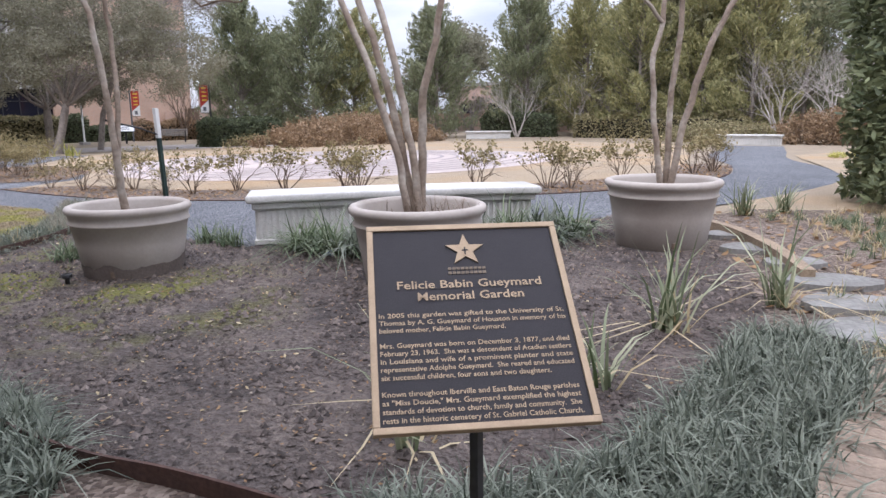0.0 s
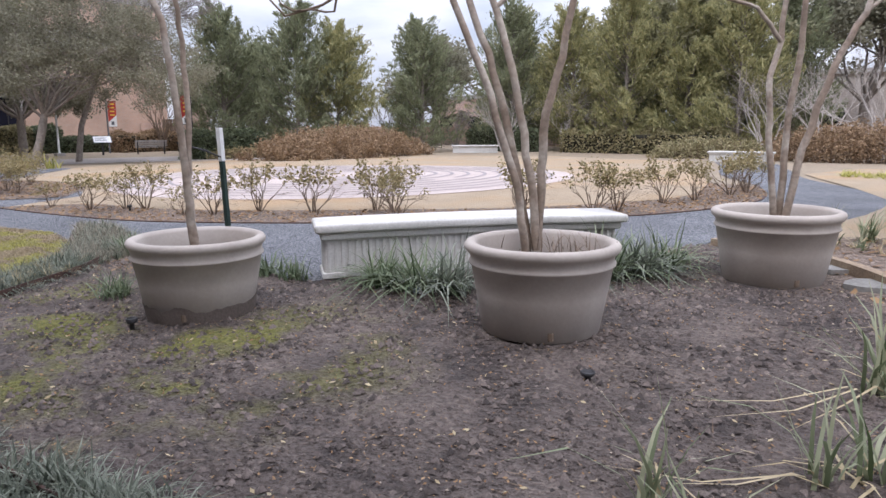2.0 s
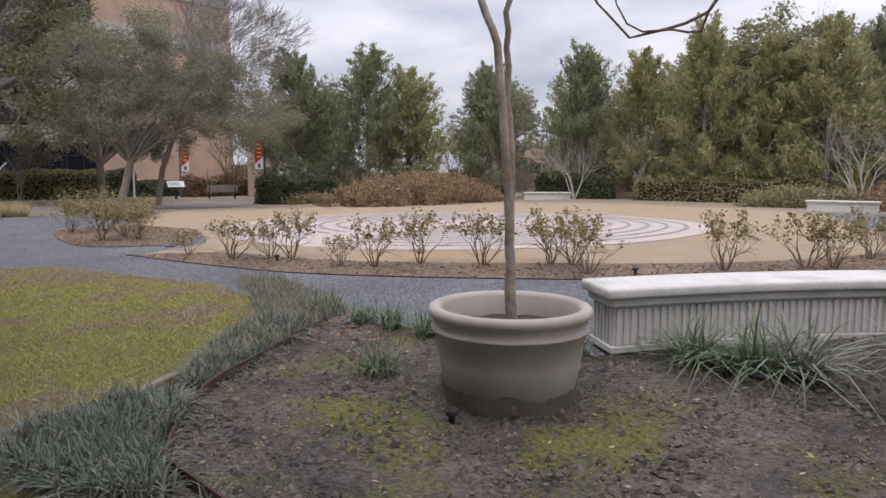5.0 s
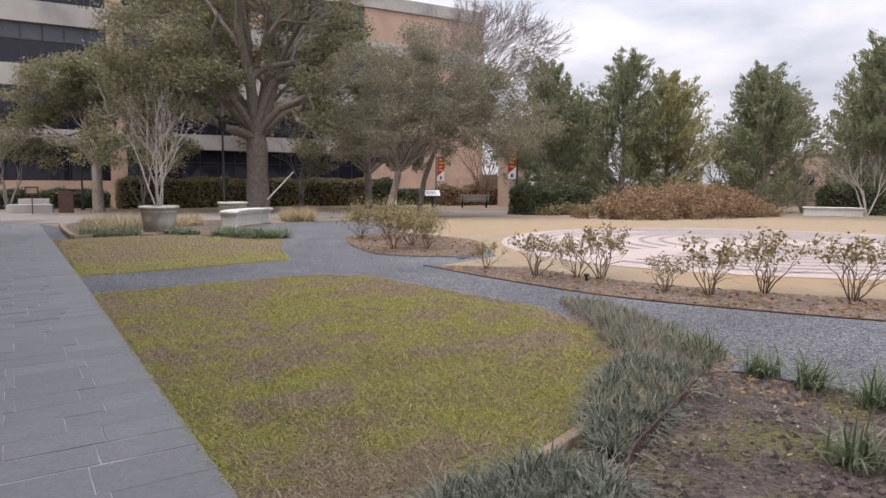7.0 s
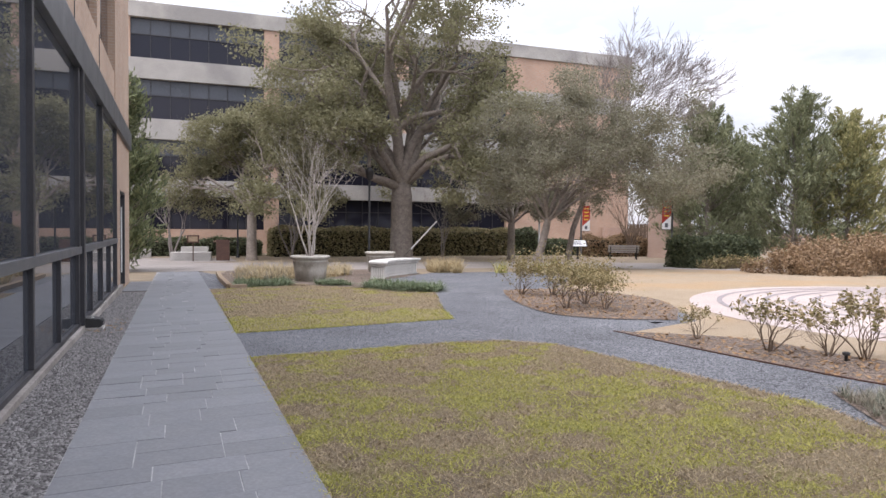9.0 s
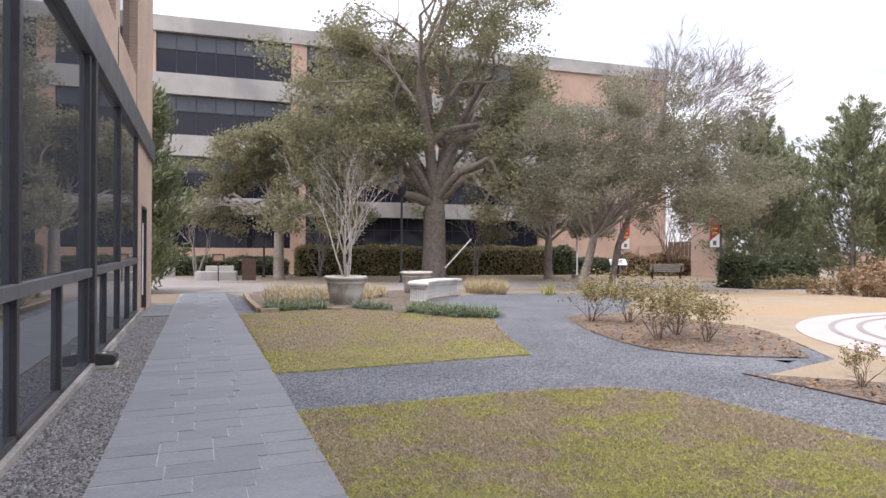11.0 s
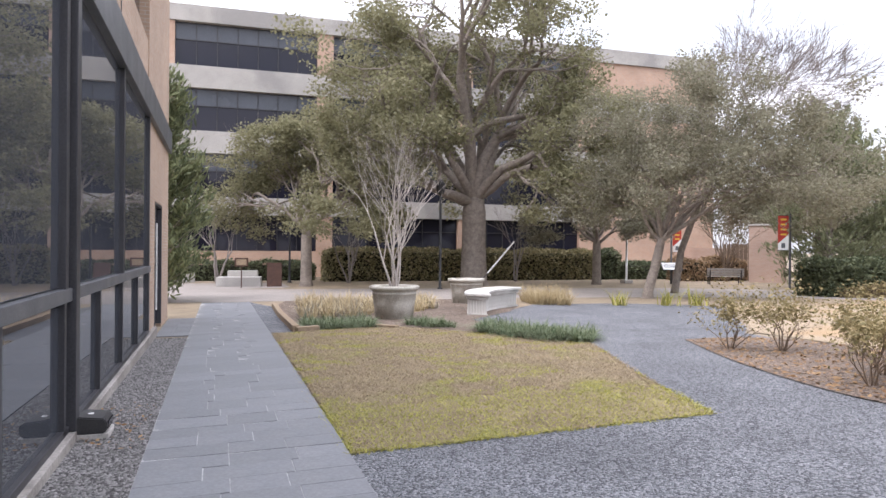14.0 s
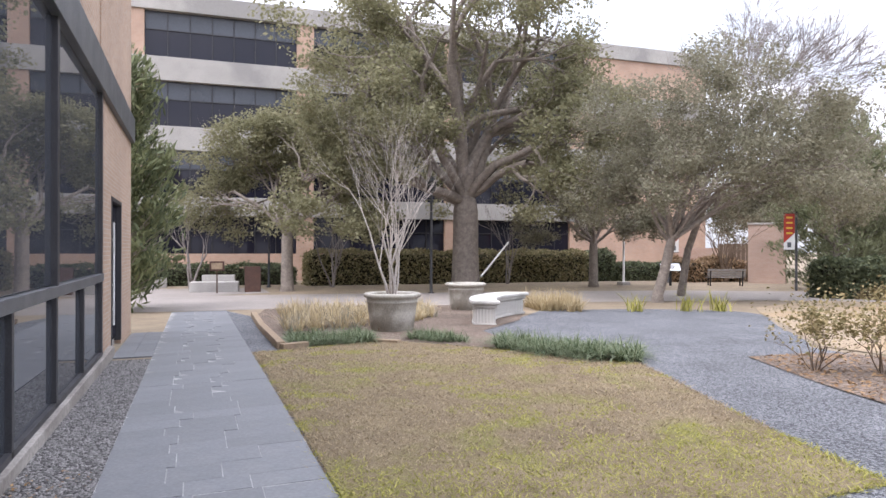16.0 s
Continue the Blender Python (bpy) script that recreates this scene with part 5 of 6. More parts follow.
def conifer(x, y, h, rad, seed, m, label, z=-0.4, n=20000, low=0.15):
    """A ragged juniper: boughs that rise and fork round a trunk, each a plume of fine upward sprays."""
    nr = np.random.default_rng(seed)
    t = thing("juniper_tree", pose(x, y, z), label, "tree", "junipers along the north side")
    V, F = tubes([[(Vector((0, 0, -0.1)), 0.16), (Vector((0.05, 0, h * 0.5)), 0.10), (Vector((0, 0.05, h * 0.95)), 0.02)]], 8)
    raw("trunk", V, F, M_BARK, t)
    nb = 120
    lines, P, A = [], [], []
    per = n // (nb * 4)
    for k in range(nb):
        s = (k + nr.random()) / nb
        zb = low + (h - low) * 0.78 * s
        a = nr.random() * 2 * math.pi
        R = rad * min(1.0, 0.72 + 1.6 * s) * (1 - s) ** 0.62 * nr.uniform(0.55, 1.18) + 0.2
        rise = R * nr.uniform(0.25, 0.75) + 0.3 + (h * 0.17) * s ** 2 * nr.uniform(0.6, 1.3)
        rise *= 0.2 + 0.8 * min(1.0, 3.5 * s)
        b0, b1 = Vector((0, 0, zb)), Vector((math.cos(a) * R, math.sin(a) * R, zb + rise))
        mid = (b0 + b1) / 2 + Vector((0, 0, -0.10 * R))
        lines.append([(b0, 0.03), (mid, 0.02), (b1, 0.006)])
        for f in range(4):
            u0 = (0.35, 0.55, 0.75, 0.92)[f]
            c0 = np.array(b0) * (1 - u0) + np.array(b1) * u0
            d = np.array((math.cos(a + nr.normal(0, 0.7)), math.sin(a + nr.normal(0, 0.7)), nr.uniform(0.7, 1.6)))
            d /= np.linalg.norm(d)
            ln = nr.uniform(0.45, 0.85) * (0.55 + 0.25 * R)
            u = nr.random((per, 1)) ** 0.8
            w = (0.05 + 0.17 * (1 - u)) * (0.7 + 0.3 * min(2.0, R))
            P.append(c0 + d * ln * u + nr.normal(0, 1, (per, 3)) * w)
            A.append(np.repeat(d[None], per, 0))
    V, F = tubes(lines, 4)
    tagged(raw("bough_structure", V, F, M_BARK, t), kind="stuff")
    P, A = np.concatenate(P), np.concatenate(A)
    A = A + nr.normal(0, 0.45, A.shape)
    A /= np.linalg.norm(A, axis=1, keepdims=True)
    B = np.cross(A, nr.normal(0, 1, A.shape))
    B /= np.linalg.norm(B, axis=1, keepdims=True) + 1e-9
    q = nr.uniform(0.6, 1.4, (len(P), 1))
    A, B = A * q * 0.15, B * q * 0.034
    V = np.stack([P - A, P + B, P + A, P - B], axis=1).reshape(-1, 3)
    tagged(raw("foliage", V, np.arange(4 * len(P)).reshape(-1, 4), m, t), kind="stuff")


CON = ((-38.6, 27.6, 8.4, 2.7, M_CONIFER), (-35.6, 31.0, 8.8, 3.0, M_CONIFER), (-34.3, 33.4, 7.8, 2.5, M_CONIFERY), (-30.8, 37.8, 8.0, 2.6, M_CONIFER), (-26.8, 43.0, 9.6, 2.9, M_CONIFER), (-22.6, 43.8, 8.8, 2.7, M_CONIFERY),
       (-18.6, 43.2, 10.4, 2.8, M_CONIFERY), (-15.0, 44.0, 8.8, 2.6, M_CONIFERY), (-11.8, 43.4, 9.4, 2.7, M_CONIFERY), (-14.2, 47.0, 8.4, 2.5, M_CONIFER), (-0.2, 43.2, 9.6, 2.8, M_CONIFERY), (4.0, 41.5, 9.0, 2.8, M_CONIFER), (-29.0, 47.5, 9.6, 2.8, M_CONIFERY), (-20.4, 48.5, 10.2, 3.0, M_CONIFER), (-10.2, 49.0, 10.4, 3.0, M_CONIFER), (-42.2, 33.6, 7.0, 2.4, M_CONIFER))
for k, (x, y, h, r, m) in enumerate(CON):
    conifer(x, y, h * 1.08, r * 1.2, 100 + k, m, "ragged yellow-green juniper tree" if m is M_CONIFERY else "ragged dark green juniper tree", n=20000)
conifer(-36.6, -3.0, 8.0, 2.0, 140, M_PODOCARP, "tall dark juniper at the corner of the brick building", n=14000, low=0.2)
# tall clipped shrub at the east side
nr = np.random.default_rng(77)
t = thing("podocarpus_shrub", pose(-0.50, 9.95, gz(-0.5, 9.95)), "tall dense dark green columnar shrub", "shrub")
V, F = tubes([[(Vector((0, 0, -0.05)), 0.10), (Vector((0, 0, 2.5)), 0.07), (Vector((0, 0, 4.8)), 0.02)]], 8)
raw("trunk", V, F, M_BARK, t)
a, zz = nr.random(26000) * 2 * np.pi, nr.random(26000) * 5.2 + 0.1
lump = 1 + 0.10 * np.sin(a * 3 + zz * 2.2) + 0.08 * np.sin(a * 5 - zz * 3.7)
rr = 1.05 * lump * (0.62 + 0.38 * np.sqrt(nr.random(26000))) * np.clip((5.7 - zz) / 1.4, 0.2, 1) ** 0.5
V, F = leaves(np.stack([rr * np.cos(a), rr * np.sin(a), zz], 1), nr, 0.05, 0.03, long=3.0)
raw("foliage", V, F, M_PODOCARP, t)


def hedge(name, x0, x1, y0, y1, h, z, seed, m, label, n, size=0.09, cat="hedge", round_=0.15, yaw=0.0, wob=0.05):
    """A clipped hedge: a solid dark block for the shade inside, with a shell of leaves."""
    nr = np.random.default_rng(seed)
    cx, cy = (x0 + x1) / 2, (y0 + y1) / 2
    t = thing(name, pose(cx, cy, z, 0, 0, yaw), label, cat)
    ax, ay = (x1 - x0) / 2, (y1 - y0) / 2
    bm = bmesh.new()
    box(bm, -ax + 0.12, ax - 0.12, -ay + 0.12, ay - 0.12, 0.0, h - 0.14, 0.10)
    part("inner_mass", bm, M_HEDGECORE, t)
    areas = np.array([2 * ay * h, 2 * ay * h, 2 * ax * h, 2 * ax * h, 4 * ax * ay])
    f = nr.choice(5, n, p=areas / areas.sum())
    u, v = nr.uniform(-1, 1, n), nr.uniform(0, 1, n)
    X = np.where(f == 0, -ax, np.where(f == 1, ax, u * ax))
    Y = np.where(f == 2, -ay, np.where(f == 3, ay, np.where(f == 4, nr.uniform(-1, 1, n) * ay, u * ay)))
    Z = np.where(f == 4, h, v * h)
    k = np.clip((Z / h - (1 - round_)) / round_, 0, 1) ** 2
    X, Y = X * (1 - k * min(0.5, 0.25 / ax)), Y * (1 - k * min(0.5, 0.25 / ay))
    w = wob * (np.sin(X * 2.1 + Y * 1.7) + np.sin(Y * 3.3 - X * 1.1 + 1)) * (Z / h)
    P = np.stack([X, Y, Z + w], 1) + nr.normal(0, 0.05, (n, 3))
    V, F = leaves(P, nr, size, 0.03)
    raw("leaf_shell", V, F, m, t)


# near-black colour paints the shade deep between the hedge leaves
M_HEDGECORE = mat("hedge_inner_shade", (0.025, 0.024, 0.016), (0.045, 0.040, 0.028), 9, 0.95, 1.0, 30, dist=0.05)
hedge("clipped_hedge", -51.2, -49.8, 4.6, 21.0, 1.75, -0.42, 1, M_HEDGEBROWN, "long clipped olive hedge under the far windows", 26000)
hedge("clipped_hedge", -51.2, -49.8, 21.1, 22.9, 1.75, -0.42, 2, M_HEDGE, "dark green end of the clipped hedge", 5000)
hedge("clipped_hedge", -52.6, -51.4, -9.0, 4.2, 1.0, -0.42, 3, M_HEDGE, "low dark clipped hedge behind the forecourt", 12000)
hedge("clipped_hedge", -51.0, -49.6, 23.2, 30.0, 1.05, -0.45, 4, M_HEDGE, "low dark hedge beneath the trees", 8000)
hedge("clipped_hedge", -48.5, -46.9, 25.4, 30.0, 1.3, -0.45, 14, M_RUST, "brown shrubs behind the park bench", 7000, wob=0.12)
hedge("clipped_hedge", -35.1, -33.7, 22.0, 26.8, 1.45, -0.40, 5, M_HEDGE, "dark green clipped hedge block before the junipers", 14000, yaw=5)
hedge("clipped_hedge", -28.9, -23.8, 40.6, 41.8, 1.5, -0.42, 6, M_HEDGE, "dark hedge behind the far stone bench", 9000, yaw=10)
hedge("dark_shrub_row", -22.0, -11.5, 41.0, 42.5, 1.3, -0.42, 7, M_HEDGEBROWN, "brownish shrub row under the junipers", 11000, wob=0.15)


def mound(x, y, yaw, ax, ay, h, seed, m, label, n, size=0.07, z=-0.4, power=2.6):
    """A loose, twiggy rounded shrub mass."""
    nr = np.random.default_rng(seed)
    rng = random.Random(seed)
    t = thing("shrub_mass", pose(x, y, z, 0, 0, yaw), label, "shrub")
    lines = []
    P = []
    for k in range(420):
        u, v = nr.uniform(-1, 1), nr.uniform(-1, 1)
        top = h * max(0.15, 1 - abs(u) ** power * 0.55 - abs(v) ** power * 0.6) * nr.uniform(0.82, 1.06)
        a, b = Vector((u * ax * 0.93, v * ay * 0.85, -0.05)), Vector((u * ax + nr.normal(0, 0.15), v * ay + nr.normal(0, 0.15), top))
        lines.append([(a, 0.012), ((a + b) / 2 + Vector((nr.normal(0, 0.08), nr.normal(0, 0.08), 0)), 0.009), (b, 0.003)])
        s = nr.random((n // 420, 1)) ** 0.55
        P.append(np.array(a) * (1 - s) + np.array(b) * s + nr.normal(0, 0.10, (n // 420, 3)))
    V, F = tubes(lines, 4)
    tagged(raw("twig_structure", V, F, M_TWIG, t), kind="stuff")
    V, F = leaves(np.concatenate(P), nr, size, 0.02)
    raw("foliage", V, F, m, t)


mound(-28.2, 27.6, 97, 6.6, 2.0, 1.75, 1, M_RUST, "broad rust-brown rounded shrub mass before the junipers", 30000)
mound(-4.6, 37.2, 0, 4.2, 1.6, 1.9, 2, M_RUST, "rust-brown shrub mass at the end of the gravel path", 22000)
mound(2.5, 34.5, -10, 4.2, 1.8, 2.0, 3, M_RUST, "rust-brown shrub mass by the east lawn", 18000)
mound(-11.6, 37.8, 0, 3.0, 1.2, 1.1, 4, M_HEDGEBROWN, "low brown shrub behind the stone bench", 9000)
mound(-33.1, 24.4, 94, 1.9, 0.4, 0.55, 5, M_AZALEA, "small yellowish shrubs before the dark hedge", 2500, z=-0.36)

# azaleas: three shapes, each with bare stems and leafy tips
AZ = []
for k in range(3):
    nr = np.random.default_rng(300 + k)
    rng = random.Random(300 + k)
    lines, tips = [], []
    spec = dict(wiggle=0.16, up=0.03, taper=0.6, forks=(2, 3), angle=(16, 42), ratio=(0.55, 0.85), leafy=2)
    for s in range(7):
        a = 2 * math.pi * (s + rng.uniform(-0.4, 0.4)) / 7
        e = rng.uniform(0.25, 0.75)
        grow(rng, Vector((math.cos(a) * 0.03, math.sin(a) * 0.03, -0.03)), Vector((math.cos(a) * e, math.sin(a) * e, 1)).normalized(), 0.36, 0.011, 3, spec, lines, tips)
    P = np.array([tuple(q) for q in tips if q.z > 0.42])
    AZ.append((tubes(lines, 5), leaves(P[nr.integers(0, len(P), 480)], nr, 0.030, 0.028, long=2.0, up=0.3)))


def azalea(x, y, k, s, bushy=False):
    t = thing("azalea", pose(x, y, gz(x, y) + 0.012, 0, 0, (x * 97) % 360), "leafy yellowish azalea bush" if bushy else "leggy azalea with bare stems and sparse yellowish leaves", "shrub", "azaleas in the corner bed" if bushy else "azaleas along the path")
    t.scale = (s, s, s)
    if AZME[k] is None:
        (V, F), (LV, LF) = AZ[k]
        a, b = raw("stem_structure", V, F, M_TWIG, t), raw("foliage", LV, LF, M_AZALEA, t)
        AZME[k] = (a.data, b.data)
    else:
        for nm, me in zip(("stem_structure", "foliage"), AZME[k]):
            new(nm, me).parent = t
    if bushy:
        nr = np.random.default_rng(int(abs(x * 100)))
        u = nr.normal(0, 1, (750, 3)) * (0.27, 0.27, 0.17) + (0, 0, 0.68)
        V, F = leaves(u, nr, 0.026, 0.02, long=2.0, up=0.3)
        raw("dense_foliage", V, F, M_AZALEA, t)


AZME = [None, None, None]
NEAR_AZ = ((-13.84, 5.52, 0.55), (-12.8, 5.66, 0.85), (-12.3, 6.0, 0.75), (-12.0, 6.18, 0.95), (-10.75, 6.05, 0.6), (-10.28, 6.27, 0.85), (-9.98, 6.9, 0.95), (-9.1, 7.2, 1.0), (-8.4, 7.86, 0.95), (-7.55, 7.32, 0.8), (-8.05, 7.88, 0.95), (-6.25, 8.6, 0.95), (-5.45, 9.37, 0.95), (-5.17, 9.55, 0.85),
           (-4.95, 10.85, 0.9), (-4.62, 11.43, 0.85), (-4.36, 12.64, 0.95), (-4.25, 13.3, 0.95), (-4.45, 14.0, 0.9))
for k, (x, y, s) in enumerate(NEAR_AZ):
    azalea(x, y, k % 3, s)
for k, (x, y, s) in enumerate(((-20.5, 6.45, 0.95), (-20.0, 6.95, 1.0), (-17.6, 5.85, 0.95), (-17.1, 6.35, 0.8), (-18.0, 6.5, 0.85), (-19.2, 7.5, 0.85))):
    azalea(x, y, k % 3, s, True)


# ---- blades: liriope, mondo grass, straw tufts ----
def blades(base, nr, length, width, lean=0.6, drop=0.5, stiff=1.0, tuft=1):
    """Arching strap leaves from the base points, alone or in tufts: verts and quads."""
    B = np.repeat(np.asarray(base, dtype=np.float64), tuft, axis=0)
    n = len(B)
    if tuft > 1:
        B[:, :2] += nr.normal(0, 0.016, (n, 2))
    a = nr.random(n) * 2 * np.pi
    big = np.repeat(nr.uniform(0.7, 1.2, n // tuft), tuft)
    L = length * nr.uniform(0.55, 1.15, n) * big
    reach = lean * nr.uniform(0.2, 1.2, n)
    twist = nr.normal(0, 0.35, n)
    rows = []
    for s in (0.0, 0.3, 0.65, 1.0):
        dx, dy = np.cos(a + twist * s), np.sin(a + twist * s)
        out = L * reach * s ** 1.25
        up = L * (stiff * s - drop * reach * s ** 2.2)
        w = width * (1 - 0.92 * s ** 2.2) * 0.5
        c = B + np.stack([dx * out, dy * out, np.maximum(up, 0.004 + 0.01 * s)], 1)
        side = np.stack([-dy * w, dx * w, np.zeros(n)], 1)
        rows += [c - side, c + side]
    V = np.stack(rows, 1).reshape(-1, 3)
    o = np.arange(n)[:, None] * 8
    F = np.concatenate([o + np.array([[0, 1, 3, 2]]), o + np.array([[2, 3, 5, 4]]), o + np.array([[4, 5, 7, 6]])], 0)
    return V, F


def clump(name, x, y, n, length, width, spread, seed, m, label, cat, group="", lean=0.6, drop=0.5, lift=0.015, stiff=1.0):
    nr = np.random.default_rng(seed)
    t = thing(name, pose(x, y, gz(x, y) + lift), label, cat, group)
    b = np.concatenate([nr.normal(0, spread, (n, 2)), np.full((n, 1), -0.01)], 1)
    V, F = blades(b, nr, length, width, lean, drop, stiff)
    raw("foliage", V, F, m, t)
    return t


LIR = ((-7.51, 3.72, 0.26), (-7.09, 3.70, 0.27), (-6.70, 2.72, 0.22), (-8.50, 3.86, 0.22), (-7.92, 3.76, 0.22), (-6.2, 3.9, 0.24), (-5.9, 3.95, 0.2), (-6.75, 3.72, 0.26))
for k, (x, y, s) in enumerate(LIR):
    clump("liriope_clump", x, y, 95, s * 1.35, 0.013, 0.055, 400 + k, M_LIRIOPE, "small tuft of dark green liriope", "grass clump", "liriope tufts at the bed's edge", 1.0, 0.6)
for k, (x, y, s) in enumerate(((-4.40, 4.26, 0.50), (-5.05, 4.18, 0.40), (-3.36, 5.63, 0.34), (-4.67, 4.17, 0.44), (-3.75, 5.05, 0.40), (-3.55, 5.35, 0.48), (-3.35, 5.62, 0.46), (-3.2, 5.95, 0.42))):
    clump("liriope_clump", x, y, 150, s * 1.25, 0.018, 0.06, 420 + k, M_LIRIOPE if k % 2 else M_MONDO, "arching grey-green liriope clump before the stone bench", "grass clump", "liriope before the bench", 1.35, 0.68)
for k, (x, y, n, s) in enumerate(((-1.42, 3.74, 34, 0.62), (-1.02, 4.58, 30, 0.55), (-1.36, 2.78, 18, 0.42), (-1.98, 2.13, 15, 0.50), (-1.49, 2.63, 16, 0.45), (-2.25, 8.1, 40, 0.45), (-1.9, 8.5, 40, 0.4), (-1.72, 1.86, 14, 0.42))):
    clump("strap_leaf_plant", x, y, n, s * 1.12, 0.019, 0.04, 440 + k, M_VARIEG, "sparse strappy lily-like plant in bare soil", "plant", "strap-leaf plants in the bed", 0.75, 0.62, stiff=1.05)
    clump("strap_leaf_plant", x + 0.03, y, max(6, n // 3), s * 1.15, 0.015, 0.04, 460 + k, M_STRAW, "bleached dry strap leaves lying on soil", "plant", "strap-leaf plants in the bed", 1.5, 0.75, stiff=0.75)


def matted(name, outline, n, length, width, seed, m, label, lean=1.4, drop=0.62, patch=0.0):
    """A mass of blades inside an outline: too many to count."""
    nr = np.random.default_rng(seed)
    xs, ys = [p[0] for p in outline], [p[1] for p in outline]
    pts = []
    while len(pts) < n // 14:
        x, y = nr.uniform(min(xs), max(xs)), nr.uniform(min(ys), max(ys))
        if inside(x, y, outline) and (not patch or noise.noise(Vector((x * 1.1, y * 1.1, 3.0))) > patch):
            pts.append((x, y, gz(x, y)))
    V, F = blades(np.array(pts), nr, length, width, lean, drop, 1.0, 14)
    return tagged(raw(name, V, F, m), label, "ground cover", kind="stuff")


MONDO_FRONT = [(-7.38, 0.62), (-7.58, 0.95), (-7.55, 1.35), (-7.34, 1.6), (-7.10, 1.50), (-6.62, 1.05), (-6.2, 0.9), (-6.3, 0.66), (-7.0, 0.55)]
MONDO_BACK = [(-7.80, 1.92), (-7.42, 1.75), (-7.64, 2.35), (-8.0, 3.1), (-8.3, 3.35), (-8.7, 3.2), (-8.35, 2.6)]
DRY_EDGE = [(-11.0, 4.55), (-10.7, 4.85), (-9.2, 4.38), (-8.4, 4.0), (-8.1, 3.3), (-8.35, 3.0), (-8.82, 3.3), (-9.75, 3.85)]
matted("mondo_grass", MONDO_FRONT, 7600, 0.215, 0.0105, 501, M_MONDO, "dense mound of grey-green mondo grass", 1.25, 0.62)
matted("mondo_grass_back", MONDO_BACK, 7000, 0.18, 0.010, 516, M_MONDO, "grey-green mondo grass along the steel edging", 1.25, 0.62)
matted("mondo_dry_blades", MONDO_BACK, 500, 0.2, 0.007, 515, M_STRAW, "dry straw blades among the mondo grass", 1.0, 0.6)
matted("dry_border_grass", DRY_EDGE, 4200, 0.18, 0.006, 502, M_DRYGRASS, "greyish dry border grass", 0.9, 0.5)
matted("dry_border_grass_green", DRY_EDGE, 2600, 0.18, 0.008, 503, M_MONDO, "grey-green grass among dry border", 0.9, 0.5)
matted("mondo_grass_east", [(-1.55, 1.32), (-1.05, 1.95), (-1.0, 2.4), (-0.98, 3.1), (-0.98, 3.85), (-0.72, 4.05), (-0.42, 3.7), (-0.3, 3.2), (-0.35, 2.5), (-0.2, 1.9), (-0.6, 1.35), (-1.1, 1.2)], 9500, 0.225, 0.0105, 504, M_MONDO, "dense grey-green mondo grass beside the plaque", 1.25, 0.62)
matted("mondo_grass_south", [(-4.2, 0.98), (-3.5, 1.08), (-3.1, 1.08), (-2.72, 0.98), (-2.5, 0.85), (-2.7, 0.62), (-3.4, 0.62), (-4.2, 0.70)], 3400, 0.215, 0.0105, 505, M_MONDO, "grey-green mondo grass at the bed's front", 1.25, 0.62)
matted("mondo_grass_front", [(-6.0, 0.95), (-4.3, 0.95), (-4.2, 0.72), (-6.0, 0.78)], 1600, 0.17, 0.007, 506, M_MONDO, "thin mondo grass along the edging")
matted("east_ground_cover", [(-0.7, 4.3), (-1.0, 6.7), (-2.0, 8.0), (-1.0, 9.4), (1.2, 9.2), (2.2, 5.5), (1.2, 3.2), (0.1, 3.0)], 7000, 0.16, 0.008, 507, M_LIRIOPE, "patchy green ground cover in leaf litter", 0.8, 0.5, patch=-0.02)
matted("east_dry_cover", [(-0.7, 4.3), (-1.0, 6.7), (-2.0, 8.0), (-1.0, 9.4), (1.2, 9.2), (2.2, 5.5), (1.2, 3.2), (0.1, 3.0)], 4500, 0.15, 0.007, 508, M_STRAW, "dry straw-coloured stems in leaf litter", 1.0, 0.6)
matted("east_green_strip", [(-3.6, 20.5), (-1.0, 19.5), (3.0, 19.0), (3.0, 21.5), (-3.8, 23.0)], 5000, 0.22, 0.012, 509, M_GRASSY, "bright green grass strip by the gravel path")
matted("west_liriope", [(-25.3, 4.25), (-24.3, 3.85), (-22.9, 4.3), (-22.0, 4.95), (-22.6, 5.35), (-23.8, 4.85)], 4200, 0.36, 0.016, 510, M_LIRIOPE, "dark green liriope mass edging the far bed")
matted("west_liriope_middle", [(-26.3, 2.9), (-25.6, 3.2), (-25.3, 3.7), (-25.9, 3.8), (-26.7, 3.3)], 1300, 0.30, 0.013, 517, M_LIRIOPE, "low liriope before the pale planter")
matted("west_liriope_front", [(-26.1, 0.75), (-26.1, 2.2), (-27.2, 2.4), (-27.3, 0.8)], 2800, 0.32, 0.013, 511, M_LIRIOPE, "dark green liriope at the front of the far bed")
matted("straw_grass", [(-28.3, 0.9), (-28.5, 2.2), (-29.5, 3.9), (-30.5, 5.0), (-34.0, 5.6), (-34.2, 1.4)], 3600, 0.56, 0.014, 512, M_STRAW, "tall straw-coloured dormant grasses in the far bed", 1.0, 0.6)
matted("straw_grass_green", [(-28.3, 0.9), (-28.5, 2.2), (-29.5, 3.9), (-30.5, 5.0), (-34.0, 5.6), (-34.2, 1.4)], 3000, 0.46, 0.014, 513, M_DRYGRASS, "grey-green dry leaves among the straw grasses", 1.0, 0.6)
matted("straw_grass_back", [(-31.5, 8.3), (-30.6, 9.2), (-32.5, 9.8), (-33.4, 8.8)], 1800, 0.65, 0.014, 514, M_STRAW, "straw-coloured grass clump behind the stone bench", 0.8, 0.45)
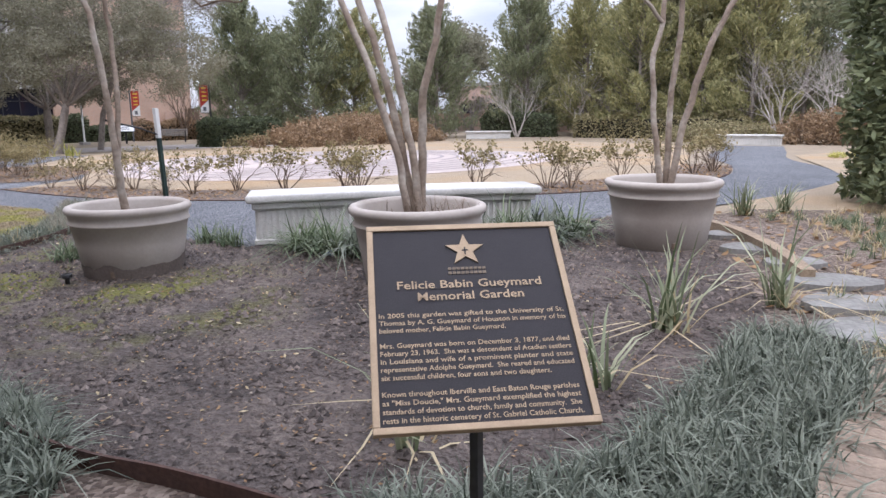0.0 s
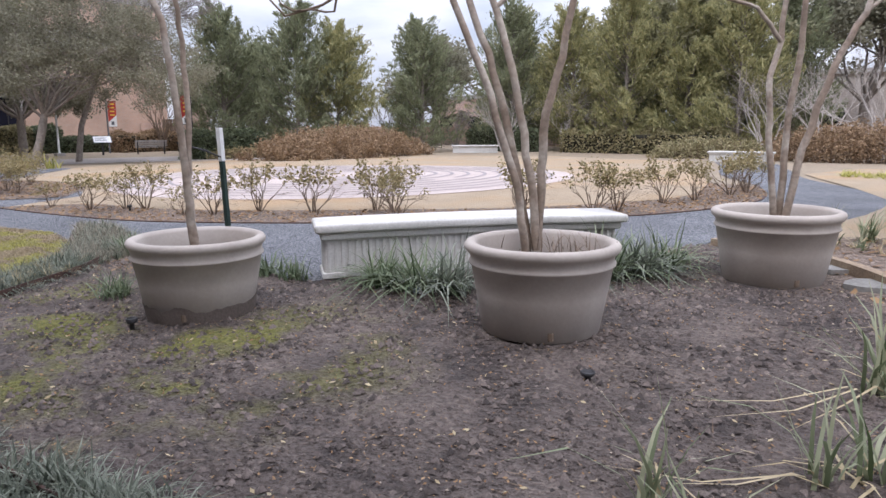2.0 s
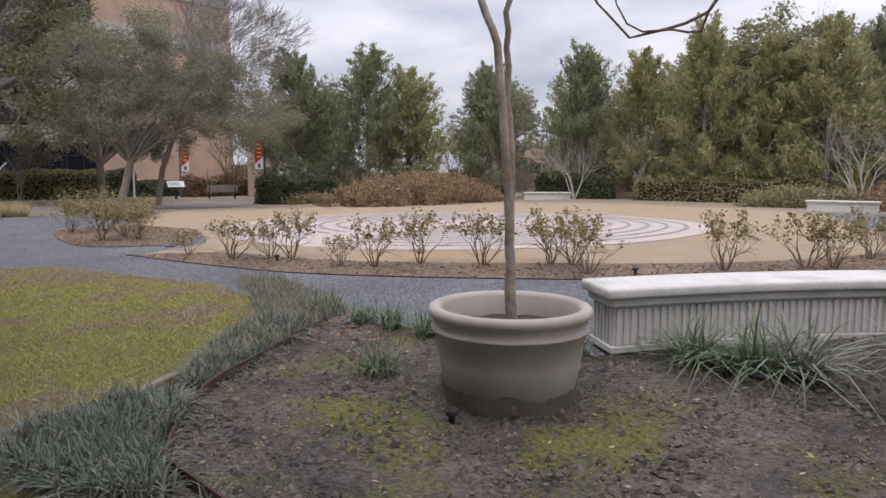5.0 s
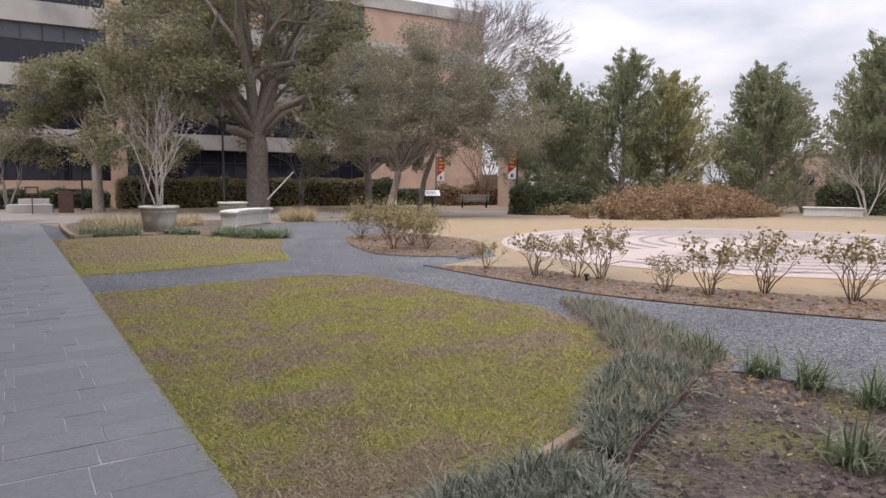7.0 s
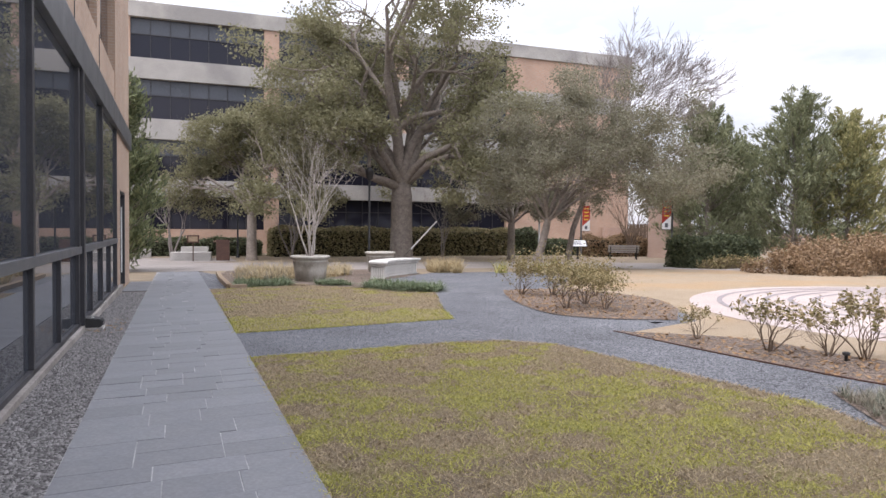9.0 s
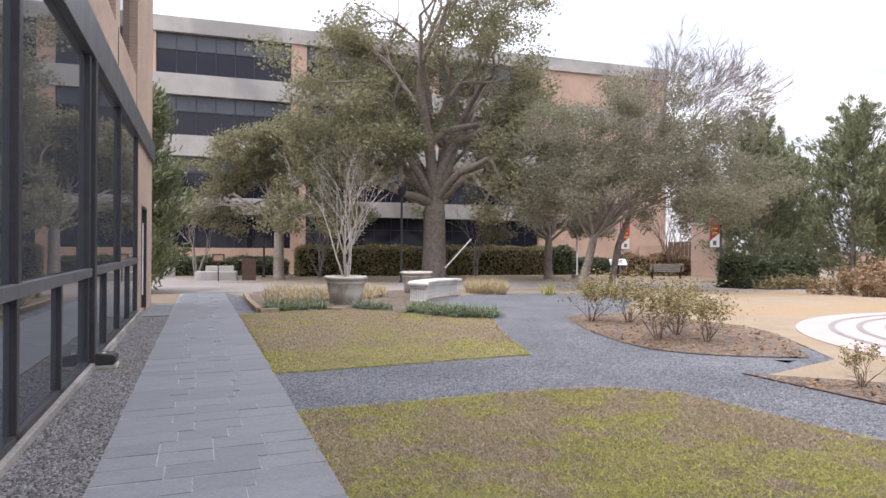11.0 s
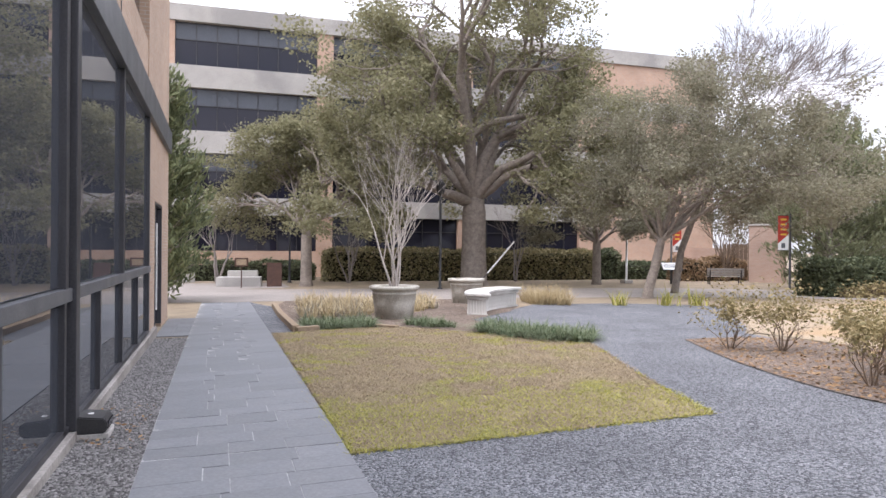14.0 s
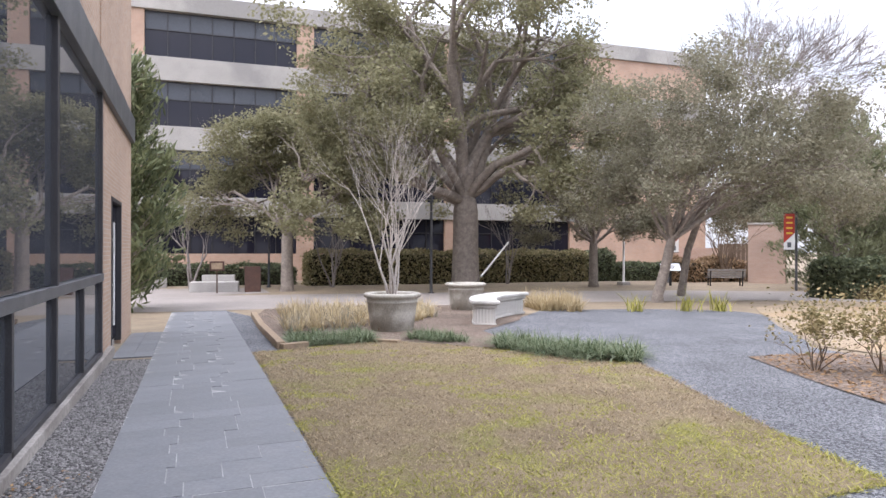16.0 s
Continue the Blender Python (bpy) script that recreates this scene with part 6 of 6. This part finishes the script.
for k, (x, y) in enumerate(((-30.2, 10.6), (-29.5, 11.8), (-29.2, 12.6))):
    clump("strap_leaf_plant", x, y, 40, 0.62, 0.03, 0.12, 480 + k, M_GRASSY, "yellow-green strap-leaf tuft by the far path", "plant", "tufts by the far path", 0.7, 0.4)


def turf(name, outline, n, seed, label, hgt, pick, tan_from=None, w=0.0045):
    """Short turf blades in two tones, green where the lawn's patches are green."""
    nr = np.random.default_rng(seed)
    xs, ys = [p[0] for p in outline], [p[1] for p in outline]
    X, Y = nr.uniform(min(xs), max(xs), n * 2), nr.uniform(min(ys), max(ys), n * 2)
    pts = [(x, y) for x, y in zip(X, Y) if inside(x, y, outline)][:n]
    for (x1, y1), (x2, y2) in zip(outline, outline[1:] + outline[:1]):
        for _ in range(int(260 * math.hypot(x2 - x1, y2 - y1))):
            u = nr.random()
            pts.append((x1 + (x2 - x1) * u + nr.normal(0, 0.028), y1 + (y2 - y1) * u + nr.normal(0, 0.028)))
    def green(x, y):
        """How green the turf is at a place: patches at two scales, greener at the front of the far lawn and along the border."""
        v = 0.8 * noise.noise(Vector((x * 0.7, y * 0.7, 7))) + 0.9 * noise.noise(Vector((x * 2.1, y * 2.1, 2))) + 0.5 * noise.noise(Vector((x * 6.0, y * 6.0, 5)))
        if tan_from is not None:
            if x > -18.6 + 0.6 * noise.noise(Vector((x * 2, y * 2, 9))):
                v += 0.5
            elif x < tan_from + 0.5 * noise.noise(Vector((x * 1.5, y * 1.5, 4))):
                v -= 0.45
        else:
            v += 0.45 * math.exp(-((x + 8.9) ** 2 + (y - 0.6) ** 2) / 1.2) + 0.4 * math.exp(-((x + 8.6) ** 2 + (y - 2.7) ** 2) / 0.5) - 0.12
        return v

    G = np.array([green(x, y) + nr.normal(0, 0.09) > -0.15 for x, y in pts])
    Z = np.array([gz(x, y) + 0.004 for x, y in pts])
    P = np.concatenate([np.array(pts), Z[:, None]], 1)
    for sel, m, nm, lb in ((G, M_GRASSY, "_green", "short green turf blades"), (~G, M_GRASST, "_dry", "short dry tan turf blades")):
        if not pick[0 if m is M_GRASSY else 1]:
            continue
        Q = P[sel]
        k = len(Q)
        a = nr.random(k) * 2 * np.pi
        d = np.stack([np.cos(a), np.sin(a), np.zeros(k)], 1)
        tip = Q + np.stack([nr.normal(0, 1.0, k), nr.normal(0, 1.0, k), nr.uniform(0.25, 0.9, k)], 1) * hgt
        V = np.stack([Q - d * w, Q + d * w, tip], 1).reshape(-1, 3)
        tagged(raw(name + nm, V, np.arange(3 * k).reshape(k, 3), m), lb, "grass", kind="stuff")


turf("turf_near", LAWN_B, 170000, 601, "turf", 0.036, (1, 1), None, 0.005)
turf("turf_far", LAWN_A, 60000, 602, "turf", 0.038, (1, 1), -18.9, 0.006)


# ---- trees in the soil-bed planters ----
RIGHT = Vector((0.80, 0.60, 0.0))
BACK = Vector((-0.60, 0.80, 0.0))


def potted(name, xy, stems, label, twigs, seed, top=4.6):
    """Smooth-barked stems given as (sideways, back, height, radius) points, with forking twigs above."""
    rng = random.Random(seed)
    t = thing(name, pose(xy[0], xy[1], gz(*xy)), label, "tree", "bare trees in planters")
    spec = dict(wiggle=0.14, up=0.03, taper=0.55, forks=(2, 3), angle=(16, 40), ratio=(0.6, 0.85), leafy=9)
    more, tips = [], []
    for st in stems:
        ln = []
        for (a0, b0, h0, r0), (a1, b1, h1, r1) in zip(st, st[1:]):
            for k in range(4):
                u = k / 4
                ln.append((RIGHT * (a0 + (a1 - a0) * u) + BACK * (b0 + (b1 - b0) * u) + Vector((rng.gauss(0, 0.006), rng.gauss(0, 0.006), h0 + (h1 - h0) * u)), r0 + (r1 - r0) * u))
        a1, b1, h1, r1 = st[-1]
        end = RIGHT * a1 + BACK * b1 + Vector((0, 0, h1))
        ln.append((end, r1))
        ln = [(p, q * 0.86) for p, q in ln]
        V, F = tubes([ln], 10)
        raw("stem", V, F, M_MYRTLE, t, smooth=True)
        if twigs and h1 > 2.0:
            d = (end - ln[-5][0]).normalized()
            grow(rng, end, d, 0.55, r1, twigs, spec, more, tips)
    if more:
        V, F = tubes(more, 5)
        raw("twig_structure", V, F, M_MYRTLE, t, smooth=True)
    return t


potted("potted_tree", (P_A[0] - 0.10, P_A[1] + 0.06), [
    [(0.05, -0.19, 0.50, 0.042), (0.03, -0.21, 0.95, 0.034), (0.02, -0.22, 1.45, 0.030), (-0.05, -0.24, 2.1, 0.027), (-0.16, -0.24, 2.42, 0.024), (-0.30, -0.2, 2.95, 0.018)],
    [(0.04, -0.19, 0.95, 0.026), (0.04, -0.12, 1.5, 0.024), (0.02, -0.07, 1.9, 0.023), (0.0, -0.12, 2.3, 0.020), (0.10, -0.1, 2.7, 0.017), (0.2, -0.05, 3.1, 0.013)]],
    "bare young tree with two slender stems in a planter", 3, 3)
SHIFT_B = (-0.18, 0.15)
tree_b = potted("potted_tree", (P_B[0] + SHIFT_B[0], P_B[1] + SHIFT_B[1]), [
    [(-0.02, -0.05, 0.50, 0.034), (-0.10, -0.06, 0.95, 0.032), (-0.28, -0.05, 1.55, 0.030), (-0.52, 0.0, 2.15, 0.027), (-0.60, 0.05, 2.55, 0.022), (-0.75, 0.1, 3.2, 0.016)],
    [(0.00, 0.05, 0.50, 0.036), (-0.08, 0.06, 1.0, 0.034), (-0.24, 0.10, 1.7, 0.031), (-0.42, 0.15, 2.2, 0.028), (-0.50, 0.2, 2.7, 0.022), (-0.5, 0.3, 3.3, 0.016)],
    [(0.05, -0.02, 0.50, 0.036), (0.0, 0.0, 1.0, 0.034), (-0.10, 0.02, 1.6, 0.031), (-0.24, 0.05, 2.1, 0.028), (-0.38, 0.08, 2.45, 0.024), (-0.25, 0.1, 3.2, 0.016)],
    [(0.07, 0.05, 0.50, 0.040), (0.08, 0.04, 0.95, 0.037), (0.08, 0.02, 1.30, 0.036), (0.20, 0.0, 1.8, 0.030), (0.30, 0.0, 2.3, 0.027), (0.42, 0.0, 3.2, 0.018)],
    [(-0.24, 0.05, 2.1, 0.02), (-0.16, 0.05, 2.2, 0.018), (-0.02, 0.08, 2.5, 0.014)]],
    "bare many-stemmed smooth-barked tree in a planter", 3, 5)
potted("potted_tree", P_C, [
    [(-0.03, 0.0, 0.50, 0.032), (-0.10, 0.0, 1.1, 0.030), (-0.14, 0.02, 1.6, 0.028), (-0.06, 0.05, 1.95, 0.026), (0.0, 0.08, 2.5, 0.022), (0.05, 0.1, 3.3, 0.016)],
    [(-0.06, 0.04, 1.95, 0.022), (-0.28, 0.0, 2.2, 0.018), (-0.62, 0.0, 2.3, 0.014), (-1.10, -0.05, 2.38, 0.009)],
    [(0.03, 0.02, 0.50, 0.034), (0.03, 0.02, 1.2, 0.031), (0.09, 0.0, 1.9, 0.028), (0.10, 0.0, 2.6, 0.023), (0.05, 0.0, 3.3, 0.016)],
    [(0.05, -0.04, 0.50, 0.036), (0.14, -0.05, 1.1, 0.034), (0.32, -0.08, 1.75, 0.031), (0.52, -0.1, 2.15, 0.027), (0.62, -0.1, 2.5, 0.023), (0.75, -0.1, 3.2, 0.016)],
    [(0.52, -0.1, 2.15, 0.02), (0.75, -0.1, 2.35, 0.016), (1.0, -0.1, 2.7, 0.011)]],
    "bare many-stemmed tree in a planter beside the flagstones", 3, 8)
# drooping twigs of the many-stemmed tree, hanging over the bed
for pts, r0 in (([(-1.46, -0.35, 2.31), (-1.50, -0.34, 2.21), (-1.57, -0.36, 2.21), (-1.65, -0.39, 2.23), (-1.81, -0.44, 2.23), (-1.89, -0.48, 2.28), (-1.94, -0.52, 2.39), (-1.95, -0.55, 2.49)], 0.009), ([(-0.66, -0.36, 3.2), (-1.1, -0.36, 2.9)] + [(-1.41, -0.35, 2.38), (-1.46, -0.35, 2.31), (-1.58, -0.37, 2.26), (-1.67, -0.39, 2.24), (-1.83, -0.44, 2.21), (-1.88, -0.46, 2.20), (-1.99, -0.53, 2.34), (-2.04, -0.56, 2.40), (-2.08, -0.60, 2.48)], 0.012)):
    V, F = tubes([[(Vector(p) - Vector((*SHIFT_B, gz(*P_B))), r0 * (1 - 0.6 * i / len(pts))) for i, p in enumerate(pts)]], 6)
    raw("hanging_branch", V, F, M_TWIG, tree_b, smooth=True)
for k, xy in enumerate((P_B,)):
    nr = np.random.default_rng(700 + k)
    t = thing("dry_weeds", pose(xy[0] + 0.12, xy[1] + 0.1, gz(*xy) + 0.52), "brown dead weeds in the planter", "weeds")
    V, F = blades(np.concatenate([nr.normal(0, 0.14, (60, 2)), np.zeros((60, 1))], 1), nr, 0.19, 0.006, 1.0, 0.4)
    raw("foliage", V, F, M_TWIG, t)

# ---- litter: chips and twigs on the soil, dry leaves by the wall ----
def litter(name, outline, n, size, seed, m, label, lift=0.03, long=2.2):
    nr = np.random.default_rng(seed)
    xs, ys = [p[0] for p in outline], [p[1] for p in outline]
    pts = []
    while len(pts) < n:
        x, y = nr.uniform(min(xs), max(xs)), nr.uniform(min(ys), max(ys))
        if inside(x, y, outline):
            pts.append((x, y, gz(x, y) + lift))
    P = np.array(pts)
    a = nr.random(n) * 2 * np.pi
    s = size * nr.uniform(0.4, 1.5, (n, 1))
    A = np.stack([np.cos(a), np.sin(a), nr.normal(0, 0.25, n)], 1) * s * long * 0.5
    B = np.stack([-np.sin(a), np.cos(a), nr.normal(0, 0.3, n)], 1) * s * 0.5
    V = np.stack([P - A, P + B, P + A, P - B], 1).reshape(-1, 3)
    tagged(raw(name, V, np.arange(4 * n).reshape(n, 4), m), label, "litter", kind="stuff")


litter("wood_chips", BED, 5200, 0.009, 801, M_DRYLEAF, "small tan wood chips strewn on the soil")
litter("pale_chips", BED, 420, 0.014, 802, M_STRAW, "pale bark chips strewn on the soil")
litter("soil_crumbs", BED, 16000, 0.015, 803, M_SOIL, "dark crumbs of soil", 0.024, 1.2)
litter("fine_twigs", BED, 1100, 0.005, 804, M_TWIG, "fine dead twigs on the soil", 0.03, 14)
litter("fallen_leaves", [(-19.6, -2.0), (-19.6, -1.5), (-17.8, -1.5), (-17.8, -2.0)], 110, 0.020, 805, M_DRYLEAF, "dry brown leaves by the floodlight", 0.02)
litter("bed_leaf_litter", NE_BED, 1800, 0.04, 806, M_DRYLEAF, "brown leaf litter in the planting bed", 0.02)
litter("mulch_litter", WBED, 2600, 0.028, 808, M_DRYLEAF, "dry leaves and bark chips on the corner bed", 0.018)
litter("azalea_litter", MID + MIDBACK[:-1], 4200, 0.028, 809, M_DRYLEAF, "dry leaves and bark chips under the azaleas", 0.018)
litter("border_leaves", [(-8.6, 3.6), (-7.4, 3.7), (-7.3, 3.3), (-8.2, 3.1)], 130, 0.022, 807, M_DRYLEAF, "dry brown leaves by the border grass")

# ---- gravel stones that stand out singly, too many to count ----
def stones(name, outline, n, seed, label, material=None, lo=0.006, hi=0.015, lift=0.003, what="gravel"):
    nr = np.random.default_rng(seed)
    xs, ys = [p[0] for p in outline], [p[1] for p in outline]
    pts = []
    while len(pts) < n:
        x, y = nr.uniform(min(xs), max(xs)), nr.uniform(min(ys), max(ys))
        if inside(x, y, outline):
            pts.append((x, y, gz(x, y) + lift))
    P = np.array(pts)
    s = lo + (hi - lo) * nr.random((n, 1)) ** 2.2
    off = np.array([(1, 0, 0), (-0.5, 0.8, 0), (-0.5, -0.8, 0), (0.1, 0, 0.8)])
    a = nr.random(n) * 2 * np.pi
    c, sn = np.cos(a), np.sin(a)
    V = []
    for o in off:
        V.append(P + s * np.stack([o[0] * c - o[1] * sn, o[0] * sn + o[1] * c, np.full(n, o[2])], 1) * nr.uniform(0.7, 1.3, (n, 1)))
    V = np.stack(V, 1).reshape(-1, 3)
    b = np.arange(n)[:, None] * 4
    F = np.concatenate([b + np.array([[0, 1, 3]]), b + np.array([[1, 2, 3]]), b + np.array([[2, 0, 3]])], 0)
    tagged(raw(name, V, F, material or M_STONES), label, what, kind="stuff")


M_STONES = mat("loose_gravel_stone", (0.115, 0.122, 0.134), (0.175, 0.18, 0.19), 20, 0.85, 0.2, 90, island=0.55)
M_STONESWALL = mat("loose_wall_gravel_stone", (0.125, 0.120, 0.117), (0.20, 0.194, 0.188), 20, 0.85, 0.2, 90, island=0.65)
stones("loose_gravel", [(-8, -2.0), (-8, -1.47), (-25.5, -1.47), (-25.5, -2.0)], 16000, 901, "loose grey stones beside the slate walk", M_STONESWALL, 0.008, 0.021)
stones("path_gravel", [(-15.1, 0.1), (-17.1, 0.1), (-17.2, 3.4), (-18.8, 3.9), (-21.3, 5.3), (-18.0, 5.2), (-15.5, 5.0), (-12.5, 5.0), (-10.4, 5.3), (-7.9, 6.5), (-5.0, 8.4), (-4.0, 7.2), (-5.8, 4.3), (-9.0, 3.75), (-10.7, 4.3), (-14.3, 3.85), (-15.1, 3.3)], 26000, 902, "loose blue-grey stones on the garden path")

M_CLOD = mat("loose_soil_clod", (0.065, 0.051, 0.045), (0.15, 0.121, 0.104), 9, 0.95, 0.5, 90, island=0.6)
stones("soil_clods", BED, 15000, 903, "loose dark soil clods and crumbs on the bed", M_CLOD, 0.005, 0.034, 0.022, "soil")
M_CHIP = mat("pale_wood_chip", (0.30, 0.25, 0.19), (0.22, 0.18, 0.14), 9, 0.9, 0.3, 90, island=0.4)
stones("wood_chips", BED, 900, 904, "small pale wood chips scattered on the soil", M_CHIP, 0.004, 0.012, 0.026, "wood chips")

# ---- flagstones and bricks by the planting bed ----
rng = random.Random(12)
for x, y, a, b in ((-0.84, 5.32, 0.34, 0.24), (-0.64, 4.80, 0.36, 0.22), (-0.42, 4.30, 0.42, 0.26), (-1.62, 6.20, 0.30, 0.2), (-1.98, 6.72, 0.26, 0.17), (-1.2, 5.8, 0.26, 0.18)):
    t = thing("flagstone", pose(x, y, gz(x, y) + 0.0, 0, 0, rng.uniform(20, 50)), "flat grey stepping flagstone in leaf litter", "flagstone", "stepping stones")
    bm = bmesh.new()
    ring = [(a * math.cos(i * math.pi / 5) * rng.uniform(0.85, 1.1), b * math.sin(i * math.pi / 5) * rng.uniform(0.85, 1.1)) for i in range(10)]
    lo, hi = [bm.verts.new((p, q, -0.02)) for p, q in ring], [bm.verts.new((p * 0.97, q * 0.97, 0.045)) for p, q in ring]
    bm.faces.new(hi)
    for i in range(10):
        bm.faces.new((lo[i], lo[(i + 1) % 10], hi[(i + 1) % 10], hi[i]))
    part("slab", bm, M_STONE, t)
M_EDGEBRICK = mat("worn_edging_brick", (0.30, 0.23, 0.17), (0.22, 0.165, 0.12), 6, 0.9, 0.5, 50, rand=0.2)
bed_edge = thing("brick_edging", pose(0, 0, 0), "worn tan brick edging beside the mondo grass", "edging", kind="structure")
bm = cube(-0.10, 0.10, -0.045, 0.045, -0.02, 0.075, 0.008)
bme = bpy.data.meshes.new("brick")
bm.to_mesh(bme)
bm.free()
bme.materials.append(M_EDGEBRICK)
line = smoothline([(-0.28, 3.55), (-0.27, 3.1), (-0.30, 2.6), (-0.22, 2.1), (-0.05, 1.7), (0.4, 1.3)], 6)
for (x, y), (x2, y2) in zip(line, line[1:]):
    o = new("brick", bme)
    o.parent = bed_edge
    o.matrix_basis = pose(x, y, gz(x, y), 0, 0, math.degrees(math.atan2(y2 - y, x2 - x)) + 90)

# ---- slate walk: bedding and single pavers ----
walk_ = thing("slate_walk", pose(0, 0, 0), "straight walk of grey-blue slate pavers in running bond", "walk", kind="structure")
o = draped("bedding", [(4.0, WALK_Y0), (4.0, WALK_Y1), (-35.4, WALK_Y1), (-35.4, WALK_Y0)], 0.011, M_MORTAR)
o.parent = walk_
widths = [0.44, 0.50, 0.56, 0.62, 0.38]
SL = {}
for w in widths:
    for dpt in (0.30, 0.38):
        bm = cube(-dpt / 2 + 0.004, dpt / 2 - 0.004, -w / 2 + 0.004, w / 2 - 0.004, -0.01, 0.012, 0.002)
        me = bpy.data.meshes.new("paver")
        bm.to_mesh(me)
        bm.free()
        me.materials.append(M_SLATE)
        SL[(w, dpt)] = me
rng = random.Random(3)
x, count, rowi = -5.2, 0, 0
rest = bmesh.new()
while x > -35.0:
    dpt = 0.38 if rng.random() < 0.22 else 0.30
    y = WALK_Y0
    first = True
    while y < WALK_Y1 - 0.05:
        left = WALK_Y1 - y
        w = rng.choice((0.38, 0.62, 0.44)) if first and rowi % 2 else rng.choice(widths)
        if left < 0.72:
            w = left
        elif left - w < 0.3:
            w = left / 2
        first = False
        key = min(widths, key=lambda q: abs(q - w))
        cy = y + w / 2
        if count < 300:
            o = new("paver", SL[(key, dpt)])
            o.parent = walk_
            o.location = (x - dpt / 2, cy, gz(x - dpt / 2, cy) + 0.004 + rng.uniform(-0.001, 0.0015))
            o.rotation_euler = (math.atan(0.0256), 0, 0)
            o.scale = (1, w / key, 1)
            count += 1
        else:
            vs = box(rest, x - dpt + 0.003, x - 0.003, y + 0.003, y + w - 0.003, -0.006, 0.014)
            for v in vs:
                v.co.z += gz(v.co.x, v.co.y)
        y += w
    x -= dpt + (0.02 if rng.random() < 0.12 else 0.0)
    rowi += 1
x = -25.8
while x > -29.6:
    for y in (-2.05, -1.75):
        vs = box(rest, x - 0.297, x - 0.003, y + 0.003, y + 0.297, -0.006, 0.014)
        for v in vs:
            v.co.z += gz(v.co.x, v.co.y)
    x -= 0.3
x = -4.9
while x < 3.9:
    y = WALK_Y0
    while y < WALK_Y1 - 0.05:
        w = min(0.5, WALK_Y1 - y)
        vs = box(rest, x - 0.297, x - 0.003, y + 0.003, y + w - 0.003, -0.006, 0.014)
        for v in vs:
            v.co.z += gz(v.co.x, v.co.y)
        y += w
    x += 0.3
tagged(link("far_pavers", rest, M_SLATEFAR, walk_), "slate pavers farther along the walk", kind="stuff")
